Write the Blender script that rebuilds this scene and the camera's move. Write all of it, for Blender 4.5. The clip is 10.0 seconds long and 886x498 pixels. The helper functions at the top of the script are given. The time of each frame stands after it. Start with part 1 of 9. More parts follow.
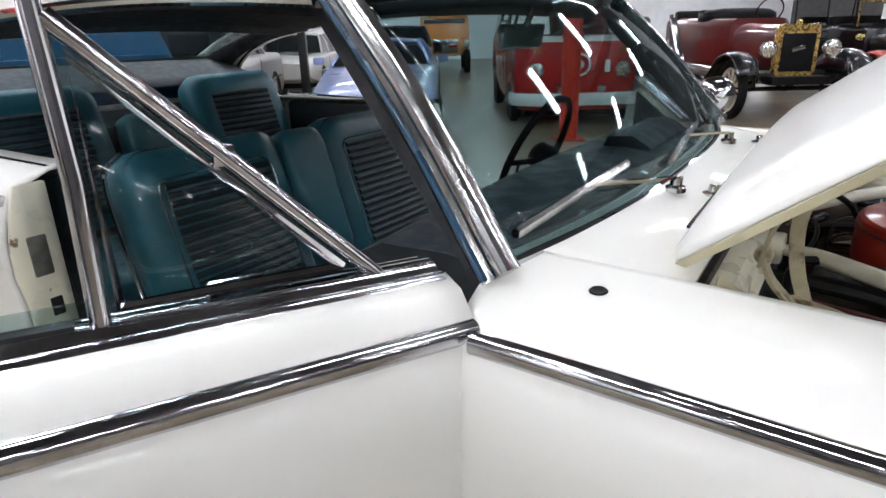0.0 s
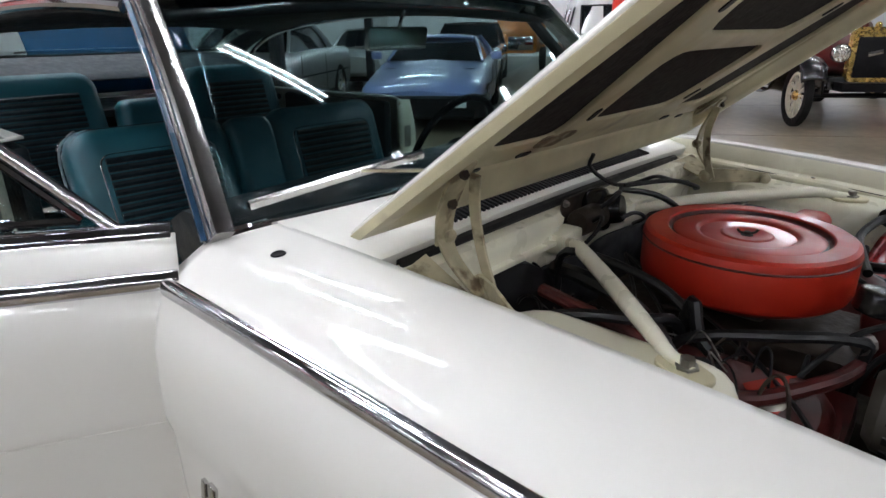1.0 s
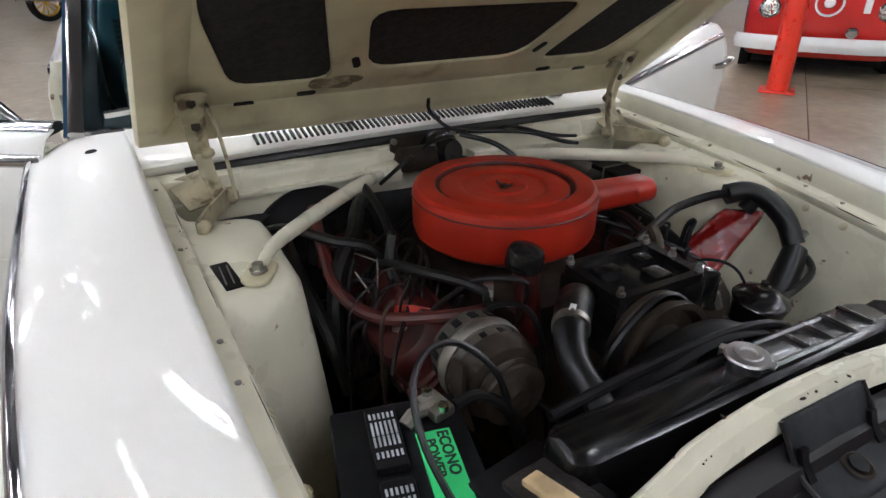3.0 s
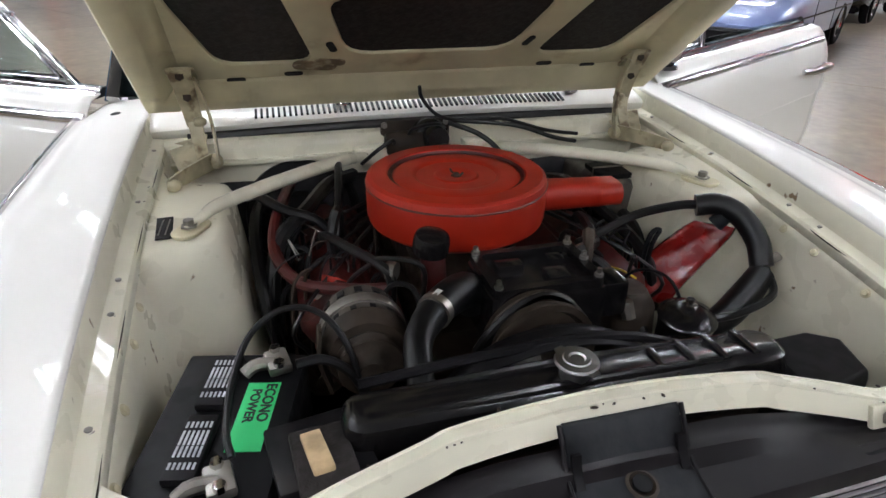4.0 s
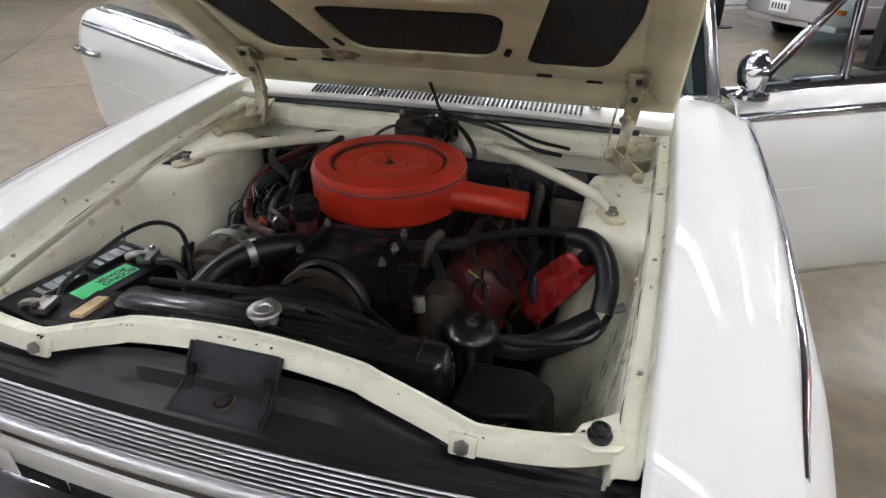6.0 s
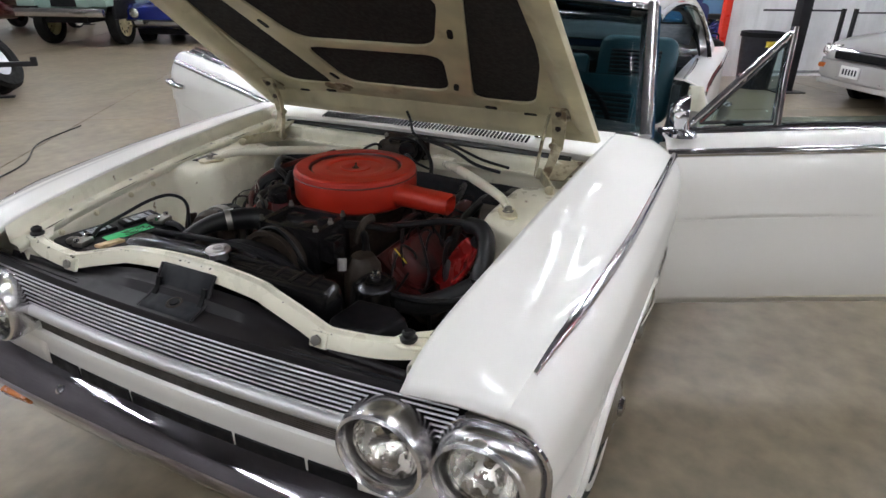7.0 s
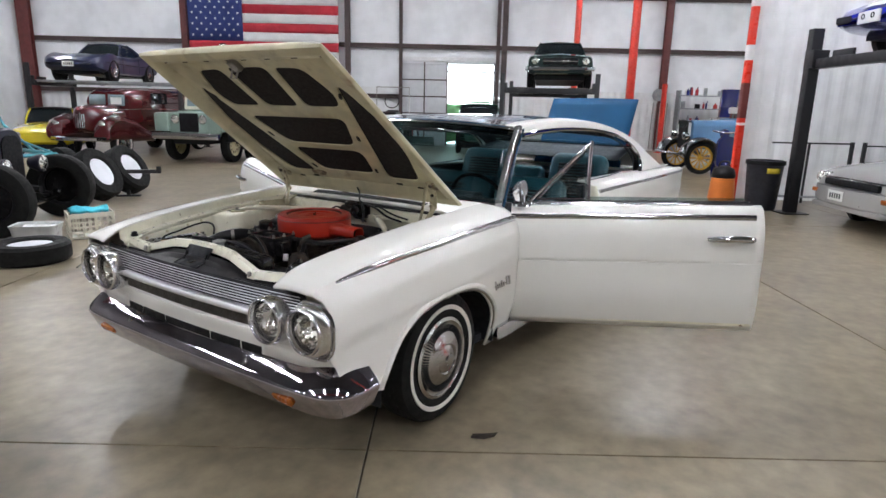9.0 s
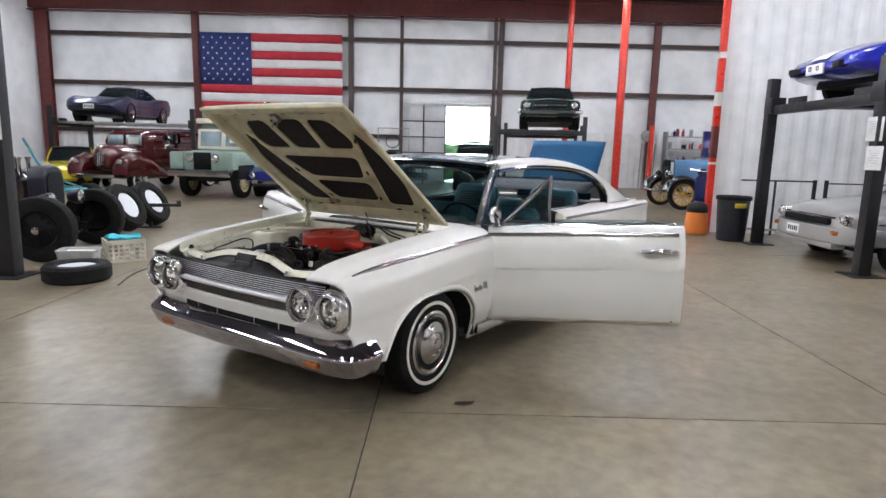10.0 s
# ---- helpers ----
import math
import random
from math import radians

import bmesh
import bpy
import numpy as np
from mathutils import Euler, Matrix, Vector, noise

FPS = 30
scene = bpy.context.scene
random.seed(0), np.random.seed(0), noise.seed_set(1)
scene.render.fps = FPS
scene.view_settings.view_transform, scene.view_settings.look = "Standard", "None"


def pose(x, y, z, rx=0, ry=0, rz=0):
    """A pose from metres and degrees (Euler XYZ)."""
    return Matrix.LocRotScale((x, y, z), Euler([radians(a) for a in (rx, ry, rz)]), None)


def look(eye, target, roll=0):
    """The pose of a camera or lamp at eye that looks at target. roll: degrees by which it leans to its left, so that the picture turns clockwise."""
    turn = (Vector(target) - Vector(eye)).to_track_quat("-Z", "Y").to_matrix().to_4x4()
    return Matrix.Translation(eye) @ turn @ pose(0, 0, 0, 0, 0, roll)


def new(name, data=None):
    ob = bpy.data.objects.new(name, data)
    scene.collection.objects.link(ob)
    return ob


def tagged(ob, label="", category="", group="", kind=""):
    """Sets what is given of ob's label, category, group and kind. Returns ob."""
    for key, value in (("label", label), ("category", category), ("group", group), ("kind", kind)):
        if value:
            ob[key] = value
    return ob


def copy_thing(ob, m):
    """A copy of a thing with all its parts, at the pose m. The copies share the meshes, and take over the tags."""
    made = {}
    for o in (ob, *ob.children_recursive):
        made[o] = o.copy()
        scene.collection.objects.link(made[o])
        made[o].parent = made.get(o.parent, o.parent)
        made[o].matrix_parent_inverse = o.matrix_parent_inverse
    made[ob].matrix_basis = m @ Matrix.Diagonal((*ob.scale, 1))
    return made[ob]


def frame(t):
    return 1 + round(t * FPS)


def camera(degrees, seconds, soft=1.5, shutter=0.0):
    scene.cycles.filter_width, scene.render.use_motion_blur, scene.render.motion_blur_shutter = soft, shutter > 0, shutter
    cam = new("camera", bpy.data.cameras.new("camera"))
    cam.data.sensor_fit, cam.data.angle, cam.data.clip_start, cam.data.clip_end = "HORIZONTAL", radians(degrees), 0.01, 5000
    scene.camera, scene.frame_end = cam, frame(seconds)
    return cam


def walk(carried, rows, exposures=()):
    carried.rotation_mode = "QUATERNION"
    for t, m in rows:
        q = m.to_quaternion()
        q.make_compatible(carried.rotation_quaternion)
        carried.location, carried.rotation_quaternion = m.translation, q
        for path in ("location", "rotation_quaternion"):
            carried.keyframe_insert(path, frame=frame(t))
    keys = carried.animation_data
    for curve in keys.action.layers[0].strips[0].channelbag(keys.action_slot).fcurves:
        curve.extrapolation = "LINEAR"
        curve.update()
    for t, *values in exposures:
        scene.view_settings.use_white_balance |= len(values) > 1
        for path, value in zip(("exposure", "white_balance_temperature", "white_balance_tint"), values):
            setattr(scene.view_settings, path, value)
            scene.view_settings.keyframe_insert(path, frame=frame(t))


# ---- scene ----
cam = camera(72.9, 10.0)
PATH = [
    (0, (-0.299, -1.493, 1.302), (-1.348, 0.067, 0.62), -1.4),
    (0.5, (-0.002, -1.393, 1.313), (-1.167, 0.086, 0.641), -0.9),
    (1, (0.263, -1.265, 1.31), (-0.996, 0.128, 0.62), -0.5),
    (1.5, (0.49, -1.142, 1.324), (-0.847, 0.154, 0.591), -0.4),
    (2, (0.679, -1.003, 1.346), (-0.742, 0.161, 0.555), -0.2),
    (2.5, (0.826, -0.852, 1.356), (-0.672, 0.173, 0.515), -0.0),
    (3, (0.957, -0.694, 1.368), (-0.623, 0.15, 0.478), -0.1),
    (3.2, (0.997, -0.651, 1.368), (-0.602, 0.149, 0.472), 0.2),
    (4.5, (1.211, -0.14, 1.39), (-0.547, 0.044, 0.454), 0.3),
    (5, (1.248, 0.028, 1.405), (-0.515, 0.0, 0.462), 0.6),
    (5.5, (1.277, 0.232, 1.423), (-0.469, -0.011, 0.478), 0.6),
    (5.7, (1.27, 0.356, 1.458), (-0.434, -0.012, 0.479), 0.0),
    (6.8, (1.489, 0.939, 1.495), (-0.161, 0.23, 0.613), 1.1),
    (7, (1.53, 1.057, 1.492), (-0.113, 0.28, 0.659), 0.9),
    (7.5, (1.641, 1.395, 1.49), (0.031, 0.449, 0.774), 0.8),
    (8, (1.788, 1.748, 1.506), (0.198, 0.704, 0.888), 1.0),
    (8.5, (1.987, 2.075, 1.514), (0.386, 1.003, 0.979), 1.3),
    (9, (2.258, 2.387, 1.5), (0.639, 1.305, 1.044), 1.3),
    (9.5, (2.589, 2.643, 1.508), (0.958, 1.554, 1.115), 1.3),
    (10, (2.932, 2.916, 1.515), (1.293, 1.819, 1.183), 1.4),
]
walk(cam, [(t, look(eye, target, roll)) for t, eye, target, roll in PATH],
     [(0.0, 1.0), (0.5, 0.86), (1.0, 0.80), (2.0, 0.84), (3.0, 0.95), (4.5, 1.18), (5.5, 1.18), (7.0, 0.98), (8.0, 1.01), (10.0, 1.02)])

# ---- building axes: u to the right along the far wall, v towards it ----
BM = pose(0, 0, 0, 0, 0, 123.8)


def at(u, v, z=0, turn=0, tilt=0, lean=0):
    return BM @ pose(u, v, z, tilt, lean, turn)


# ---- light ----
world = bpy.data.worlds.new("world")
scene.world = world
world.use_nodes = True
wn = world.node_tree.nodes
sky = wn.new("ShaderNodeTexSky")
sky.sky_type, sky.sun_disc = "NISHITA", False
sky.sun_elevation, sky.sun_rotation = radians(40), radians(200)
world.node_tree.links.new(sky.outputs[0], wn["Background"].inputs[0])
wn["Background"].inputs[1].default_value = 0.1

# ---- materials ----


def mat(name, col, rough=0.5, metal=0.0, var=0.1, scale=5.0, bump=0.0, bscale=80.0, coat=0.0, rvar=0.08, stain=None, amount=0.5, sscale=3.0, sdetail=4.0, trans=0.0, emit=0.0, rand=0.0, spec=0.5, world_space=False, soft=0.12, cdetail=3.0, grain=0.0, gscale=9.0):
    m = bpy.data.materials.new(name)
    m.use_nodes = True
    n, k = m.node_tree.nodes, m.node_tree.links
    b = n["Principled BSDF"]
    b.inputs["Metallic"].default_value = metal
    b.inputs["Coat Weight"].default_value = coat
    b.inputs["Coat Roughness"].default_value = 0.04
    b.inputs["Transmission Weight"].default_value = trans
    b.inputs["Specular IOR Level"].default_value = spec
    where = n.new("ShaderNodeNewGeometry").outputs["Position"] if world_space else n.new("ShaderNodeTexCoord").outputs["Object"]

    def tex(s, detail=4.0):
        t = n.new("ShaderNodeTexNoise")
        t.inputs["Scale"].default_value, t.inputs["Detail"].default_value = s, detail
        k.new(where, t.inputs["Vector"])
        return t.outputs["Fac"]

    def ramp(src, a, c, lo=0.35, hi=0.65):
        r, x = n.new("ShaderNodeMapRange"), n.new("ShaderNodeMix")
        r.interpolation_type, x.data_type = "SMOOTHSTEP", "RGBA"
        r.inputs["From Min"].default_value, r.inputs["From Max"].default_value = lo, hi
        k.new(src, r.inputs["Value"])
        k.new(r.outputs["Result"], x.inputs[0])
        x.inputs[6].default_value, x.inputs[7].default_value = (*a, 1), (*c, 1)
        return x.outputs[2]

    c = ramp(tex(scale, cdetail), [v * (1 - var) for v in col], [min(1, v * (1 + var)) for v in col], 0.3, 0.7)
    if stain is not None:
        f = ramp(tex(sscale, sdetail), (0, 0, 0), (1, 1, 1), 1 - amount, min(1, 1 - amount + soft))
        x = n.new("ShaderNodeMix")
        x.data_type = "RGBA"
        k.new(f, x.inputs[0])
        k.new(c, x.inputs[6])
        x.inputs[7].default_value = (*stain, 1)
        c = x.outputs[2]
    if grain:
        hg, rg = n.new("ShaderNodeHueSaturation"), n.new("ShaderNodeMapRange")
        rg.inputs["From Min"].default_value, rg.inputs["From Max"].default_value = 0.25, 0.75
        rg.inputs["To Min"].default_value, rg.inputs["To Max"].default_value = 1 - grain, 1 + grain
        k.new(tex(gscale, 7.0), rg.inputs["Value"])
        k.new(rg.outputs["Result"], hg.inputs["Value"])
        k.new(c, hg.inputs["Color"])
        c = hg.outputs["Color"]
    if rand:
        oi, hs = n.new("ShaderNodeObjectInfo"), n.new("ShaderNodeHueSaturation")
        mr = n.new("ShaderNodeMapRange")
        mr.inputs["To Min"].default_value, mr.inputs["To Max"].default_value = 1 - rand, 1 + rand
        k.new(oi.outputs["Random"], mr.inputs["Value"])
        k.new(mr.outputs["Result"], hs.inputs["Value"])
        k.new(c, hs.inputs["Color"])
        c = hs.outputs["Color"]
    k.new(c, b.inputs["Base Color"])
    lo, hi = max(0.02, rough - rvar), min(1, rough + rvar)
    k.new(ramp(tex(scale * 2.3, 2.0), (lo,) * 3, (hi,) * 3), b.inputs["Roughness"])
    if bump:
        bp = n.new("ShaderNodeBump")
        bp.inputs["Strength"].default_value, bp.inputs["Distance"].default_value = bump, 0.004
        k.new(tex(bscale, 6.0), bp.inputs["Height"])
        k.new(bp.outputs["Normal"], b.inputs["Normal"])
    if emit:
        b.inputs["Emission Color"].default_value = (*col, 1)
        b.inputs["Emission Strength"].default_value = emit
    return m


def glass(name, tint, rough=0.02, clear=0.85):
    m = bpy.data.materials.new(name)
    m.use_nodes = True
    n, k = m.node_tree.nodes, m.node_tree.links
    n.remove(n["Principled BSDF"])
    tr, gl, mx, fr = (n.new(i) for i in ("ShaderNodeBsdfTransparent", "ShaderNodeBsdfGlossy", "ShaderNodeMixShader", "ShaderNodeLayerWeight"))
    tr.inputs[0].default_value = (*[clear * c for c in tint], 1)
    gl.inputs["Roughness"].default_value = rough
    pw, ad = n.new("ShaderNodeMath"), n.new("ShaderNodeMath")
    pw.operation, pw.inputs[1].default_value = "POWER", 4.0
    ad.operation, ad.inputs[1].default_value, ad.inputs[2].default_value = "MULTIPLY_ADD", 0.45, 0.028
    k.new(fr.outputs["Facing"], pw.inputs[0])
    k.new(pw.outputs[0], ad.inputs[0])
    k.new(ad.outputs[0], mx.inputs[0])
    k.new(tr.outputs[0], mx.inputs[1])
    k.new(gl.outputs[0], mx.inputs[2])
    k.new(mx.outputs[0], n["Material Output"].inputs["Surface"])
    return m


WHITE = mat("white_enamel", (0.84, 0.82, 0.77), 0.38, var=0.015, scale=2, coat=0.55, rvar=0.03, spec=0.12)
CREAM = mat("cream_underhood_paint", (0.79, 0.752, 0.600), 0.34, var=0.06, scale=7, bump=0.06, bscale=40, coat=0.3, stain=(0.24, 0.155, 0.08), amount=0.300, sscale=22, sdetail=3, soft=0.05)
CREAM_OLD = mat("aged_cream_paint", (0.58, 0.525, 0.345), 0.42, var=0.14, scale=6, bump=0.12, bscale=50, stain=(0.22, 0.15, 0.08), amount=0.44, sscale=9, sdetail=6, soft=0.3)
CHROME = mat("chrome", (0.60, 0.60, 0.62), 0.05, 1.0, var=0.015, scale=3, rvar=0.012)
DULL_CHROME = mat("worn_chrome", (0.52, 0.51, 0.50), 0.17, 1.0, var=0.03, scale=6, rvar=0.03)
ALU = mat("brushed_aluminium", (0.46, 0.46, 0.46), 0.34, 1.0, var=0.05, scale=18, rvar=0.04)
BUMPER = mat("aged_chrome", (0.42, 0.39, 0.42), 0.06, 1.0, var=0.06, scale=7, rvar=0.03, cdetail=1.0)
GRILLE = mat("dull_grille_alloy", (0.52, 0.51, 0.52), 0.40, 1.0, var=0.05, scale=9, rvar=0.03)
BEZEL = mat("polished_bezel", (0.70, 0.69, 0.69), 0.24, 1.0, var=0.04, scale=14, rvar=0.03)
SATIN = mat("satin_silver_trim", (0.74, 0.73, 0.73), 0.48, 0.85, var=0.03, scale=6, rvar=0.04)
CHALKY = mat("chalky_black_paint", (0.0105, 0.0088, 0.0102), 0.42, spec=0.28, var=0.2, scale=7, bump=0.05, bscale=30, rvar=0.02, stain=(0.020, 0.016, 0.014), amount=0.42, sscale=9, sdetail=7, soft=0.4)
TRIM = mat("bright_trim", (0.60, 0.59, 0.61), 0.11, 1.0, var=0.03, scale=9, rvar=0.05)
# half-round bead for bright mouldings, as (out, up)
BEAD = [(-0.006, -0.016), (0.002, -0.0155), (0.007, -0.0125), (0.0105, -0.007), (0.012, 0.0), (0.0105, 0.007), (0.007, 0.0125), (0.002, 0.0155), (-0.006, 0.016)]
STEEL = mat("bare_steel", (0.34, 0.32, 0.29), 0.45, 1.0, var=0.2, scale=20, stain=(0.14, 0.08, 0.05), amount=0.42, sscale=14, soft=0.3)
GRIMY = mat("grimy_cream_paint", (0.44, 0.39, 0.26), 0.45, var=0.25, scale=18, bump=0.15, bscale=60, stain=(0.13, 0.09, 0.05), amount=0.48, sscale=26, sdetail=6, soft=0.16)
RUST = mat("brown_greasy_iron", (0.034, 0.024, 0.017), 0.6, 0.1, spec=0.3, var=0.35, scale=16, bump=0.4, bscale=60, stain=(0.012, 0.010, 0.009), amount=0.5, sscale=9, soft=0.3)
BLACK = mat("satin_black_paint", (0.006, 0.0055, 0.0065), 0.5, spec=0.14, var=0.25, scale=9, bump=0.08, bscale=40, stain=(0.020, 0.016, 0.012), amount=0.4, sscale=8, soft=0.3)
OILY = mat("oily_black", (0.007, 0.0065, 0.007), 0.22, spec=0.5, var=0.12, scale=10, bump=0.04, bscale=26, rvar=0.05, stain=(0.014, 0.012, 0.011), amount=0.5, sscale=6, soft=0.5)
STAIN = mat("rust_stained_paint", (0.24, 0.17, 0.10), 0.6, var=0.35, scale=30, stain=(0.45, 0.38, 0.26), amount=0.5, sscale=45, sdetail=5, soft=0.2)
RUBBER = mat("black_rubber", (0.006, 0.006, 0.0065), 0.36, spec=0.34, var=0.2, scale=15, bump=0.1, bscale=90)
TYRE = mat("tyre_rubber", (0.009, 0.0088, 0.0085), 0.7, spec=0.15, var=0.2, scale=9, bump=0.3, bscale=70)
WALL_W = mat("whitewall", (0.70, 0.67, 0.60), 0.6, var=0.06, scale=14)
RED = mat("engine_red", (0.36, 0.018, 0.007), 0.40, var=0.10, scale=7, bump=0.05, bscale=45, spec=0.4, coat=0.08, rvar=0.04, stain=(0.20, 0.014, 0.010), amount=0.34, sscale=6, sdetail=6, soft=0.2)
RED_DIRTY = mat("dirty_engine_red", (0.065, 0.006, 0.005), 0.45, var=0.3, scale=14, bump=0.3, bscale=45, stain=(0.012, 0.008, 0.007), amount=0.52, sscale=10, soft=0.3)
PAD = mat("dark_insulation", (0.013, 0.009, 0.008), 0.95, var=0.2, scale=30, bump=0.5, bscale=130)
TEAL = mat("teal_vinyl", (0.011, 0.084, 0.112), 0.40, var=0.06, scale=10, bump=0.2, bscale=220)
TEAL_DARK = mat("dark_teal_vinyl", (0.004, 0.012, 0.017), 0.5, var=0.1, scale=18, bump=0.25, bscale=220)
DASH = mat("dark_blue_vinyl", (0.004, 0.009, 0.015), 0.5, var=0.15, scale=8, bump=0.2, bscale=160)
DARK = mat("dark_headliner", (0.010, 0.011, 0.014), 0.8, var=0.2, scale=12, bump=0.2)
LID_BLUE = mat("teal_blue_lid_paint", (0.003, 0.062, 0.150), 0.55, var=0.04, scale=4, spec=0.15, rvar=0.02)
ROOF_BLUE = mat("dark_blue_roof_paint", (0.020, 0.060, 0.115), 0.25, var=0.08, scale=4, coat=0.8, rvar=0.05)
BLACK_HOLE = mat("black_plastic", (0.006, 0.006, 0.007), 0.5, var=0.15, scale=12, spec=0.15)
GREEN = mat("green_label", (0.03, 0.52, 0.16), 0.45, var=0.05, scale=9)
PAPER = mat("white_paper", (0.72, 0.72, 0.70), 0.7, var=0.04, scale=9)
LABEL_GREY = mat("worn_grey_print", (0.50, 0.51, 0.54), 0.6, var=0.3, scale=40)
TAN = mat("stained_foam", (0.50, 0.36, 0.20), 0.85, var=0.25, scale=30, bump=0.4)
BRASS = mat("brass", (0.70, 0.48, 0.16), 0.28, 1.0, var=0.15, scale=12)
AMBER = mat("amber_lens", (0.36, 0.10, 0.02), 0.2, var=0.1, scale=30)
YELLOW = mat("yellow_lens", (0.60, 0.46, 0.05), 0.2, var=0.1, scale=30)
GLASS = glass("tinted_windscreen", (0.78, 0.95, 0.96), 0.02, 0.66)
GLASS_DK = glass("side_glass", (0.86, 0.96, 0.96), 0.02, 0.80)
LENS = glass("lamp_glass", (0.97, 0.96, 0.93), 0.05, 0.92)
SHELF = mat("grey_shelf_cloth", (0.040, 0.048, 0.056), 0.8, var=0.1, scale=14, bump=0.2)
ALT = mat("dirty_alloy", (0.062, 0.053, 0.043), 0.6, 0.0, var=0.3, scale=14, stain=(0.05, 0.035, 0.025), amount=0.45, sscale=10, soft=0.3)
REFLECTOR = mat("lamp_reflector", (0.80, 0.78, 0.74), 0.24, 1.0, var=0.05, scale=20, bump=0.10, bscale=45)

# ---- mesh helpers ----


def V(*a):
    return Vector(a)


def spl(pts, n, closed=False):
    """n points on a smooth curve through pts."""
    p = [Vector(q) for q in pts]
    m = len(p) if closed else len(p) - 1
    out = []
    for i in range(n):
        s = i / (n if closed else n - 1) * m
        j = min(int(s), m - 1)
        f = s - j
        if closed:
            a, b, c, d = (p[(j + o) % len(p)] for o in (-1, 0, 1, 2))
        else:
            b, c = p[j], p[j + 1]
            a = p[j - 1] if j else b * 2 - c
            d = p[j + 2] if j + 2 <= m else c * 2 - b
        out.append(0.5 * ((2 * b) + (c - a) * f + (2 * a - 5 * b + 4 * c - d) * f * f + (3 * b - a - 3 * c + d) * f ** 3))
    return out


def itp(x, table):
    """Smooth value at x from (x, value) pairs in rising x."""
    xs, ys = [t[0] for t in table], [t[1] for t in table]
    if x <= xs[0]:
        return ys[0]
    if x >= xs[-1]:
        return ys[-1]
    i = max(j for j in range(len(xs) - 1) if xs[j] <= x)
    sl = [(ys[j + 1] - ys[j]) / (xs[j + 1] - xs[j]) for j in range(len(xs) - 1)]

    def tan(j):
        if j == 0 or j == len(xs) - 1:
            return sl[0] if j == 0 else sl[-1]
        return 0 if sl[j - 1] * sl[j] <= 0 else 2 * sl[j - 1] * sl[j] / (sl[j - 1] + sl[j])
    h = xs[i + 1] - xs[i]
    f = (x - xs[i]) / h
    return (2 * f ** 3 - 3 * f * f + 1) * ys[i] + (f ** 3 - 2 * f * f + f) * h * tan(i) + (3 * f * f - 2 * f ** 3) * ys[i + 1] + (f ** 3 - f * f) * h * tan(i + 1)


def put(name, bm, material, parent=None, label="", smooth=35, solid=0.0, offset=-1.0, m=None, bevel=0.0):
    bmesh.ops.recalc_face_normals(bm, faces=bm.faces)
    me = bpy.data.meshes.new(name)
    bm.to_mesh(me)
    bm.free()
    me.materials.append(material)
    if smooth:
        me.shade_smooth()
        me.set_sharp_from_angle(angle=radians(smooth))
    ob = new(name, me)
    if parent is not None:
        ob.parent = parent
    if m is not None:
        ob.matrix_basis = m
    if label:
        tagged(ob, label)
    if solid:
        s = ob.modifiers.new("thickness", "SOLIDIFY")
        s.thickness, s.offset = solid, offset
    if bevel:
        s = ob.modifiers.new("edges", "BEVEL")
        s.width, s.segments, s.limit_method, s.angle_limit = bevel, 2, "ANGLE", radians(40)
    return ob


part = put


def thing(name, label, category, m=None, group="", kind=""):
    ob = new(name)
    ob.empty_display_size = 0.1
    if m is not None:
        ob.matrix_basis = m
    return tagged(ob, label, category, group, kind)


def sheet(rows, bm=None, closed=False):
    bm = bm or bmesh.new()
    vs = [[bm.verts.new(p) for p in r] for r in rows]
    for a, b in zip(vs, vs[1:]):
        n = len(a)
        for j in range(n if closed else n - 1):
            q = [a[j], a[(j + 1) % n], b[(j + 1) % n], b[j]]
            if len({v.co.to_tuple(6) for v in q}) > 2:
                bm.faces.new(q)
    return bm


def loft(rings, bm=None, caps=True):
    """Closed rings joined into a solid."""
    bm = bm or bmesh.new()
    vs = [[bm.verts.new(p) for p in r] for r in rings]
    n = len(vs[0])
    for a, b in zip(vs, vs[1:]):
        for j in range(n):
            bm.faces.new((a[j], a[(j + 1) % n], b[(j + 1) % n], b[j]))
    if caps:
        bm.faces.new(vs[0][::-1])
        bm.faces.new(vs[-1])
    return bm


def box(c, s, bm=None, bevel=0.0, m=None, taper=1.0):
    """A block of centre c and size s; taper narrows its top."""
    bm = bm or bmesh.new()
    made = bmesh.ops.create_cube(bm, size=1.0)["verts"]
    for v in made:
        t = taper if v.co.z > 0 else 1.0
        v.co = Vector((v.co.x * s[0] * t, v.co.y * s[1] * t, v.co.z * s[2]))
    if bevel:
        es = list({e for v in made for e in v.link_edges})
        r = bmesh.ops.bevel(bm, geom=es, offset=bevel, segments=2, affect="EDGES", profile=0.6)
        made = list({v for f in r["faces"] for v in f.verts} | {v for v in made if v.is_valid})
    mm = Matrix.Translation(c) @ (m or Matrix())
    bmesh.ops.transform(bm, matrix=mm, verts=made)
    return bm


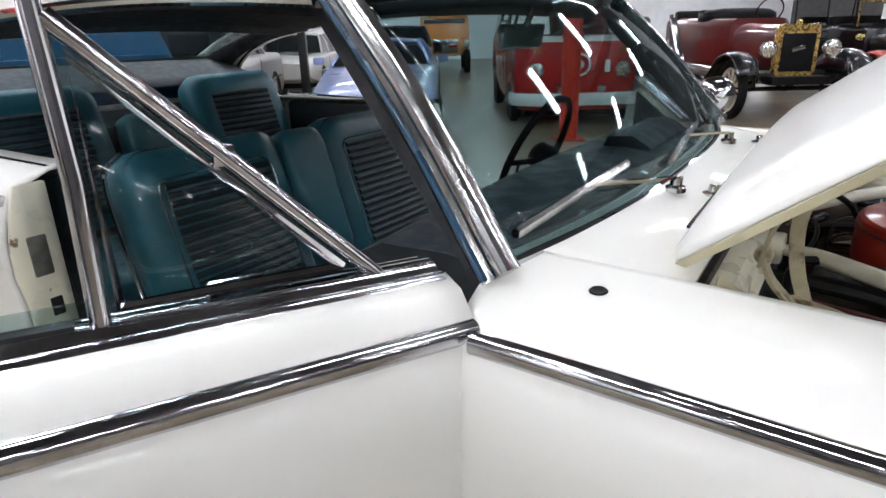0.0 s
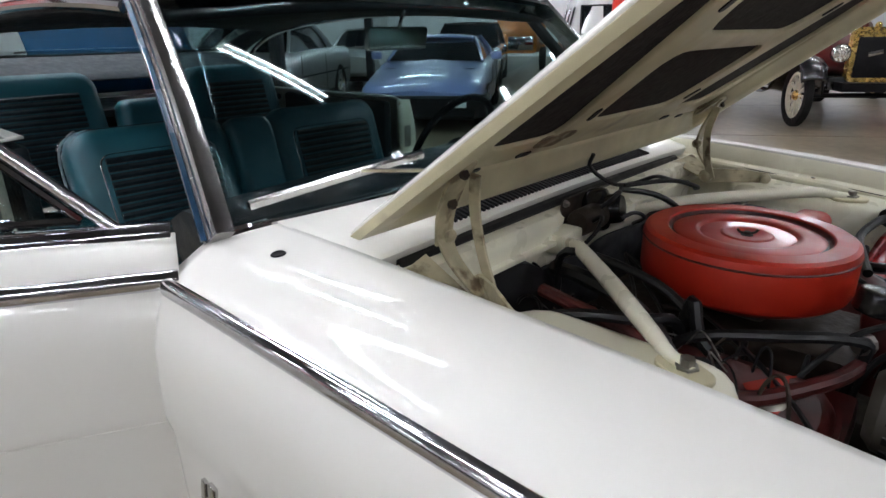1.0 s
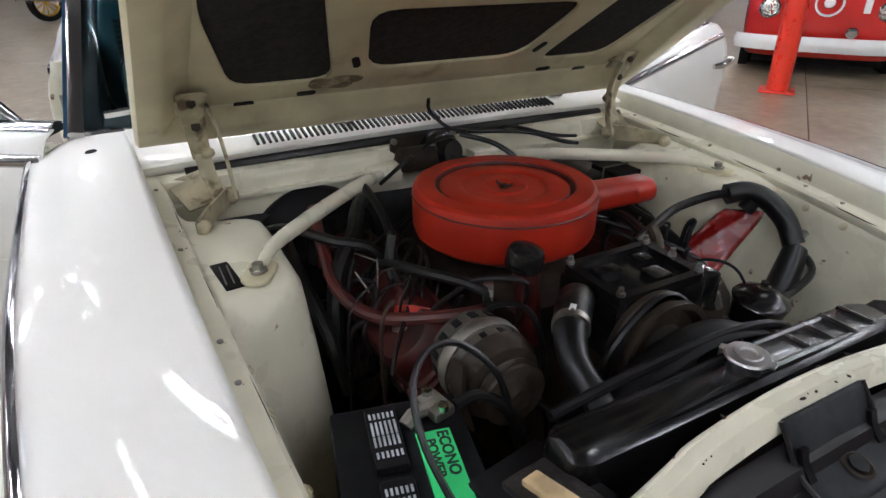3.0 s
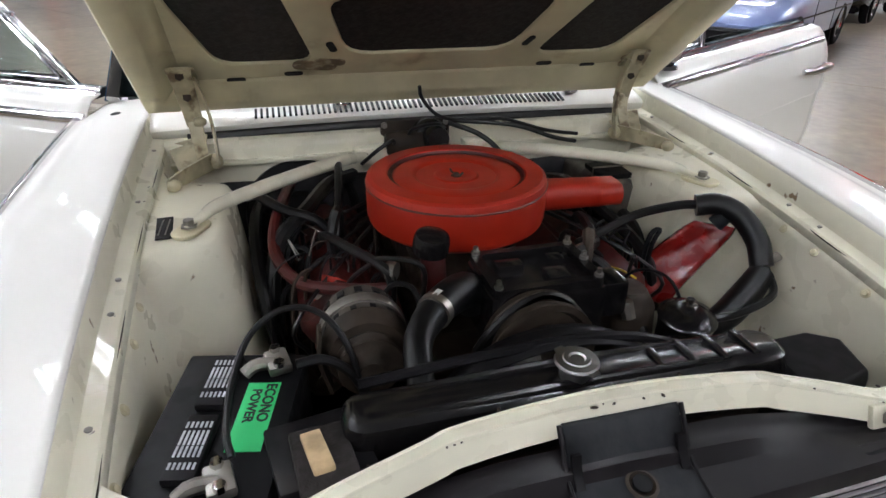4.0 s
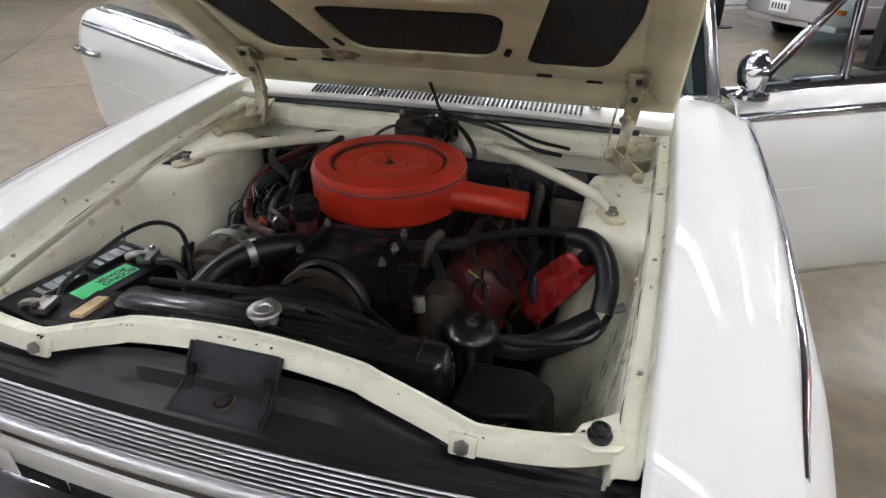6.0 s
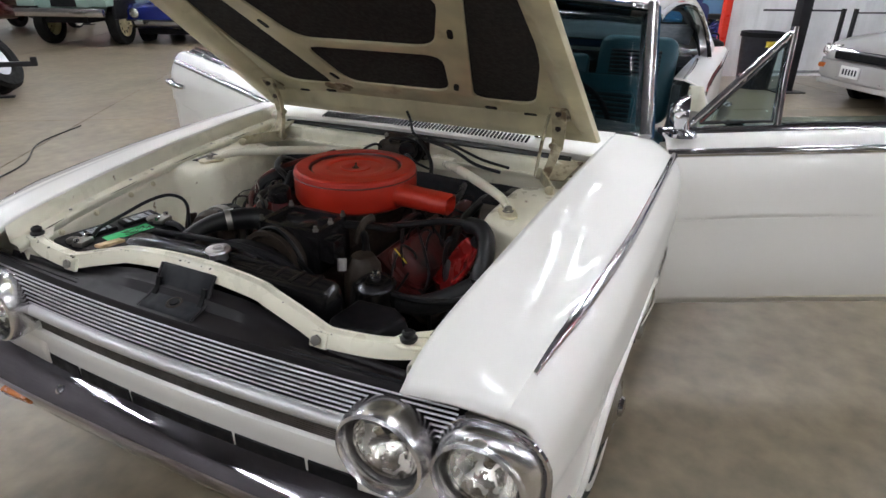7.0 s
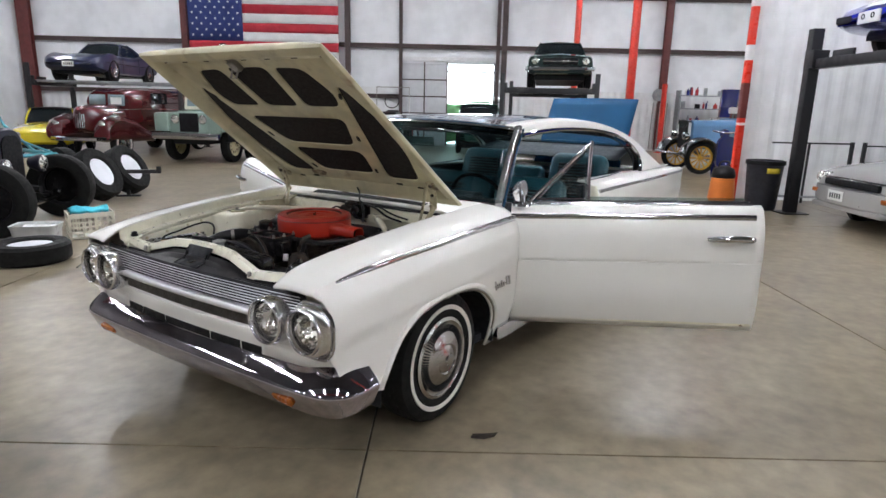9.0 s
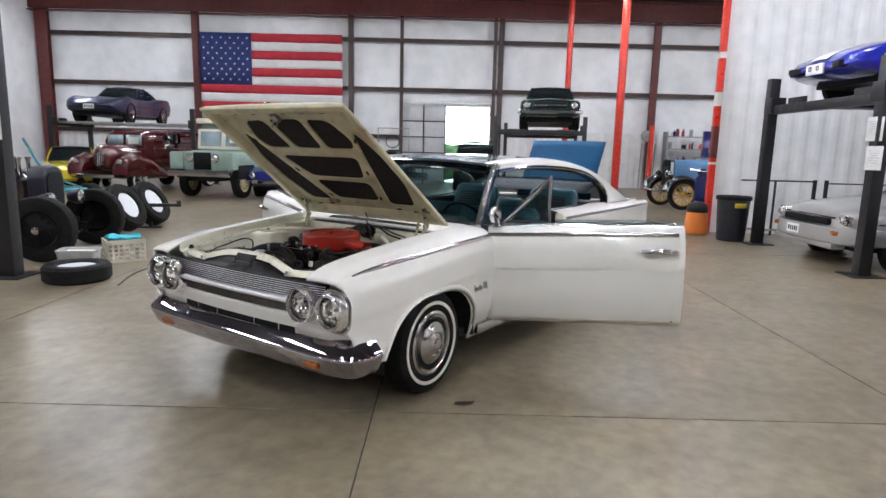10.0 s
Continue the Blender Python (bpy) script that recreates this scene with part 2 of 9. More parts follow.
def lathe(profile, n=32, bm=None, m=None, closed=False):
    """profile: (radius, height) pairs, turned round local z, then moved by m."""
    bm = bm or bmesh.new()
    m = m or Matrix()
    rings = [[bm.verts.new(m @ Vector((r * math.cos(2 * math.pi * i / n), r * math.sin(2 * math.pi * i / n), h))) for i in range(n)] if r > 1e-6 else [bm.verts.new(m @ Vector((0, 0, h)))] for r, h in profile]
    pairs = list(zip(rings, rings[1:]))
    if closed:
        pairs.append((rings[-1], rings[0]))
    for a, b in pairs:
        for i in range(n):
            j = (i + 1) % n
            if len(a) == 1 and len(b) == 1:
                continue
            if len(a) == 1:
                bm.faces.new((a[0], b[i], b[j]))
            elif len(b) == 1:
                bm.faces.new((a[i], a[j], b[0]))
            else:
                bm.faces.new((a[i], a[j], b[j], b[i]))
    return bm


def tube(pts, r, n=10, bm=None, smooth=0, caps=True):
    """A pipe along pts; r: a radius or one for each point."""
    bm = bm or bmesh.new()
    p = spl(pts, smooth) if smooth else [Vector(q) for q in pts]
    rr = [itp(i / (len(p) - 1), [(j / (len(r) - 1), q) for j, q in enumerate(r)]) for i in range(len(p))] if isinstance(r, (list, tuple)) else [r] * len(p)
    up, rings = None, []
    for i, c in enumerate(p):
        d = (p[min(i + 1, len(p) - 1)] - p[max(i - 1, 0)]).normalized()
        if up is None:
            up = d.cross(V(0, 0, 1) if abs(d.z) < 0.9 else V(1, 0, 0)).normalized()
        a = (up - d * up.dot(d)).normalized()
        up, b = a, d.cross(a)
        rings.append([c + rr[i] * (math.cos(2 * math.pi * k / n) * a + math.sin(2 * math.pi * k / n) * b) for k in range(n)])
    return loft(rings, bm, caps)


def sweep(pts, prof, bm=None, smooth=0, up=(0, 0, 1), caps=True):
    """A closed profile of (side, height) pairs along pts; side is to the right of the way."""
    p = spl(pts, smooth) if smooth else [Vector(q) for q in pts]
    rings = []
    for i, c in enumerate(p):
        d = (p[min(i + 1, len(p) - 1)] - p[max(i - 1, 0)]).normalized()
        s = d.cross(Vector(up)).normalized()
        h = s.cross(d)
        rings.append([c + s * a + h * b for a, b in prof])
    return loft(rings, bm or bmesh.new(), caps)


def prism(outline, depth, bm=None, m=None):
    """An outline of (x, y) pairs in local xy, thickened along z."""
    bm = bm or bmesh.new()
    m = m or Matrix()
    lo = [bm.verts.new(m @ Vector((x, y, 0))) for x, y in outline]
    hi = [bm.verts.new(m @ Vector((x, y, depth))) for x, y in outline]
    n = len(lo)
    bm.faces.new(lo[::-1])
    bm.faces.new(hi)
    for i in range(n):
        bm.faces.new((lo[i], lo[(i + 1) % n], hi[(i + 1) % n], hi[i]))
    return bm


def rounded(w, h, r, n=5):
    """A rectangle's outline with round corners, about 0."""
    out = []
    for cx, cy, a in ((w / 2 - r, h / 2 - r, 0), (-w / 2 + r, h / 2 - r, 90), (-w / 2 + r, -h / 2 + r, 180), (w / 2 - r, -h / 2 + r, 270)):
        out += [(cx + r * math.cos(radians(a + 90 * i / n)), cy + r * math.sin(radians(a + 90 * i / n))) for i in range(n + 1)]
    return out


def ringsheet(outer, inner, bm=None):
    """A band between two closed outlines of as many points."""
    bm = bm or bmesh.new()
    a, b = [bm.verts.new(p) for p in outer], [bm.verts.new(p) for p in inner]
    n = len(a)
    for i in range(n):
        bm.faces.new((a[i], a[(i + 1) % n], b[(i + 1) % n], b[i]))
    return bm


def lettering(body, size, material, parent, m, depth=0.0004):
    cu = bpy.data.curves.new("lettering", "FONT")
    cu.body, cu.size, cu.align_x, cu.align_y, cu.extrude, cu.offset = body, size, "CENTER", "CENTER", depth, size * 0.03
    tmp = new("lettering", cu)
    me = bpy.data.meshes.new_from_object(tmp.evaluated_get(bpy.context.evaluated_depsgraph_get()))
    bpy.data.objects.remove(tmp)
    me.materials.clear()
    me.materials.append(material)
    ob = new("lettering", me)
    ob.parent, ob.matrix_basis = parent, m
    return ob

# ---- setting ----
CONC = mat("sealed_concrete", (0.205, 0.167, 0.112), 0.30, var=0.12, scale=2.4, cdetail=9.0, rvar=0.006, stain=(0.116, 0.091, 0.056), amount=0.52, sscale=1.0, sdetail=12.0, rand=0.03, world_space=True, soft=0.30, grain=0.30, gscale=9.0, spec=0.6)
JOINT = mat("joint_filler", (0.062, 0.053, 0.044), 0.8, var=0.2, scale=20)
FOIL = mat("white_vinyl_insulation", (0.89, 0.90, 0.92), 0.38, var=0.07, scale=1.2, bump=0.9, bscale=1.6, rvar=0.06)
LINER = mat("white_liner_panel", (0.80, 0.80, 0.80), 0.5, var=0.05, scale=3)
GIRT = mat("red_brown_girt", (0.060, 0.036, 0.034), 0.5, var=0.2, scale=6)
MAROON_STEEL = mat("red_oxide_steel", (0.115, 0.022, 0.020), 0.5, var=0.15, scale=5)
POST_RED = mat("bright_red_post", (0.62, 0.035, 0.018), 0.35, var=0.08, scale=6)
DECK = mat("ceiling_deck", (0.075, 0.075, 0.08), 0.6, var=0.06, scale=2)
NEAR = mat("unseen_wall_grey", (0.085, 0.080, 0.080), 0.6, var=0.1, scale=2)
TUBE = mat("fluorescent_tube", (0.90, 0.93, 1.0), 0.5, var=0.0, emit=56.0)
GLOW = mat("daylight_outside", (0.86, 0.95, 1.0), 0.9, var=0.05, scale=1.5, emit=3.2)

U0, U1, V0, V1, H = -16.3, 30.0, -16.0, 22.0, 7.6

put("ground", box((0, 0, -0.16), (70, 60, 0.3)), JOINT, m=at(6, 3), smooth=0)
tagged(bpy.data.objects["ground"], "dark filled joints under the concrete slabs", "ground", kind="structure")

wallf = tagged(put("wall_far", box(((U0 + U1) / 2, V1 + 0.1, H / 2), (U1 - U0, 0.2, H)), FOIL, m=BM, smooth=0), "tall far wall of white insulation between dark steel girts", "wall", kind="structure")


def opening(ob, c, s):
    """Cuts a block out of a wall."""
    cut = put("cutter", box(c, s), FOIL, m=BM, smooth=0)
    b = ob.modifiers.new("opening", "BOOLEAN")
    b.object, b.operation, b.solver = cut, "DIFFERENCE", "EXACT"
    dg = bpy.context.evaluated_depsgraph_get()
    me = bpy.data.meshes.new_from_object(ob.evaluated_get(dg))
    ob.modifiers.remove(b)
    ob.data = me
    bpy.data.objects.remove(cut)


DOOR_U, DOOR_W, DOOR_H = 0.95, 4.1, 3.25
opening(wallf, (DOOR_U, V1 + 0.1, DOOR_H / 2), (DOOR_W, 0.6, DOOR_H))
tagged(put("backdrop", box((DOOR_U + 0.8, V1 + 1.6, 1.9), (9, 0.05, 4.4)), GLOW, m=BM, smooth=0), "bright daylight beyond the roll-up door", "backdrop", kind="structure")
WL = 12.0
tagged(put("wall_left", box((U0 - 0.1, (WL + V1) / 2, H / 2), (0.2, V1 - WL, H)), FOIL, m=BM, smooth=0), "side wall of white insulation", "wall", kind="structure")
# stretch out of view, added dark so the bumper mirrors less white
tagged(put("wall_left_near", box((U0 - 0.1, (V0 + WL) / 2, H / 2), (0.2, WL - V0, H)), NEAR, m=BM, smooth=0), "unseen side wall, added in dark grey to darken chrome reflections", "wall", kind="structure")
tagged(put("wall_right", box((U1 + 0.1, (V0 + V1) / 2, H / 2), (0.2, V1 - V0, H)), FOIL, m=BM, smooth=0), "plain white side wall of the workshop", "wall", kind="structure")
# never in view; its dark colour is there to deepen reflections in the chrome
tagged(put("wall_near", box(((U0 + U1) / 2, V0 - 0.1, H / 2), (U1 - U0, 0.2, H)), NEAR, m=BM, smooth=0), "unseen wall closing the workshop, dark grey to darken chrome reflections", "wall", kind="structure")
ceil = box(((U0 + U1) / 2, (V0 + V1) / 2, H + 0.1), (U1 - U0 + 0.4, V1 - V0 + 0.4, 0.2))
for i in range(9):
    box(((U0 + U1) / 2, V0 + 2 + i * 4.2, H - 0.12), (U1 - U0, 0.08, 0.22), ceil)
tagged(put("ceiling", ceil, DECK, m=BM, smooth=0), "grey metal deck ceiling with dark purlins", "ceiling", kind="structure")
for i, v in enumerate((V1 - 0.45, 5.5, -8.0)):
    b = box(((U0 + U1) / 2, v, H - 0.45), (U1 - U0, 0.12, 0.8))
    box(((U0 + U1) / 2, v, H - 0.93), (U1 - U0, 0.3, 0.03), b)
    box(((U0 + U1) / 2, v, H - 0.2), (U1 - U0, 0.3, 0.03), b)
    tagged(put("roof_beam", b, MAROON_STEEL, m=BM, smooth=0), "deep red-oxide steel roof beam", "beam", "roof beams", "structure")

# girts and columns on the far wall
for z in (1.98, 3.93, 5.9):
    u = U0
    for a, b in (((U0, DOOR_U - DOOR_W / 2), (DOOR_U + DOOR_W / 2, U1)) if z < DOOR_H else ((U0, U1),)):
        if z < 2.5 and b > 3:
            continue
        g = box(((a + b) / 2, V1 - 0.09, z), (b - a, 0.16, 0.09))
        box(((a + b) / 2, V1 - 0.16, z - 0.06), (b - a, 0.02, 0.14), g)
        tagged(put("girt", g, GIRT, m=BM, smooth=0), "dark red-brown horizontal wall girt", "girt", "wall girts", "structure")
for u, w in ((-15.9, 0.5), (-9.6, 0.26), (-3.2, 0.2), (-1.1, 0.13), (2.75, 0.13), (3.0, 0.2), (9.4, 0.26), (16.0, 0.3), (23.0, 0.3)):
    g = box((u, V1 - 0.2, 3.7), (w, 0.02, 7.4))
    box((u, V1 - 0.38, 3.7), (w, 0.02, 7.4), g)
    box((u, V1 - 0.29, 3.7), (0.03, 0.17, 7.4), g)
    tagged(put("wall_column", g, MAROON_STEEL if w > 0.24 else GIRT, m=BM, smooth=0), "red-oxide steel wall column", "column", "wall columns", "structure")


def corrugated(name, u0, u1, z0, z1, v, label, axis="u"):
    n = int((u1 - u0) / 0.075)
    rows = [[(u0 + (u1 - u0) * i / n, v - (0.018 if i % 4 in (1, 2) else 0.0), z) for z in (z0, z1)] for i in range(n + 1)]
    return tagged(put(name, sheet(rows), LINER, m=BM if axis == "u" else BM @ pose(0, 0, 0, 0, 0, 90), smooth=0, solid=0.02, offset=0), label, "wall", kind="structure")


corrugated("liner", U0 + 0.02, DOOR_U - DOOR_W / 2 - 0.05, 0, 2.3, V1 - 0.02, "white ribbed liner panel along the lower wall")
corrugated("liner", DOOR_U + DOOR_W / 2 + 0.05, U1 - 0.02, 0, 2.3, V1 - 0.02, "white ribbed liner panel along the lower wall")
# white partition
PV = 7.75
tagged(put("partition", box((18.0, PV + 0.12, H / 2), (23.9, 0.16, H)), LINER, m=BM, smooth=0), "white partition wall", "wall", kind="structure")
corrugated("partition_cladding", 6.06, 29.9, 0, H, PV, "white ribbed metal partition wall")

# ---- ceiling lamps ----
HOUSING = mat("white_lamp_housing", (0.7, 0.7, 0.7), 0.4, var=0.03)


def lamp_fixture(m):
    e = thing("ceiling_lamp", "long white fluorescent ceiling lamp, switched on", "ceiling lamp", m, "ceiling lamps")
    part("housing", box((0, 0, 0.06), (0.34, 2.44, 0.08), bevel=0.01), HOUSING, e)
    for x in (-0.09, 0.09):
        b = tube([(x, -1.18, 0.0), (x, 1.18, 0.0)], 0.028, 8)
        part("tube", b, TUBE, e, smooth=60)
    return e


proto = None
for i, u in enumerate((-13.5, -8.0, -3.2, 1.6, 6.4, 11.5, 18.0, 25.0)):
    for j, v in enumerate((-12.0, -6.5, -1.0, 4.2, 11.0, 17.0)):
        if (u, v) in ((-3.2, -1.0), (6.4, -1.0), (11.5, -1.0)):
            continue
        mm = at(u, v, 6.9)
        if proto is None:
            proto = lamp_fixture(mm)
        else:
            copy_thing(proto, mm)

for u in (-0.8, 4.0):
    copy_thing(proto, at(u, 4.2, 6.9))
    copy_thing(proto, at(u, 5.6, 6.9))

# ---- the white hardtop ----
car = thing("hardtop_car", "white two-door hardtop with raised hood and both doors open", "car")

ZC = [(-4.5, 0.925), (-3.0, 0.935), (-1.9, 0.945), (-0.66, 0.932), (0.0, 0.908), (0.4, 0.882), (0.62, 0.857), (0.72, 0.838), (0.79, 0.812), (0.82, 0.79)]
YC = [(-4.5, 0.925), (-3.6, 0.925), (-2.6, 0.91), (-1.5, 0.912), (-0.66, 0.905), (0.0, 0.892), (0.4, 0.862), (0.62, 0.832), (0.78, 0.815), (0.82, 0.81)]
ZI = [(-0.70, 0.985), (-0.46, 0.978), (0.0, 0.955), (0.4, 0.918), (0.62, 0.888), (0.72, 0.862), (0.79, 0.822), (0.82, 0.795)]
YI = [(-0.70, 0.70), (-0.46, 0.69), (0.0, 0.672), (0.4, 0.65), (0.66, 0.632), (0.82, 0.625)]
WD = [(-4.3, -0.03), (-3.7, -0.012), (-2.8, -0.008), (-1.5, 0.0), (-0.66, 0.0), (0.0, -0.006), (0.4, -0.022), (0.62, -0.045), (0.8, -0.075)]


def side_y(x, z):
    """Half-width of the body side at x and height z below the crease."""
    zc, yc = itp(x, ZC), itp(x, YC)
    full = 0.952 + itp(x, WD)
    t = (zc - z)
    base = itp(t, [(0.0, yc), (0.03, yc + (full - yc) * 0.45), (0.10, full - 0.004), (0.19, full), (0.225, full + 0.001), (0.24, full - 0.008), (0.42, full - 0.014), (0.60, full - 0.055), (0.75, full - 0.12)])
    return base


def arch_z(x, x0, r, flat, top):
    """Lower edge of a panel with a wheel opening about x0."""
    d = abs(x - x0)
    if d >= r:
        return flat
    return max(flat, flat + (top - flat) * (1 - (d / r) ** 2.6) ** 0.5)


def fender(s):
    g = new("front_fender")
    g.parent = car
    n = 64
    rows = []
    xf_top, xs = 0.790, None
    for i in range(n + 1):
        f = i / n
        row = []
        # top, from the hood gap to the crease
        for j in range(17):
            q = j / 16
            x = -0.69 + f * (xf_top - 0.02 * q + 0.69)
            yi, zi, yc, zc = itp(x, YI), itp(x, ZI), itp(x, YC), itp(x, ZC)
            row.append((x, s * (yi + (yc - yi) * q), zi + (zc - zi) * itp(q, [(0, 0), (0.25, 0.07), (0.5, 0.22), (0.62, 0.38), (0.75, 0.66), (0.87, 0.90), (0.94, 0.98), (1, 1.0)])))
        # side
        for j in range(1, 19):
            q = j / 18
            zt = 0.78 + (0.30 - 0.78) * q
            xf = itp(-zt, [(-0.80, 0.772), (-0.76, 0.752), (-0.72, 0.742), (-0.60, 0.745), (-0.53, 0.742), (-0.47, 0.705), (-0.40, 0.695), (-0.30, 0.68)])
            x = -0.66 + f * (xf + 0.66)
            zc = itp(x, ZC)
            lo = arch_z(x, 0.0, 0.455, 0.225 if x < 0 else 0.34, 0.655)
            z = zc + (lo - zc) * (q ** 0.92)
            row.append((x, s * side_y(x, z), z))
        rows.append(row)
    part("panel", sheet(rows), WHITE, g, solid=0.012)
    # arch lip
    lip = []
    for i in range(41):
        a = math.pi * i / 40
        x = 0.452 * math.cos(a)
        lip.append((x, s * (side_y(x, arch_z(x, 0, 0.455, 0.30, 0.655)) - 0.004), arch_z(x, 0, 0.455, 0.30, 0.655)))
    part("arch_lip", tube(lip, 0.011, 6), DULL_CHROME if s > 0 else WHITE, g, "bright moulding round the wheel opening")
    flare = [(x * 1.035, y + s * 0.004, 0.30 + (z - 0.30) * 1.045) for x, y, z in lip]
    part("arch_flare", tube(flare, 0.014, 8), WHITE, g)
    part("wheel_liner", sheet([[(0.475 * math.cos(a), s * y, 0.30 + 0.40 * math.sin(a)) for y in (0.60, 0.75, 0.90)] for a in np.linspace(-0.1, math.pi + 0.1, 25)]), DARK, g, "dark inner wheel well")
    # bright spear along the crease
    pts = [(x, s * (itp(x, YC) + 0.004), itp(x, ZC) - 0.004) for x in np.linspace(-0.652, 0.662, 40)]
    rings = []
    for i, p in enumerate(pts):
        k = min(1, (len(pts) - 1 - i) / 9 + 0.42)
        rings.append([V(p[0], p[1] + s * a * k, p[2] + b * k - 0.003) for a, b in BEAD])
    part("crease_moulding", loft(rings), TRIM, g, "thin bright moulding tapering to a point", smooth=60)
    # script badge: worn bars, no letters
    badge = part("badge", box((-0.475, s * (side_y(-0.475, 0.60) + 0.004), 0.594), (0.16, 0.006, 0.006), bevel=0.002), DULL_CHROME, g, "bright script badge on the fender")
    for dx, dz, w, h in ((0, 0, 0.012, 0.05), (0.022, -0.006, 0.014, 0.026), (0.042, -0.006, 0.014, 0.026), (0.062, -0.002, 0.012, 0.04), (0.084, -0.006, 0.014, 0.026), (0.12, 0.006, 0.02, 0.05), (0.146, 0.002, 0.014, 0.05)):
        x = -0.41 - dx
        part("stroke", box((x, s * (side_y(x, 0.60) + 0.004), 0.60 + dz), (w, 0.008, h), None, 0.002, pose(0, 0, 0, 0, 14, 0)), DULL_CHROME, badge)
    if s < 0:
        part("aerial_hole", lathe([(0.0, 0.0), (0.009, 0.0005), (0.011, 0.002), (0.013, 0.0)], 16, m=pose(-0.535, -0.775, 0.9735, 6, 0, 0)), BLACK_HOLE, g, "empty black aerial hole")
    # underside flange beside the hood gap
    rows = []
    for i in range(25):
        x = -0.60 + 1.30 * i / 24
        y, z = itp(x, YI), itp(x, ZI)
        rows.append([(x, s * (y + 0.002), z - 0.006), (x, s * (y - 0.001), z - 0.046), (x, s * (y - 0.005), z - 0.053), (x, s * (y - 0.030), z - 0.057), (x, s * (y - 0.034), z - 0.061), (x, s * (y - 0.036), z - 0.075)])
    part("gutter", sheet(rows), CREAM, g, "aged cream gutter beside the hood opening", solid=0.004)
    rows = [(x, s * (itp(x, YI) - 0.0335 - 0.0015 * math.sin(23 * x)), itp(x, ZI) - 0.0585) for x in np.linspace(-0.40, 0.62, 50)]
    part("seam", tube(rows, 0.0022, 5), RUST, g, "dark cracked seam beside the gutter")
    for x in (-0.36, -0.07, 0.21, 0.30, 0.52):
        y, z = itp(x, YI), itp(x, ZI)
        part("bolt", lathe([(0.008, 0), (0.008, 0.003), (0.005, 0.003), (0.005, 0.006), (0, 0.007)], 6, m=pose(x, s * (y - 0.018), z - 0.0555)), STEEL, g)
    return g


for s in (1, -1):
    fender(s)


def inner_side(s):
    """Inner wheel house with the suspension tower."""
    g = new("wheel_house")
    g.parent = car
    rows = []
    for i in range(71):
        x = -0.44 + 1.13 * i / 70
        ytop, ztop = itp(x, YI) - 0.035, itp(x, ZI) - 0.070
        t = math.exp(-((x + 0.065) / 0.195) ** 10)
        ztow = 0.884 + 0.006 * max(0.0, -x)
        yin = 0.486 + 0.05 * max(0.0, (x - 0.05) / 0.15) ** 2
        tower = [(ytop, ztop), (ytop - 0.012, ztow + 0.003), (ytop - 0.03, ztow), (yin + 0.025, ztow), (yin + 0.009, ztow - 0.005), (yin, ztow - 0.020), (yin - 0.012, 0.76), (yin - 0.035, 0.52), (yin - 0.08, 0.30)]
        apron = [(ytop, ztop), (ytop - 0.006, ztop - 0.006), (ytop - 0.010, ztop - 0.020), (ytop - 0.013, ztop - 0.05), (ytop - 0.015, ztop - 0.07), (ytop - 0.018, ztop - 0.10), (ytop - 0.028, 0.70), (ytop - 0.075, 0.50), (ytop - 0.14, 0.30)]
        rows.append([(x, s * (b[0] + (a[0] - b[0]) * t), b[1] + (a[1] - b[1]) * t) for a, b in zip(tower, apron)])
    part("panel", sheet(rows), CREAM, g, "aged cream inner wheel house panel with a suspension tower", solid=0.006, smooth=60)
    # brace to the firewall
    b = tube([(0.052, s * 0.556, 0.892), (0.012, s * 0.535, 0.896), (-0.035, s * 0.498, 0.904), (-0.16, s * 0.370, 0.899), (-0.29, s * 0.235, 0.887), (-0.335, s * 0.19, 0.877), (-0.375, s * 0.155, 0.868)], [0.008, 0.010, 0.0135, 0.0155, 0.0155, 0.013, 0.010], 12, smooth=32)
    part("brace", b, CREAM, g, "cream painted diagonal brace tube")
    part("brace_foot", prism(rounded(0.085, 0.05, 0.022), 0.008, m=pose(0.040, s * 0.550, 0.884, 0, 0, s * 28)), CREAM_OLD, g, bevel=0.002)
    part("bolt", lathe([(0.016, 0), (0.016, 0.003), (0.010, 0.003), (0.010, 0.010), (0.010, 0.014), (0, 0.014)], 6, m=pose(0.043, s * 0.552, 0.895)), STEEL, g)
    part("bracket", box((-0.385, s * 0.150, 0.868), (0.05, 0.09, 0.045), bevel=0.008), CREAM, g)
    for x in (0.24, 0.33, 0.46, 0.58):
        part("clip", lathe([(0.009, 0), (0.009, 0.002), (0.006, 0.003), (0.005, 0.005), (0, 0.006)], 12, m=pose(x, s * (itp(x, YI) - 0.044), itp(x, ZI) - 0.086, s * 60, 0, 0)), CREAM_OLD, g)
    return g


for s in (1, -1):
    inner_side(s)
pl = part("data_plate", box((0.020, -0.600, 0.8865), (0.10, 0.030, 0.0025), bevel=0.001, m=pose(0, 0, 0, 0, 0, 6)), BLACK, car, "small dark identification plate")
for k in range(2):
    part("bar", box((0.020, -0.606 + 0.012 * k, 0.8885), (0.07, 0.0025, 0.0008)), STEEL, pl)

# firewall and cowl
fw = new("firewall")
fw.parent = car
rows = []
for i in range(31):
    y = -0.66 + 1.32 * i / 30
    e = abs(y)
    dip = 0.03 * math.exp(-(y / 0.13) ** 4)
    rows.append([(-0.445, y, 0.925), (-0.442, y, 0.918), (-0.405 - dip, y, 0.914), (-0.398 - dip, y, 0.900), (-0.41 - dip, y, 0.80), (-0.43, y, 0.72), (-0.43, y, 0.40)])
part("panel", sheet(rows), CREAM, fw, "glossy cream firewall", solid=0.006, smooth=50)
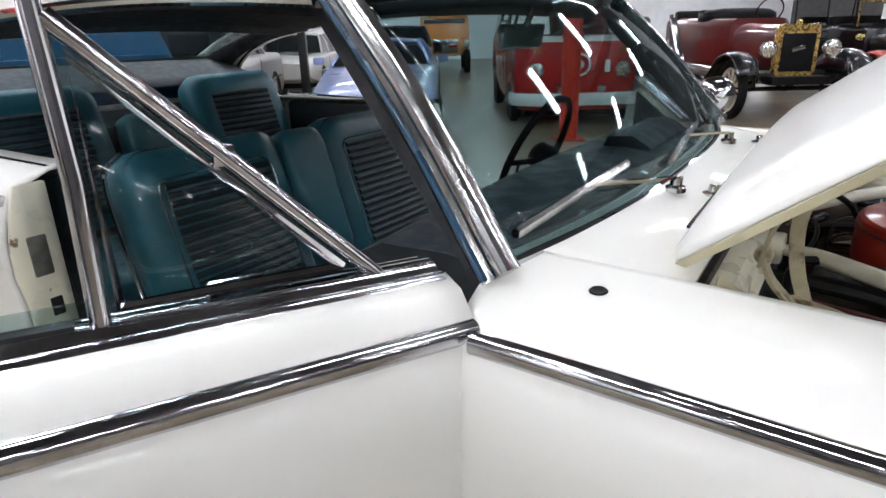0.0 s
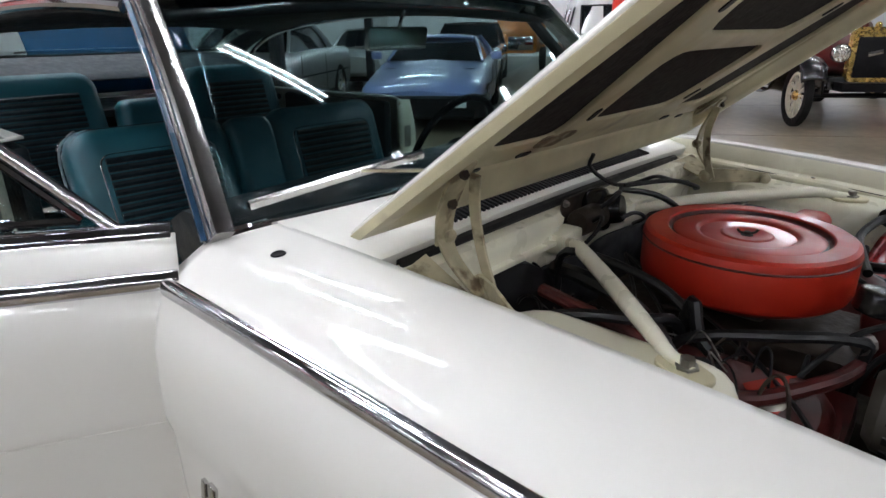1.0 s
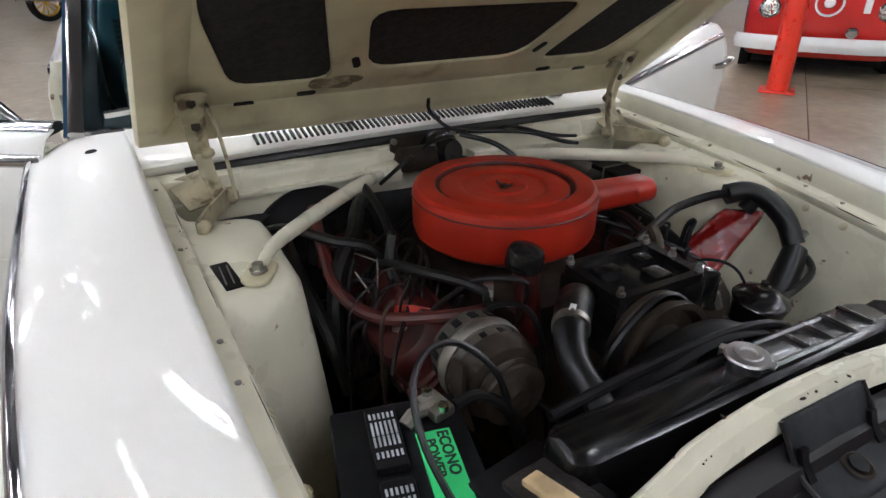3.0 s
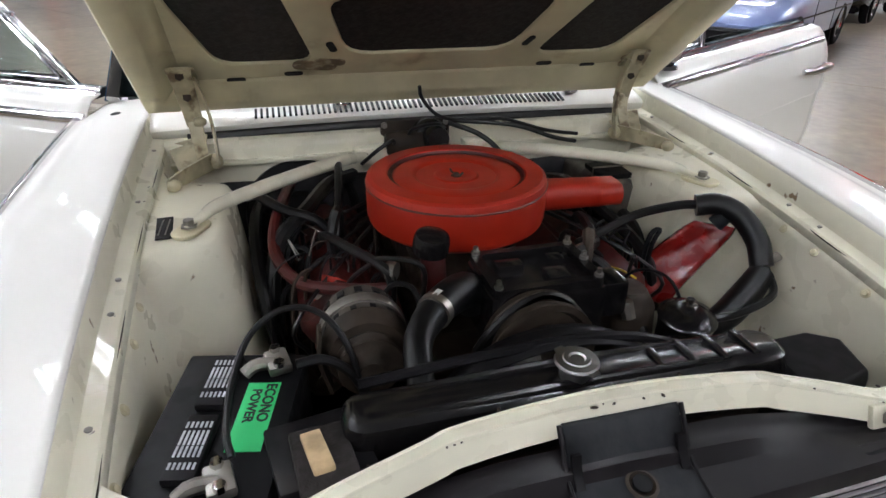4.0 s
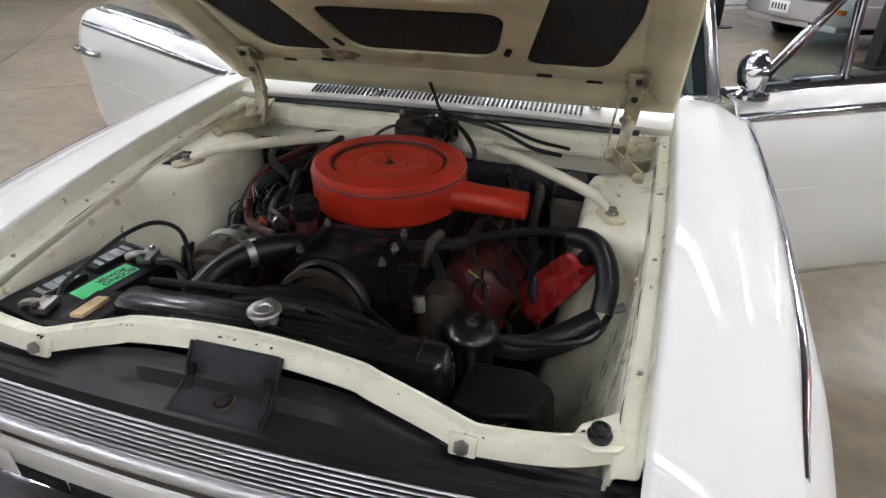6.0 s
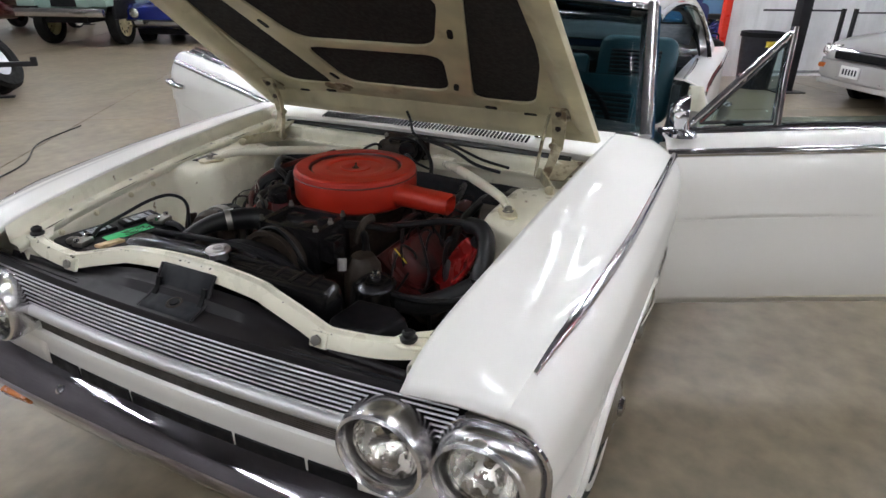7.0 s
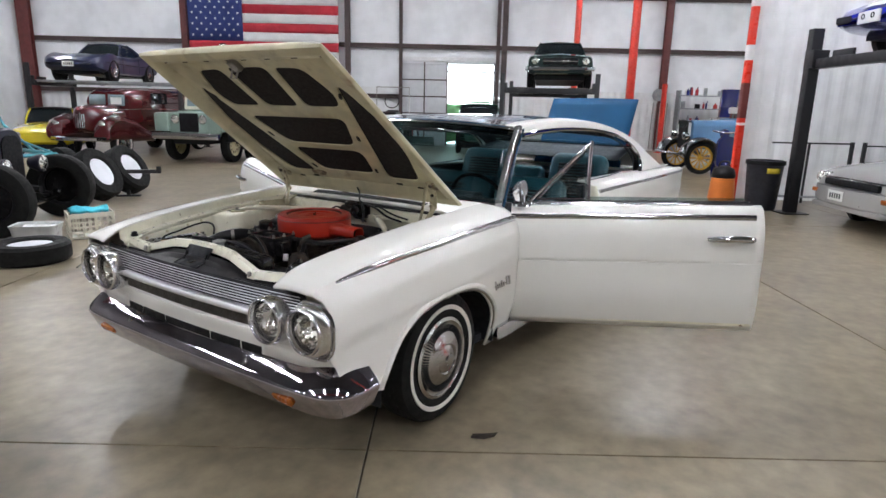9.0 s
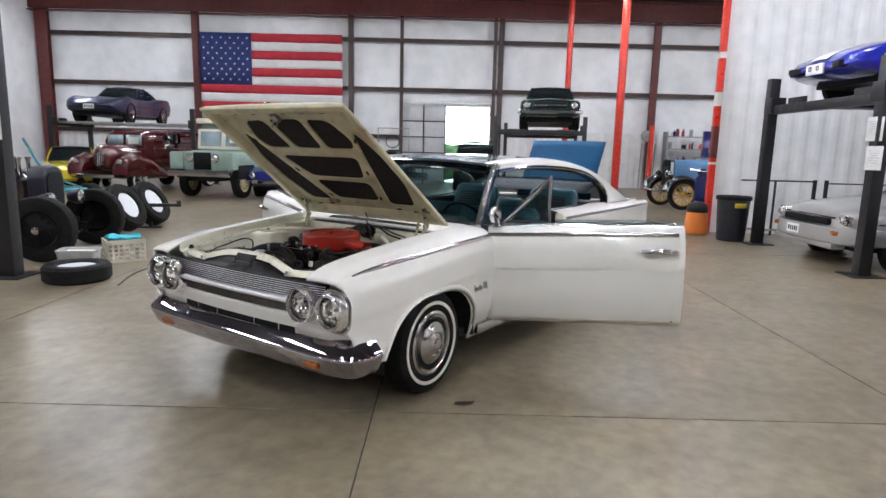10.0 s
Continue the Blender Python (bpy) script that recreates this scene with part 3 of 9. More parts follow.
part("ledge", box((-0.388, 0.42, 0.872), (0.03, 0.46, 0.012), bevel=0.004), CREAM, fw)
part("ledge", box((-0.388, -0.42, 0.872), (0.03, 0.46, 0.012), bevel=0.004), CREAM, fw)
for e in (-1, 1):
    part("pressed_panel", loft([[V(x, e * (0.325 + p[0] * k), 0.890 + p[1] * k2) for p in rounded(0.34, 0.052, 0.02, 4)] for x, k, k2 in ((-0.402, 1.04, 1.25), (-0.394, 1.0, 1.0), (-0.388, 0.95, 0.82), (-0.386, 0.6, 0.4))]), CREAM, fw, smooth=50)
part("weatherstrip", tube([(-0.446, y, 0.930 - 0.01 * (y / 0.66) ** 2) for y in np.linspace(-0.60, 0.60, 24)], 0.013, 8), RUBBER, fw, "black rubber weatherstrip")

cowl = new("cowl")
cowl.parent = car


def ws_base(y):
    return -0.585 - 0.10 * (abs(y) / 0.82) ** 2.4


rows = []
for i in range(41):
    y = -0.70 + 1.40 * i / 40
    c = 1.0 - 0.012 * (y / 0.7) ** 2
    xb = ws_base(y)
    rows.append([(-0.448, y, c - 0.066), (-0.444, y, c - 0.044), (-0.454, y, c - 0.036), (-0.52, y, c - 0.020), (xb + 0.01, y, c), (xb - 0.05, y, c - 0.012)])
part("panel", sheet(rows), WHITE, cowl, solid=0.004)
slot = None
for i in range(60):
    y = -0.43 + 0.86 * i / 59
    if slot is None:
        o = put("vent_slot", box((0, 0, 0), (0.046, 0.0060, 0.008)), BLACK_HOLE, cowl, smooth=0)
        slot = o.data
    else:
        o = new("vent_slot", slot)
        o.parent = cowl
    o.matrix_basis = pose(-0.478, y, 0.9712 - 0.012 * (y / 0.7) ** 2, 0, 13, 0)
for y in (-0.20, 0.47):
    part("washer_nozzle", lathe([(0.022, 0), (0.022, 0.004), (0.012, 0.008), (0.010, 0.020), (0, 0.022)], 14, m=pose(-0.50, y, 0.976)), DULL_CHROME, cowl)

# hood, raised on its hinges
HA = 37.2
hood = new("hood")
hood.parent = car
hood.matrix_basis = pose(-0.466, 0, 1.008, 0, -HA, 0)
HL = 1.215


def hood_w(x):
    return 0.685 - 0.05 * (x / HL)


def hood_z(x, y):
    edge = min(1, max(0, (abs(y) - 0.555) / (hood_w(x) - 0.555)))
    rear = max(0, 1 - x / 0.075)
    return 0.028 + 0.012 * (1 - (y / 0.7) ** 2) - max(0.036 * edge ** 1.35, 0.026 * rear ** 1.5) - 0.03 * max(0, (x - 1.08) / 0.135) ** 2 * (1 - 0.8 * edge)


part("outer_skin", sheet([[(x, hood_w(x) * q, hood_z(x, hood_w(x) * q)) for q in np.linspace(-1, 1, 49)] for x in np.linspace(0, HL, 49)]), WHITE, hood, solid=0.005)
rim = [(x, -hood_w(x)) for x in np.linspace(0, HL, 16)] + [(HL, y) for y in np.linspace(-hood_w(HL), hood_w(HL), 12)[1:-1]] + [(x, hood_w(x)) for x in np.linspace(HL, 0, 16)] + [(0, y) for y in np.linspace(hood_w(0), -hood_w(0), 12)[1:-1]]
rings = []
for dz, k in ((hood_z(0, 0.7), 0.0), (-0.012, 0.0), (-0.022, 0.006), (-0.022, 0.045), (-0.014, 0.055), (0.008, 0.080), (0.013, 0.10)):
    r = []
    for x, y in rim:
        cx, cy = (x - HL / 2) / (HL / 2), y / hood_w(x)
        r.append(V(HL / 2 + (x - HL / 2) * (1 - k / (HL / 2) * (abs(cx) > 0.98)), y * (1 - k / 0.66 * (abs(cy) > 0.98)), dz if dz != hood_z(0, 0.7) else hood_z(x, y) - 0.004))
    rings.append(r)
part("hem", sheet(rings, closed=True), CREAM_OLD, hood, "folded cream hood edge", smooth=40, solid=0.003)

# stamped inner frame with pads: pockets are open, the rest is a raised web
pockets = []


def pocket(outline):
    pockets.append([V(x, y, 0) for x, y in outline])


def soft(c, r):
    """An outline with its corners rounded by about r."""
    c = [V(x, y, 0) for x, y in c]
    out = []
    for i, q in enumerate(c):
        a, b = c[i - 1], c[(i + 1) % len(c)]
        ra, rb = min(r, (a - q).length * 0.48), min(r, (b - q).length * 0.48)
        p0, p1 = q + (a - q).normalized() * ra, q + (b - q).normalized() * rb
        out += [p0 * (1 - f) ** 2 + q * 2 * f * (1 - f) + p1 * f * f for f in (0, 0.25, 0.5, 0.75, 1)]
    return [(v.x, v.y) for v in out]


for e in (-1, 1):
    pocket(soft([(0.165, e * 0.275), (0.62, e * 0.392), (0.945, e * 0.480), (0.905, e * 0.512), (0.66, e * 0.568), (0.42, e * 0.556), (0.165, e * 0.49)], 0.05))
    pocket(soft([(0.785, e * 0.165), (1.065, e * 0.190), (1.055, e * 0.365), (0.88, e * 0.425), (0.785, e * 0.385)], 0.045))
pocket(soft([(0.195, -0.20), (0.42, -0.255), (0.42, 0.255), (0.195, 0.20)], 0.06))
pocket(soft([(0.465, -0.245), (0.70, -0.345), (0.70, 0.345), (0.465, 0.245)], 0.06))
pocket(soft([(0.785, -0.115), (1.07, -0.140), (1.07, 0.140), (0.785, 0.115)], 0.045))
b = box((HL / 2, 0, 0.017), (HL - 0.09, 1.18, 0.014))
web = put("inner_frame", b, CREAM_OLD, hood, "aged cream stamped inner frame of the hood", smooth=30)
cut = bmesh.new()
for o in pockets:
    prism([(v.x, v.y) for v in o], 0.2, cut, pose(0, 0, -0.1))
cutter = put("cutter", cut, PAD, hood, smooth=0)
mod = web.modifiers.new("cut", "BOOLEAN")
mod.object, mod.operation, mod.solver = cutter, "DIFFERENCE", "EXACT"
web.data = bpy.data.meshes.new_from_object(web.evaluated_get(bpy.context.evaluated_depsgraph_get()))
web.modifiers.remove(mod)
bpy.data.objects.remove(cutter)
bv = web.modifiers.new("edges", "BEVEL")
bv.width, bv.segments, bv.limit_method, bv.angle_limit = 0.009, 3, "ANGLE", radians(50)
for o in pockets:
    cx, cy = sum(v.x for v in o) / len(o), sum(v.y for v in o) / len(o)
    part("insulation_pad", prism([(cx + (v.x - cx) * 1.03, cy + (v.y - cy) * 1.03) for v in o], 0.006, m=pose(0, 0, 0.0185)), PAD, hood, "dark brown felt insulation pad", smooth=0)
for x, y, turn in [(q, e * w, e * a) for e in (1, -1) for q, w, a in ((0.115, 0.325, 90), (0.095, 0.46, 90), (0.541, 0.325, 15), (0.236, 0.238, 20), (0.87, 0.455, 30), (1.128, 0.056, 90), (1.128, 0.215, 90), (1.128, 0.385, 90), (1.128, 0.555, 90))]:
    part("drain_slot", prism(rounded(0.044, 0.017, 0.008, 3), 0.004, m=pose(x, y, 0.0075, 0, 0, turn)), BLACK_HOLE, hood, smooth=0)
for x, y, w in ((0.150, -0.275, 0.07), (0.165, -0.24, 0.05), (0.125, -0.585, 0.05), (0.125, 0.585, 0.05)):
    part("rust_patch", prism(rounded(w * 0.6, w * 1.5, w * 0.28, 4), 0.003, m=pose(x, y, 0.0085, 0, 0, 8)), STAIN, hood, "brown rust stain", smooth=0)
part("rear_lip", sweep([(0.03, y, 0.004) for y in np.linspace(-0.55, 0.55, 9)], [(-0.02, -0.006), (0.03, -0.008), (0.034, 0.006), (-0.02, 0.008)]), CREAM_OLD, hood, smooth=40)
b = box((1.10, -0.02, -0.002), (0.06, 0.05, 0.03), bevel=0.006)
tube([(1.09, -0.04, -0.01), (1.075, -0.04, -0.055), (1.075, 0.0, -0.055), (1.09, 0.0, -0.01)], 0.005, 8, b)
part("striker", b, STEEL, hood, "steel hood striker")
part("buffer", box((HL, 0.012, 0.012), (0.014, 0.04, 0.01), bevel=0.003), DULL_CHROME, hood)


def hinge(s):
    g = new("hood_hinge")
    g.parent = car
    flat = [(-0.003, -1), (0.003, -1), (0.003, 1), (-0.003, 1)]

    def strap(name, pts, wide, up, label=""):
        p = spl(pts, 14)
        rings = []
        for i, c in enumerate(p):
            d = (p[min(i + 1, 13)] - p[max(i - 1, 0)]).normalized()
            h = (Vector(up) - d * d.dot(Vector(up))).normalized()
            n = d.cross(h)
            w = wide[0] + (wide[1] - wide[0]) * i / 13
            rings.append([c + n * a + h * b * w for a, b in flat])
        return part(name, loft(rings), GRIMY, g, label, bevel=0.001)
    part("hood_plate", prism(rounded(0.085, 0.062, 0.012), 0.005, m=pose(-0.345, s * 0.572, 1.092, 0, -HA, 0)), GRIMY, g, bevel=0.001)
    strap("arm", [(-0.312, s * 0.574, 1.118), (-0.332, s * 0.573, 1.085), (-0.358, s * 0.570, 1.03), (-0.368, s * 0.566, 0.975)], (0.026, 0.019), (0, 1, 0), "worn cream hinge arm")
    strap("link", [(-0.366, s * 0.566, 0.985), (-0.350, s * 0.562, 0.95), (-0.318, s * 0.556, 0.915), (-0.296, s * 0.552, 0.895)], (0.017, 0.013), (0, 1, 0), "worn lower hinge link")
    strap("stay", [(-0.318, s * 0.545, 1.095), (-0.330, s * 0.530, 1.03), (-0.322, s * 0.522, 0.96), (-0.300, s * 0.520, 0.895)], (0.010, 0.010), (1, 0, 0.3))
    strap("bell_crank", [(-0.315, s * 0.535, 0.900), (-0.27, s * 0.556, 0.903), (-0.22, s * 0.588, 0.901), (-0.175, s * 0.613, 0.897)], (0.021, 0.016), (0, 0, 1), "cream pressed hinge bracket")
    strap("bracket", [(-0.42, s * 0.60, 0.925), (-0.37, s * 0.592, 0.905), (-0.32, s * 0.585, 0.885)], (0.05, 0.03), (0, 1, 0.2))
    for q, r in (((-0.318, s * 0.528, 0.900), 0.019), ((-0.366, s * 0.556, 0.985), 0.013), ((-0.178, s * 0.606, 0.897), 0.014)):
        part("pivot", lathe([(0.0, -0.012), (r * 0.8, -0.012), (r, -0.005), (r, 0.005), (r * 0.7, 0.012), (r * 0.4, 0.016), (0, 0.016)], 18, m=pose(*q, 90 * s, 0, 0)), GRIMY, g)
    for q in ((-0.322, s * 0.574, 1.098), (-0.350, s * 0.570, 1.045)):
        part("bolt", lathe([(0.010, 0), (0.010, 0.006), (0, 0.007)], 6, m=pose(*q, 0, 62, 0) @ pose(0, 0, 0.003)), RUST, g)


for s in (1, -1):
    hinge(s)

# front cross bar, closing panel, latch
fr = new("front_support")
fr.parent = car
half_bar = [(0.640, 0.0, 0.879), (0.643, 0.10, 0.877), (0.650, 0.205, 0.870), (0.656, 0.240, 0.863), (0.667, 0.335, 0.838), (0.675, 0.385, 0.825), (0.677, 0.415, 0.823), (0.668, 0.52, 0.829), (0.642, 0.605, 0.838)]
bar_pts = [(x, -y, z) for x, y, z in half_bar[:0:-1]] + half_bar
part("cross_bar", sweep(bar_pts, [(0.019, -0.032), (0.024, -0.030), (0.016, -0.006), (0.010, 0.001), (-0.008, 0.001), (-0.014, -0.003), (-0.016, -0.012), (0.0, -0.016)][::-1], smooth=60), CREAM, fr, "cream pressed-steel cross bar with chipped edges", smooth=40)
part("pressed_ridge", tube([(q.x + 0.010, q.y, q.z - 0.001) for q in spl(bar_pts, 60)], 0.0032, 6), CREAM, fr)
part("pressed_ridge", tube([(q.x - 0.008, q.y, q.z + 0.0005) for q in spl(bar_pts, 60)], 0.0026, 6), CREAM, fr)
for s in (1, -1):
    part("tab", box((0.697, s * 0.385, 0.806), (0.010, 0.042, 0.034), bevel=0.004, m=pose(0, 0, 0, 0, -20, 0)), CREAM, fr)
    part("bolt", lathe([(0.012, 0), (0.012, 0.006), (0, 0.007)], 6, m=pose(0.706, s * 0.385, 0.81, 0, 70, 0)), STEEL, fr)
    part("rubber_buffer", lathe([(0.017, 0), (0.018, 0.006), (0.013, 0.010), (0.014, 0.018), (0.009, 0.022), (0.007, 0.017), (0, 0.017)], 18, m=pose(0.655, s * 0.572, 0.836)), RUBBER, fr, "round black rubber buffer")
    part("corner_plate", prism([(0.632, s * 0.545), (0.668, s * 0.53), (0.680, s * 0.565), (0.672, s * 0.600), (0.64, s * 0.622), (0.575, s * 0.615), (0.60, s * 0.588)], 0.006, m=pose(0, 0, 0.826)), CREAM, fr, bevel=0.002)
rows = []
for i in range(41):
    y = -0.66 + 1.32 * i / 40
    top = itp(abs(y), [(0, 0.838), (0.15, 0.834), (0.30, 0.808), (0.42, 0.786), (0.66, 0.782)])
    gx = 0.778 - 0.03 * (abs(y) / 0.66) ** 2
    rows.append([(0.672 if abs(y) < 0.3 else 0.682, y, top), (0.688, y, top - 0.012), (0.70, y, top - 0.014), (0.712, y, 0.800 if abs(y) < 0.3 else 0.786), (0.730, y, 0.796 if abs(y) < 0.3 else 0.788), (gx - 0.018, y, 0.792), (gx - 0.012, y, 0.780), (gx - 0.03, y, 0.60)])
part("closing_panel", sheet(rows), CHALKY, fr, "satin black closing panel behind the grille", solid=0.004, smooth=40)
b = sheet([[(0.6615, y, 0.866), (0.668, y, 0.863), (0.677, y, 0.846), (0.690, y, 0.826), (0.700, y, 0.812), (0.716, y, 0.806), (0.740, y, 0.800), (0.752, y, 0.794)] for y in np.linspace(-0.078, 0.078, 5)])
part("latch_plate", b, DARK, fr, "black latch plate with scuffs", solid=0.006, smooth=40)
for y in (-0.082, 0.082):
    part("latch_edge", tube([(0.664, y, 0.866), (0.678, y, 0.847), (0.702, y, 0.813), (0.752, y, 0.795)], 0.0035, 6, smooth=12), CHALKY, fr)
part("latch_bore", lathe([(0.0, 0.0022), (0.0115, 0.0022), (0.0118, 0.0)], 18, m=pose(0.722, 0.004, 0.8085, 0, 12, 0)), BLACK_HOLE, fr)
part("latch_hole", lathe([(0.0, -0.004), (0.011, -0.003), (0.016, 0.002), (0.018, 0.001), (0.020, 0.0)], 20, m=pose(0.722, 0.004, 0.8075, 0, 12, 0)), RUST, fr, "rust-rimmed latch hole")
for y in (-0.07, 0.07):
    part("latch_rib", sweep([(0.712, y, 0.806), (0.698, y, 0.822), (0.690, y, 0.842)], [(-0.003, -0.006), (0.003, -0.006), (0.003, 0.006), (-0.003, 0.006)], smooth=6, up=(0, 1, 0)), BLACK, fr)
for s in (1, -1):
    b = bmesh.new()
    for k, (x, z) in enumerate(((0.716, 0.787), (0.742, 0.783))):
        tube([(x, s * 0.12, z), (x + 0.006, s * 0.30, z - 0.005), (x, s * 0.52, z - 0.010)], 0.007, 8, b, 14)
    part("stiffener", b, CHALKY, fr)

# chipped paint along the cross bar and the gutters
rnd = random.Random(21)
chip = None
bar = spl(bar_pts, 120)
spots = []
for k in range(34):
    q = bar[rnd.randrange(2, 118)]
    spots.append((q.x + rnd.choice((-0.013, 0.013, 0.016)), q.y, q.z + 0.001 - rnd.choice((0.0, 0.004)), rnd.uniform(0.3, 1.1)))
for k in range(40):
    x, e = rnd.uniform(-0.5, 0.6), rnd.choice((1, -1))
    spots.append((x, e * (itp(x, YI) - rnd.uniform(0.006, 0.026)), itp(x, ZI) - 0.0545, rnd.uniform(0.5, 1.6)))
for x, y, z, e in spots:
    m = pose(x, y, z, rnd.uniform(-8, 8), rnd.uniform(-8, 8), rnd.uniform(0, 180)) @ Matrix.Diagonal((e * rnd.uniform(0.8, 2.2), e, 1, 1))
    if chip is None:
        o = put("paint_chip", lathe([(0, 0.0016), (0.0024, 0.0013), (0.0033, 0.0)], 7), RUST, fr)
        chip = o.data
    else:
        o = new("paint_chip", chip)
        o.parent = fr
    o.matrix_basis = m

# grille
gr = new("grille")
gr.parent = car


def gx(y):
    return 0.778 - 0.03 * (abs(y) / 0.66) ** 2


for i in range(8):
    z = 0.784 - 0.0118 * i
    part("grille_bar", sweep([(gx(y) - 0.002 + 0.0006 * i, y, z) for y in np.linspace(-0.72, 0.72, 31)], [(0.0025, -0.0017), (0.004, 0.0), (0.0025, 0.0017), (-0.0005, 0.0012), (-0.0005, -0.0012)]), GRILLE, gr)
part("divider", sweep([(gx(y) + 0.004, y, 0.678) for y in np.linspace(-0.52, 0.52, 31)], [(0.004, -0.014), (0.010, -0.010), (0.011, -0.002), (0.008, 0.008), (0.002, 0.014), (-0.012, 0.014), (-0.012, -0.014)]), SATIN, gr, "smooth silver grille divider", smooth=50)
for i in range(9):
    z = 0.659 - 0.0058 * i
    part("grille_bar", sweep([(gx(y) - 0.013, y, z) for y in np.linspace(-0.50, 0.50, 21)], [(0.002, -0.0016), (0.0028, 0.0), (0.002, 0.0016), (-0.006, 0.0014), (-0.006, -0.0014)]), ALT, gr)
part("backing", sheet([[(gx(y) - 0.03, y, z) for z in (0.792, 0.70, 0.60)] for y in np.linspace(-0.72, 0.72, 21)]), BLACK_HOLE, gr, solid=0.004)
# white panel under the grille with slots
val = new("front_valance")
val.parent = car
rows = []
for i in range(41):
    y = -0.80 + 1.60 * i / 40
    x = gx(min(abs(y), 0.66)) - 0.014 - 0.06 * max(0, (abs(y) - 0.66) / 0.2) ** 2
    rows.append([(x - 0.03, y, 0.612), (x - 0.002, y, 0.606), (x + 0.006, y, 0.598), (x + 0.007, y, 0.570), (x + 0.002, y, 0.560), (x, y, 0.50), (x - 0.02, y, 0.42), (x - 0.06, y, 0.30)])
part("panel", sheet(rows), WHITE, val, solid=0.004)
for y0, y1 in ((-0.56, -0.375), (-0.365, -0.175), (-0.165, 0.165), (0.175, 0.365), (0.375, 0.56)):
    part("slot", sweep([(gx(y) - 0.0125, y, 0.511) for y in np.linspace(y0, y1, 6)], [(-0.004, -0.017), (0.0, -0.019), (0.003, -0.016), (0.003, 0.016), (0.0, 0.019), (-0.004, 0.017)]), BLACK_HOLE, val, "dark air slot")
for s in (1, -1):
    rows = []
    for i in range(13):
        y = 0.50 + 0.365 * i / 12
        x = gx(min(y, 0.66)) - 0.06 * max(0, (y - 0.66) / 0.2) ** 2
        rows.append([(x - 0.03, s * y, 0.70), (x - 0.03, s * y, 0.62), (x - 0.012, s * y, 0.585), (x - 0.006, s * y, 0.56), (x - 0.006, s * y, 0.50)])
    part("lamp_panel", sheet(rows), WHITE, val, "white panel behind the twin headlamps", solid=0.004)


def headlamp(y, x, z, outer):
    g = new("headlamp")
    g.parent = car
    m = pose(x - 0.045, y, z, 0, 90, 0)
    k = 0.90 if outer else 0.92
    part("bezel", lathe([(0.086 * k, -0.10), (0.103 * k, -0.06), (0.107 * k, 0.0), (0.106 * k, 0.030), (0.101 * k, 0.044), (0.094 * k, 0.048), (0.089 * k, 0.040), (0.082 * k, 0.010)], 48, m=m), BEZEL, g, "polished chrome headlamp bezel", solid=0.002, offset=-1)
    part("rim", lathe([(0.083 * k, 0.006), (0.083 * k, 0.014), (0.077 * k, 0.018), (0.075 * k, 0.010)], 40, m=m, closed=True), DULL_CHROME, g)
    part("reflector", lathe([(0.0, -0.052), (0.025, -0.047), (0.050, -0.028), (0.066, -0.004), (0.078 * k, 0.010)], 36, m=m), REFLECTOR, g, "bright parabolic reflector", smooth=60)
    part("bulb_shield", lathe([(0.0, -0.012), (0.010, -0.014), (0.012, -0.030), (0.010, -0.045)], 16, m=m), DULL_CHROME, g)
    lens = part("lens", lathe([(0.077 * k, 0.009), (0.07 * k, 0.018), (0.045 * k, 0.028), (0.0, 0.033)], 32, m=m), LENS, g, "clear round glass lens", smooth=60)
    lens.visible_shadow = False
    return g


for s in (1, -1):
    headlamp(s * 0.590, 0.815, 0.678, False)
    headlamp(s * 0.778, 0.79, 0.668, True)
    # squared bright surround of the outer lamp
    o = rounded(0.212, 0.226, 0.085, 6)
    inn = [(0.093 * math.cos(a), 0.093 * math.sin(a)) for a in [math.atan2(q[1], q[0]) for q in o]]
    b = ringsheet([V(0.738, s * 0.790 + p[0], 0.664 + p[1]) for p in o], [V(0.783, s * 0.778 + p[0], 0.668 + p[1]) for p in inn])
    part("lamp_surround", b, BEZEL, gr, "squared bright lamp surround", solid=0.004)
    pts = [V(0.740, s * 0.790 + p[0], 0.664 + p[1]) for p in o]
    part("surround_edge", tube(pts + pts[:1], 0.006, 6), CHROME, gr)

# bumper
prof = [(-0.022, -0.126), (0.004, -0.122), (0.022, -0.102), (0.046, -0.048), (0.056, -0.024), (0.058, -0.014), (0.053, -0.004), (0.032, 0.022), (0.008, 0.046), (-0.018, 0.068), (-0.028, 0.076), (-0.036, 0.081), (-0.036, 0.073), (-0.010, 0.056), (0.020, 0.012), (0.044, -0.018), (0.030, -0.060), (-0.010, -0.112)]
path = [(0.555, -0.903, 0.433), (0.64, -0.902, 0.433), (0.70, -0.882, 0.433), (0.738, -0.82, 0.433), (0.752, -0.68, 0.433), (0.760, -0.40, 0.433), (0.763, 0, 0.433), (0.760, 0.40, 0.433), (0.752, 0.68, 0.433), (0.738, 0.82, 0.433), (0.70, 0.882, 0.433), (0.64, 0.902, 0.433), (0.555, 0.903, 0.433)]
p = spl(path, 90)
rings = []
for i, c in enumerate(p):
    d = (p[min(i + 1, 89)] - p[max(i - 1, 0)]).normalized()
    sd = d.cross(V(0, 0, 1)).normalized()
    k = 1.0
    rings.append([c + sd * a + V(0, 0, b * k) for a, b in prof])
bump = part("front_bumper", loft(rings), BUMPER, car, "broad chrome front bumper with mirror reflections", smooth=60)
for s, ml in ((1, AMBER), (-1, AMBER)):
    part("marker_lamp", box((0.789, s * 0.655, 0.362), (0.020, 0.11, 0.034), bevel=0.007, m=pose(0, 0, 0, 0, 24, -s * 3)), ml, bump, "small amber lamp set in the bumper")
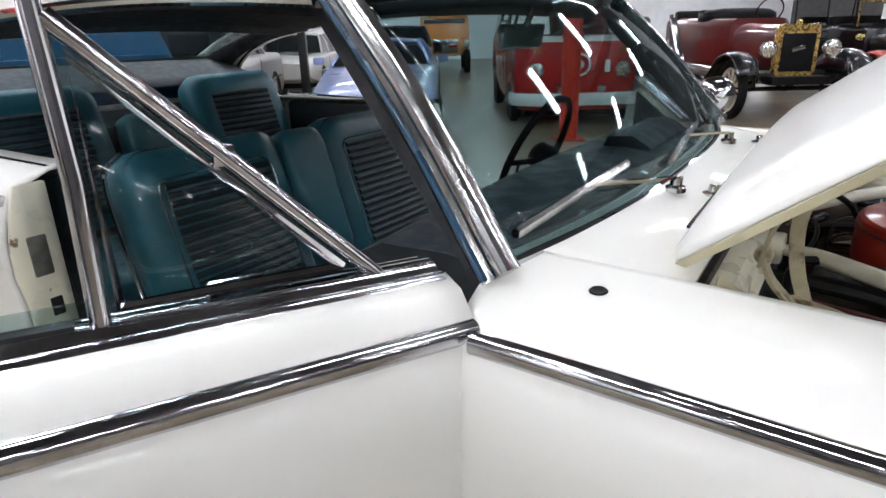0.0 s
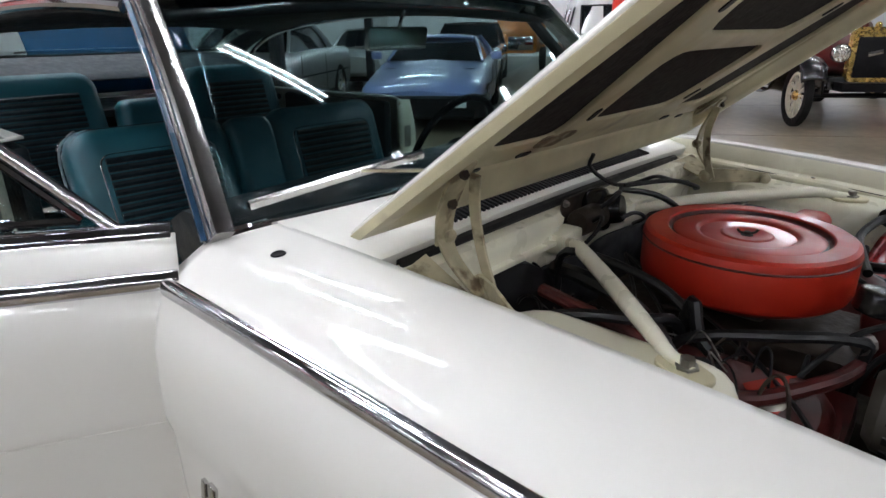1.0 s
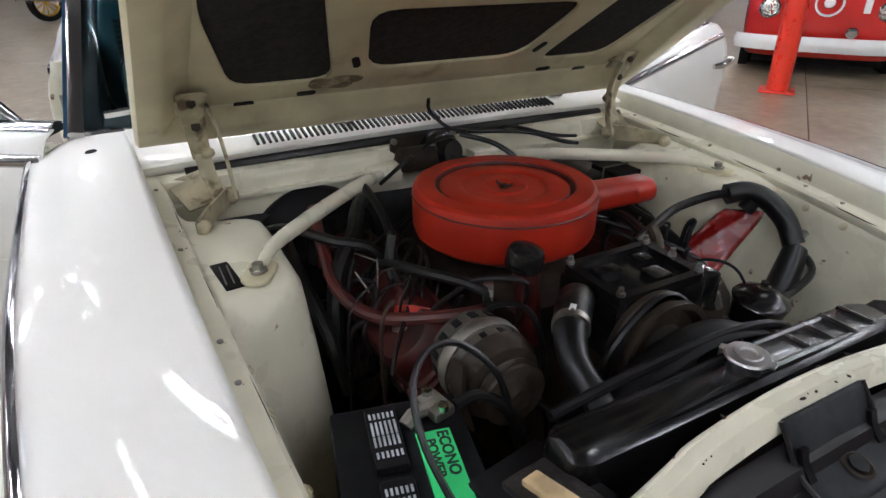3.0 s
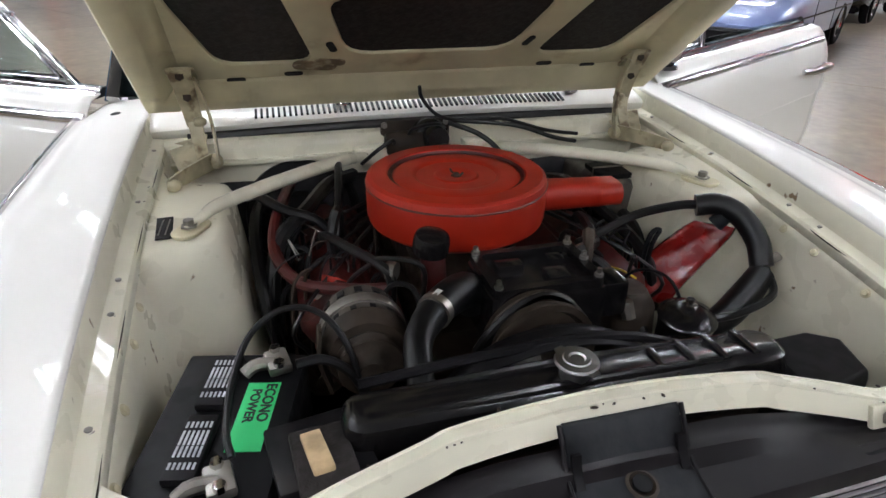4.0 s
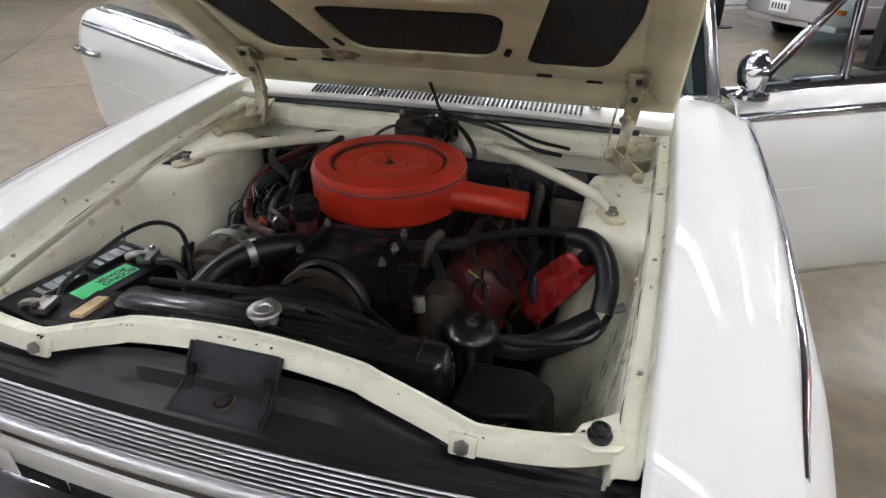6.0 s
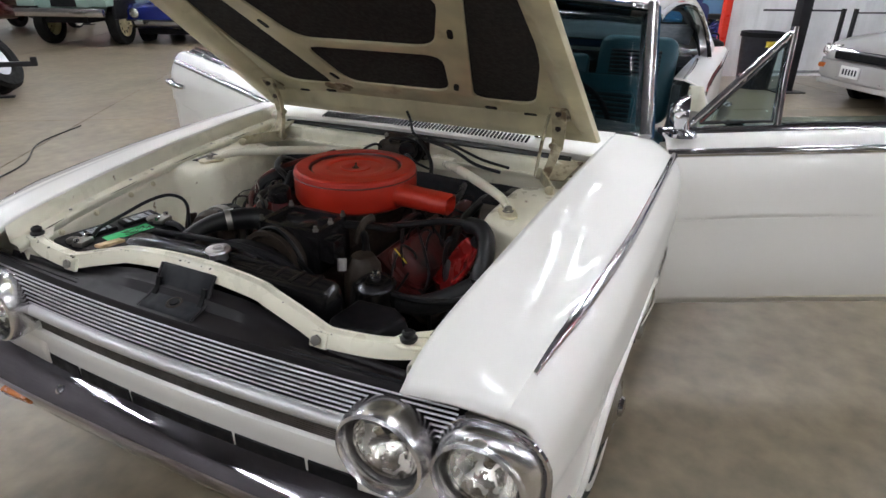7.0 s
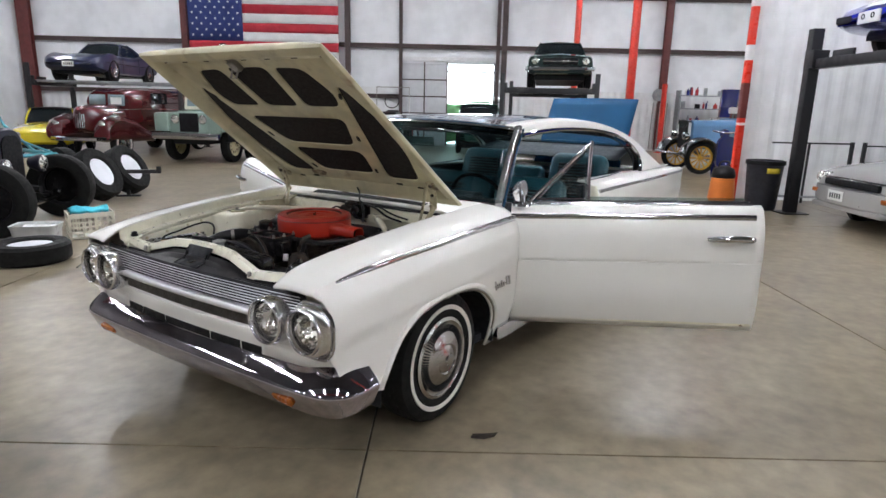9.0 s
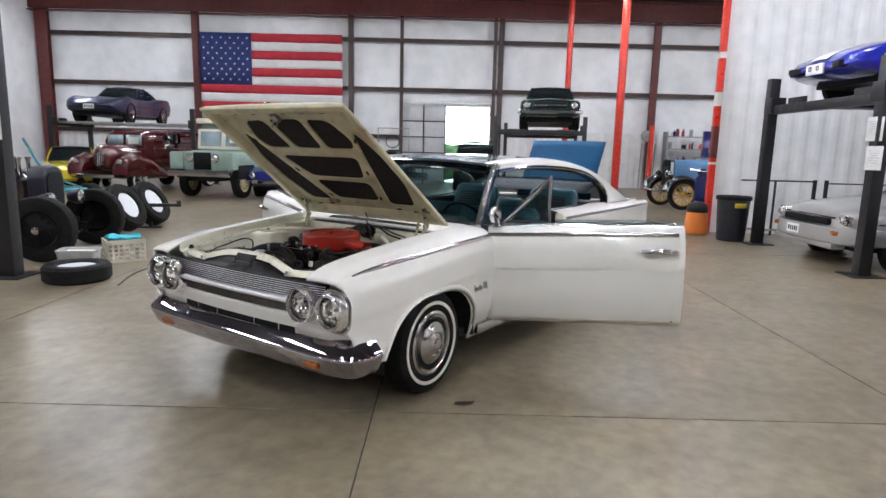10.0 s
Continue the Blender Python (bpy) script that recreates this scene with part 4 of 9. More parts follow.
for s in (0.43, -0.43):
    part("bumper_bolt", lathe([(0.014, 0), (0.013, 0.004), (0.006, 0.008), (0, 0.009)], 16, m=pose(0.791 - 0.010 * (abs(s) / 0.7) ** 2, s, 0.458, 0, 45, 0)), CHROME, bump)

# ---- wheels ----


def wheel_parts(parent, r=0.325, w=0.185, cover=True, s=1, rim_mat=None, whitewall=True):
    """A wheel about its own centre, its face towards +y when s is 1."""
    m = pose(0, 0, 0, -90 * s, 0, 0)
    ri = 0.19 / 0.325 * r
    t = part("tyre", lathe([(ri, -w * 0.42), (ri + 0.03, -w * 0.5), (r * 0.86, -w * 0.52), (r * 0.955, -w * 0.45), (r, -w * 0.3), (r, w * 0.3), (r * 0.955, w * 0.45), (r * 0.86, w * 0.52), (ri + 0.03, w * 0.5), (ri, w * 0.42)], 48, m=m, closed=True), TYRE, parent, "black tyre with a narrow whitewall" if whitewall else "")
    if whitewall:
        part("whitewall", lathe([(r * 0.735, w * 0.495), (r * 0.745, w * 0.525), (r * 0.80, w * 0.537), (r * 0.81, w * 0.51)], 48, m=m), WALL_W, t)
    b = bmesh.new()
    for k in (-0.22, -0.08, 0.08, 0.22):
        lathe([(r + 0.0005, w * (k - 0.012)), (r - 0.006, w * k), (r + 0.0005, w * (k + 0.012))], 40, b, m)
    part("grooves", b, BLACK_HOLE, t)
    if cover:
        c = part("wheel_cover", lathe([(ri + 0.008, w * 0.38), (ri + 0.012, w * 0.50), (ri * 0.98, w * 0.54), (ri * 0.92, w * 0.50), (ri * 0.88, w * 0.50), (ri * 0.64, w * 0.57), (ri * 0.60, w * 0.60), (ri * 0.40, w * 0.66), (ri * 0.36, w * 0.63), (ri * 0.20, w * 0.70), (0, w * 0.74)], 48, m=m), DULL_CHROME, parent, "bright steel wheel cover with dark radial slots")
        sl = None
        for k in range(72):
            q = m @ pose(0, 0, 0, 0, 0, 360 * k / 72) @ pose(ri * 0.79, 0, w * 0.538, 0, 12, 0)
            if sl is None:
                o = put("slot", prism([(-ri * 0.085, -0.0022), (ri * 0.085, -0.0028), (ri * 0.085, 0.0028), (-ri * 0.085, 0.0022)], 0.004), BLACK_HOLE, c, smooth=0)
                sl = o.data
            else:
                o = new("slot", sl)
                o.parent = c
            o.matrix_basis = q
        part("hub_medallion", lathe([(ri * 0.17, w * 0.70), (ri * 0.15, w * 0.76), (ri * 0.06, w * 0.78), (0, w * 0.775)], 24, m=m), CHROME, c, "round medallion")
    else:
        part("rim", lathe([(ri + 0.004, -w * 0.4), (ri * 0.9, -w * 0.2), (ri * 0.88, w * 0.2), (ri + 0.006, w * 0.44), (ri * 0.97, w * 0.45), (ri * 0.86, w * 0.25), (ri * 0.45, w * 0.22), (ri * 0.38, w * 0.34), (0, w * 0.36)], 32, m=m), rim_mat or DULL_CHROME, parent)


for x, y, s in ((0.0, 0.797, 1), (0.0, -0.797, -1), (-2.845, 0.765, 1), (-2.845, -0.765, -1)):
    w = new("wheel")
    w.parent = car
    w.matrix_basis = pose(x, y, 0.325)
    wheel_parts(w, s=s)
    part("brake_drum", lathe([(0, -0.16), (0.13, -0.16), (0.14, -0.05), (0, -0.05)], 24, m=pose(0, 0, 0, -90 * s, 0, 0)), RUST, w)

# ---- body aft of the fenders ----
body = new("body_shell")
body.parent = car


def quarter(s):
    rows = []
    for i in range(61):
        x = -1.94 - 2.54 * i / 60
        zc, yc = itp(x, ZC), itp(x, YC)
        row = [(x, s * (yc - 0.16), zc + 0.065 - 0.03 * max(0, (-x - 3.2)) ), (x, s * (yc - 0.10), zc + 0.060 - 0.03 * max(0, (-x - 3.2))), (x, s * (yc - 0.03), zc + 0.030), (x, s * yc, zc)]
        lo = arch_z(x, -2.845, 0.43, 0.27 if x > -3.2 else 0.33, 0.60)
        for j in range(1, 15):
            z = zc + (lo - zc) * j / 14
            row.append((x, s * side_y(x, z), z))
        rows.append(row)
    part("quarter_panel", sheet(rows), WHITE, body, solid=0.008)
    part("quarter_moulding", sweep([(x, s * (itp(x, YC) + 0.006), itp(x, ZC) - 0.004) for x in np.linspace(-1.96, -4.40, 30)], [(-0.008, -0.012), (0.008, -0.012), (0.008, 0.012), (-0.008, 0.012)], up=(0, 0, 1)), CHROME, body)
    # lock pillar face
    part("lock_pillar", sheet([[(-1.935, s * y, z) for y in (0.835, 0.86, 0.89, side_y(-1.94, z) - 0.006)] for z in np.linspace(0.30, 0.98, 10)]), CREAM, body, "cream door jamb with latch and screws", solid=0.02)
    part("latch", box((-1.922, s * 0.885, 0.80), (0.016, 0.05, 0.11), bevel=0.006), STEEL, body)
    part("latch_hole", box((-1.918, s * 0.875, 0.66), (0.012, 0.03, 0.05), bevel=0.004), BLACK_HOLE, body)
    part("rocker", box((-1.46, s * 0.868, 0.292), (1.90, 0.10, 0.085), bevel=0.018), CHROME, body, "bright rocker moulding")
    part("hinge_pillar", sheet([[(-0.655, s * y, z) for y in (0.66, 0.75, 0.84, side_y(-0.66, z) - 0.012)] for z in np.linspace(0.28, 0.93, 10)]), CREAM, body, solid=0.02)
    part("sill", box((-1.3, s * 0.80, 0.335), (1.30, 0.16, 0.05), bevel=0.01), CREAM, body)
    # belt rail behind the door
    part("belt_moulding", tube([(-1.96, s * 0.80, 1.0), (-2.4, s * 0.80, 1.0), (-2.80, s * 0.795, 1.015)], 0.009, 8, smooth=12), CHROME, body)


for s in (1, -1):
    quarter(s)
part("tail_panel", sheet([[(-4.46 + 0.02 * (abs(y) / 0.8) ** 2, y, z) for z in (0.93, 0.80, 0.55, 0.33)] for y in np.linspace(-0.92, 0.92, 15)]), WHITE, body, solid=0.01)
part("rear_bumper", sweep([(-4.2, -0.95, 0.44), (-4.46, -0.90, 0.44), (-4.53, 0, 0.44), (-4.46, 0.90, 0.44), (-4.2, 0.95, 0.44)], [(-0.07, -0.05), (-0.075, 0.05), (-0.02, 0.075), (0.0, 0.075), (0.0, -0.07), (-0.02, -0.075)], smooth=30), CHROME, car, "chrome rear bumper", smooth=50)
lid = new("trunk_lid")
lid.parent, lid.matrix_basis = car, pose(-3.36, 0, 1.0, 0, 57.5, 0)
part("outer_skin", sheet([[(-0.745 * q, -0.28 + 0.88 * a, 0.012 * math.sin(math.pi * a)) for a in np.linspace(0, 1, 15)] for q in np.linspace(0, 1, 10)]), LID_BLUE, lid, "raised blue trunk lid", solid=0.02)
for y in (-0.22, 0.5):
    part("lid_hinge", tube([(0.0, y, -0.02), (0.05, y, -0.10), (0.0, y, -0.2)], 0.014, 8, smooth=8), BLACK, lid)
part("trunk_well", box((-3.88, 0, 0.72), (1.02, 1.36, 0.40)), DARK, body)
for e in (1, -1):
    part("deck_side", sheet([[(x, e * y, 0.995 - 0.02 * max(0.0, -x - 3.4)) for y in (0.69, 0.73, 0.78)] for x in np.linspace(-3.36, -4.44, 6)]), WHITE, body, solid=0.01)
part("trunk_edge", tube([(-3.36, -0.70, 0.985), (-3.36, 0.70, 0.985), (-4.36, 0.68, 0.95), (-4.36, -0.68, 0.95), (-3.36, -0.70, 0.985)], 0.014, 6), WHITE, body)
part("floor_pan", box((-2.1, 0, 0.27), (3.4, 1.66, 0.05), bevel=0.01), DARK, body)
part("underbody", box((-1.9, 0, 0.22), (4.2, 1.3, 0.05)), DARK, body)

# roof, pillars and glass
UP = [(-1.03, 0.722, 1.395), (-1.25, 0.712, 1.415), (-1.6, 0.705, 1.430), (-2.0, 0.71, 1.432), (-2.5, 0.72, 1.402), (-2.9, 0.745, 1.337), (-3.2, 0.77, 1.257), (-3.5, 0.80, 1.145), (-3.8, 0.835, 1.03), (-3.95, 0.84, 0.985)]
LO = [(-1.03, 0.738, 1.355), (-1.25, 0.730, 1.368), (-1.6, 0.725, 1.378), (-2.0, 0.730, 1.372), (-2.45, 0.74, 1.345), (-2.8, 0.755, 1.300), (-3.05, 0.775, 1.228), (-3.2, 0.80, 1.14), (-3.22, 0.825, 1.06), (-3.17, 0.845, 0.99)]
NU = 40
up, lo = spl(UP, NU), spl(LO, NU)


def roof_z(x, y):
    edge = itp(-x, [(1.03, 1.402), (1.6, 1.437), (2.0, 1.439), (2.4, 1.417), (2.72, 1.372)])
    return edge + 0.028 * (1 - (y / 0.66) ** 2)


for s in (1, -1):
    rows = []
    for a, b in zip(up, lo):
        rows.append([V(a.x, s * (a.y - 0.10), a.z + 0.018), V(a.x, s * (a.y - 0.045), a.z + 0.012), V(a.x, s * a.y, a.z), V((a.x + b.x) / 2, s * (a.y + b.y) / 2 + s * 0.004, (a.z + b.z) / 2), V(b.x, s * b.y, b.z)])
    part("roof_side", sheet(rows), WHITE, body, "white roof side and rear pillar", solid=0.01)
    part("drip_rail", tube([V(b.x, s * (b.y + 0.006), b.z) for b in lo], 0.015, 10), CHROME, body, "bright moulding round the side window")
    # windscreen pillar in bright trim; the blue strip on it imitates a reflection
    a0, a1 = V(-0.668, s * 0.805, 0.975), V(-1.045, s * 0.715, 1.392)
    part("pillar", sweep([a0, a0.lerp(a1, 0.5) + V(0.012, 0, 0.006), a1], [(-0.028, -0.02), (0.028, -0.02), (0.030, 0.004), (0.026, 0.012), (0.019, 0.014), (0.010, 0.016), (0.002, 0.012), (-0.006, 0.016), (-0.016, 0.020), (-0.026, 0.014), (-0.03, 0.004)], smooth=12, up=(0, s, 0)), DULL_CHROME, body, "chrome windscreen pillar", smooth=40)
    part("pillar_stripe", sweep([a0 + V(-0.012, s * 0.021, 0.0), a0.lerp(a1, 0.5) + V(0.0, s * 0.021, 0.006), a1 + V(-0.012, s * 0.021, 0.0)], [(-0.003, -0.005), (0.003, -0.005), (0.003, 0.0045), (-0.003, 0.0045)], smooth=10, up=(0, s, 0)), ROOF_BLUE, body)
    part("inner_pillar", sweep([a0 + V(-0.05, -s * 0.03, 0), a1 + V(-0.05, -s * 0.03, -0.02)], [(-0.012, -0.018), (0.012, -0.018), (0.012, 0.018), (-0.012, 0.018)], up=(0, s, 0)), DARK, body)
rp = sheet([[(x, y, roof_z(x, y)) for y in np.linspace(-0.635, 0.635, 25)] for x in np.linspace(-1.0, -2.72, 28)])
part("roof_panel", rp, ROOF_BLUE, body, "dark blue painted roof panel", solid=0.01)
part("roof_header", sheet([[(x, y, roof_z(max(-1.03, x), y) - z) for y in np.linspace(-0.70, 0.70, 21)] for x, z in ((-1.02, -0.004), (-1.0, 0.004), (-0.992, 0.014), (-1.0, 0.026))]), CHROME, body, "bright windscreen header", solid=0.008)
part("headliner", sheet([[(x, y, roof_z(x, y) - 0.055) for y in np.linspace(-0.68, 0.68, 11)] for x in np.linspace(-1.0, -2.70, 12)]), DARK, body, solid=0.02)
for s in (1, -1):
    part("inner_sail", sheet([[V(a.x, s * (a.y - 0.11), a.z - 0.03), V(b.x, s * (b.y - 0.05), b.z - 0.01)] for a, b in list(zip(up, lo))[18:]]), DARK, body, solid=0.012)

ws = sheet([[V(ws_base(y * 0.80) - 0.005, y * 0.80, 0.985).lerp(V(-0.995 - 0.045 * y * y, y * 0.705, 1.408 - 0.025 * y * y), q) + V(0.03, 0, 0.012) * (4 * q * (1 - q)) for y in np.linspace(-1, 1, 25)] for q in np.linspace(0, 1, 9)])
wso = part("windscreen", ws, GLASS, car, "green-tinted curved windscreen", solid=0.005)
wso.visible_shadow = False
part("screen_moulding", tube([(ws_base(y) - 0.004, y, 0.988 - 0.012 * (y / 0.8) ** 2) for y in np.linspace(-0.80, 0.80, 41)], 0.012, 8), CHROME, wso, "bright moulding along the windscreen base")
rg = sheet([[V(-2.70 - 0.03 * (1 - y * y), y * 0.68, 1.372 + 0.02 * (1 - y * y)).lerp(V(-3.30 + 0.05 * y * y, y * 0.72, 1.20), q) + V(-0.03, 0, 0.02) * (4 * q * (1 - q)) for y in np.linspace(-1, 1, 15)] for q in np.linspace(0, 1, 7)])
rgo = part("rear_window", rg, GLASS_DK, car, "wide rear window", solid=0.005)
rgo.visible_shadow = False
part("rear_moulding", tube([(-3.30 + 0.05 * (y / 0.74) ** 2, y, 1.200) for y in np.linspace(-0.72, 0.72, 21)], 0.007, 8), RUBBER, rgo)
part("rear_deck", sheet([[(-3.30 + 0.05 * (y / 0.74) ** 2, y, 1.196), (-3.42, y, 1.17), (-3.40, y, 1.02)] for y in np.linspace(-0.74, 0.74, 9)]), WHITE, body, solid=0.006)

# wipers
for y0, y1 in ((-0.28, -0.735), (0.32, -0.14)):
    wp = new("wiper")
    wp.parent = car
    x0 = ws_base(y0) + 0.035
    mid = (y0 * 0.5 + y1 * 0.5)

    def on(y, lift):
        return (ws_base(y) - 0.010 - 0.45 * lift, y, 1.004 + 0.42 * lift + 0.01)
    part("pivot", lathe([(0.020, 0), (0.020, 0.010), (0.012, 0.014), (0.012, 0.030), (0, 0.032)], 16, m=pose(x0, y0, 0.994)), DULL_CHROME, wp)
    part("arm", sweep([(x0, y0, 1.022), (x0 - 0.03, y0 - 0.10, 1.034), on(mid, 0.075)], [(-0.006, -0.003), (0.006, -0.003), (0.006, 0.003), (-0.006, 0.003)], smooth=10), CHROME, wp)
    part("blade", sweep([on(y1, 0.012), on(mid, 0.062), on(mid + (mid - y1) * 0.8, 0.085)], [(-0.008, -0.008), (0.004, -0.008), (0.006, 0.004), (0.0, 0.009), (-0.008, 0.004)], smooth=14), DULL_CHROME, wp, "bright wiper blade")

# ---- doors ----
DA = 65.5


def door(s):
    g = new("door")
    g.parent = car
    hx, hy = -0.672, 0.905
    g.matrix_basis = pose(hx, s * hy, 0, 0, 0, -s * DA) @ pose(0, 0, 0, 0, 1.9, 0)
    L = 1.298

    def P(x, y, z):
        return V(x - hx, s * (y - hy), z)
    rows = []
    for i in range(31):
        x = -0.678 - L * i / 30
        zc = itp(x, ZC)
        row = [P(x, itp(x, YC) - 0.075, zc + 0.055), P(x, itp(x, YC) - 0.035, zc + 0.045), P(x, itp(x, YC) - 0.008, zc + 0.018), P(x, itp(x, YC), zc)]
        drops = [0.02, 0.045, 0.07, 0.10, 0.13, 0.16, 0.19, 0.215, 0.2245, 0.226, 0.2385, 0.2395, 0.26, 0.30, 0.34, 0.38, 0.42, 0.46, 0.50, 0.54, 0.575, zc - 0.318]
        for j, d in enumerate(drops):
            out = side_y(x, zc - d) if not 0.225 < d < 0.239 else side_y(x, zc - 0.2245) - 0.010
            row.append(P(x, out - (0.010 if j == len(drops) - 1 else 0), zc - d))
        rows.append(row)
    part("outer_skin", sheet(rows), WHITE, g, solid=0.004)
    # inner shell and trim panel
    b = box(P(-0.678 - L / 2, 0.842, 0.645), (L - 0.012, 0.115, 0.60), bevel=0.012)
    part("inner_shell", b, CREAM, g)
    part("trim_panel", box(P(-0.678 - L / 2, 0.778, 0.66), (L - 0.10, 0.02, 0.52), bevel=0.008), TEAL_DARK, g, "dark teal door trim panel")
    part("armrest", box(P(-1.35, 0.745, 0.70), (0.42, 0.06, 0.06), bevel=0.02), TEAL, g)
    part("crank", tube([P(-1.0, 0.765, 0.66), P(-1.0, 0.735, 0.66), P(-1.0, 0.73, 0.60), P(-1.0, 0.70, 0.60)], 0.008, 8), CHROME, g)
    # belt mouldings
    part("belt_moulding", sweep([P(x, itp(x, YC) + 0.003, itp(x, ZC) - 0.002) for x in np.linspace(-0.68, -1.935, 20)], [(s * a, b) for a, b in BEAD]), TRIM, g, smooth=60)
    part("window_sill", sweep([P(x, 0.80, itp(x, ZC) + 0.052) for x in np.linspace(-0.685, -1.935, 20)], [(-0.044, -0.012), (0.044, -0.012), (0.0465, -0.004), (0.044, 0.003), (0.037, 0.007), (0.028, 0.006), (0.024, 0.002), (0.019, 0.009), (0.010, 0.014), (0, 0.015), (-0.010, 0.014), (-0.019, 0.009), (-0.024, 0.002), (-0.028, 0.006), (-0.037, 0.007), (-0.044, 0.003), (-0.0465, -0.004)]), TRIM, g, "chrome window sill with a raised centre rib", smooth=50)
    part("slot_rubber", sweep([P(x, 0.80, itp(x, ZC) + 0.066) for x in np.linspace(-1.12, -1.92, 10)], [(-0.012, -0.003), (0.012, -0.003), (0.010, 0.004), (-0.010, 0.004)]), RUBBER, g)
    # vent window
    vw = new("vent_window")
    vw.parent = g
    base = P(-0.768, 0.80, 0.992)
    top = P(-1.094, 0.768, 1.312)
    bot = P(-1.096, 0.80, 0.995)
    oval = [(0.011 * math.cos(a), 0.0145 * math.sin(a)) for a in np.linspace(0, 2 * math.pi, 15)[:-1]]
    part("leading_frame", sweep([base, base.lerp(top, 0.5), top], oval, up=(0, 1, 0)), TRIM, vw, smooth=60)
    part("rear_post", sweep([bot, bot.lerp(top, 0.5), top + V(-0.01, 0, 0.02)], oval, up=(0, 1, 0)), TRIM, vw, smooth=60)
    part("inner_frame", tube([base + V(-0.05, 0, 0.022), top + V(-0.0 + 0.012, 0, -0.035), bot + V(0.022, 0, 0.022), base + V(-0.05, 0, 0.022)], 0.007, 6), CHROME, vw)
    part("pivot", box(base.lerp(top, 0.55), (0.025, 0.022, 0.025), bevel=0.004), CHROME, vw)
    part("catch", box(base.lerp(bot, 0.55) + V(0, -s * 0.012, 0.018), (0.07, 0.012, 0.02), bevel=0.005), CHROME, vw)
    gl = sheet([[base, base], [base.lerp(top, 0.5), base.lerp(bot, 0.5)], [top, bot]])
    pane = part("pane", gl, GLASS_DK, vw, solid=0.004)
    pane.visible_shadow = False
    # lowered main glass peeping out
    dg = part("drop_glass", box(P(-1.50, 0.80, itp(-1.5, ZC) + 0.072), (0.80, 0.006, 0.03)), GLASS_DK, g)
    dg.visible_shadow = False
    # outside handle
    h = part("handle", tube([P(-1.905, 0.966, 0.838), P(-1.895, 0.988, 0.842), P(-1.84, 0.994, 0.846), P(-1.74, 0.989, 0.842), P(-1.70, 0.962, 0.838)], [0.014, 0.018, 0.019, 0.016, 0.012], 12, smooth=18), CHROME, g, "chrome pull handle")
    part("button", lathe([(0.015, 0), (0.015, 0.014), (0.011, 0.018), (0, 0.018)], 16, m=Matrix.Translation(P(-1.915, 0.955, 0.838)) @ pose(0, 0, 0, -90 * s, 0, 0)), CHROME, h)
    if s > 0:
        mm = Matrix.Translation(P(-0.735, 0.872, 0.985))
        mi = new("door_mirror")
        mi.parent, mi.matrix_basis = g, mm @ Matrix.Diagonal((1.25, 1.25, 1.2, 1))
        part("foot", lathe([(0.040, 0), (0.038, 0.010), (0.018, 0.018), (0.013, 0.05), (0, 0.052)], 24), CHROME, mi)
        part("shell", lathe([(0.0, -0.045), (0.028, -0.040), (0.048, -0.022), (0.056, 0.0), (0.056, 0.008)], 28, m=pose(0, 0, 0.062, 0, -90, -18)), CHROME, mi, "round chrome mirror head")
        part("mirror_glass", lathe([(0.0, 0.006), (0.054, 0.006), (0.054, 0.003), (0, 0.003)], 28, m=pose(0, 0, 0.062, 0, -90, -18)), CHROME, mi)
    return g


for s in (1, -1):
    door(s)

# ---- cabin ----
cab = new("cabin_floor")
cab.parent = car
part("carpet", box((-1.9, 0, 0.30), (2.3, 1.56, 0.02)), DARK, cab)
part("tunnel", tube([(-0.5, 0, 0.34), (-1.9, 0, 0.32), (-2.6, 0, 0.34)], 0.13, 12, smooth=8), DARK, cab)
for s in (1, -1):
    part("side_trim", box((-2.35, s * 0.77, 0.64), (0.84, 0.05, 0.68), bevel=0.02), TEAL_DARK, cab)
part("parcel_shelf", box((-3.08, 0, 0.955), (0.62, 1.46, 0.03), bevel=0.006), DASH, cab, "dark parcel shelf")
part("bulkhead", box((-0.50, 0, 0.60), (0.04, 1.50, 0.62)), DARK, cab)


def cushion(w, h, d, r):
    """A soft upright block with a bulged front, its face towards +x."""
    rings = []
    for k, (x, e) in enumerate(((-d / 2, 0.86), (-d * 0.38, 0.97), (0.0, 1.0), (d * 0.32, 0.97), (d * 0.46, 0.86), (d / 2, 0.70))):
        rings.append([V(x, p[0] * e, p[1] * (0.04 + 0.96 * e)) for p in rounded(w, h, r, 5)])
    return loft(rings)


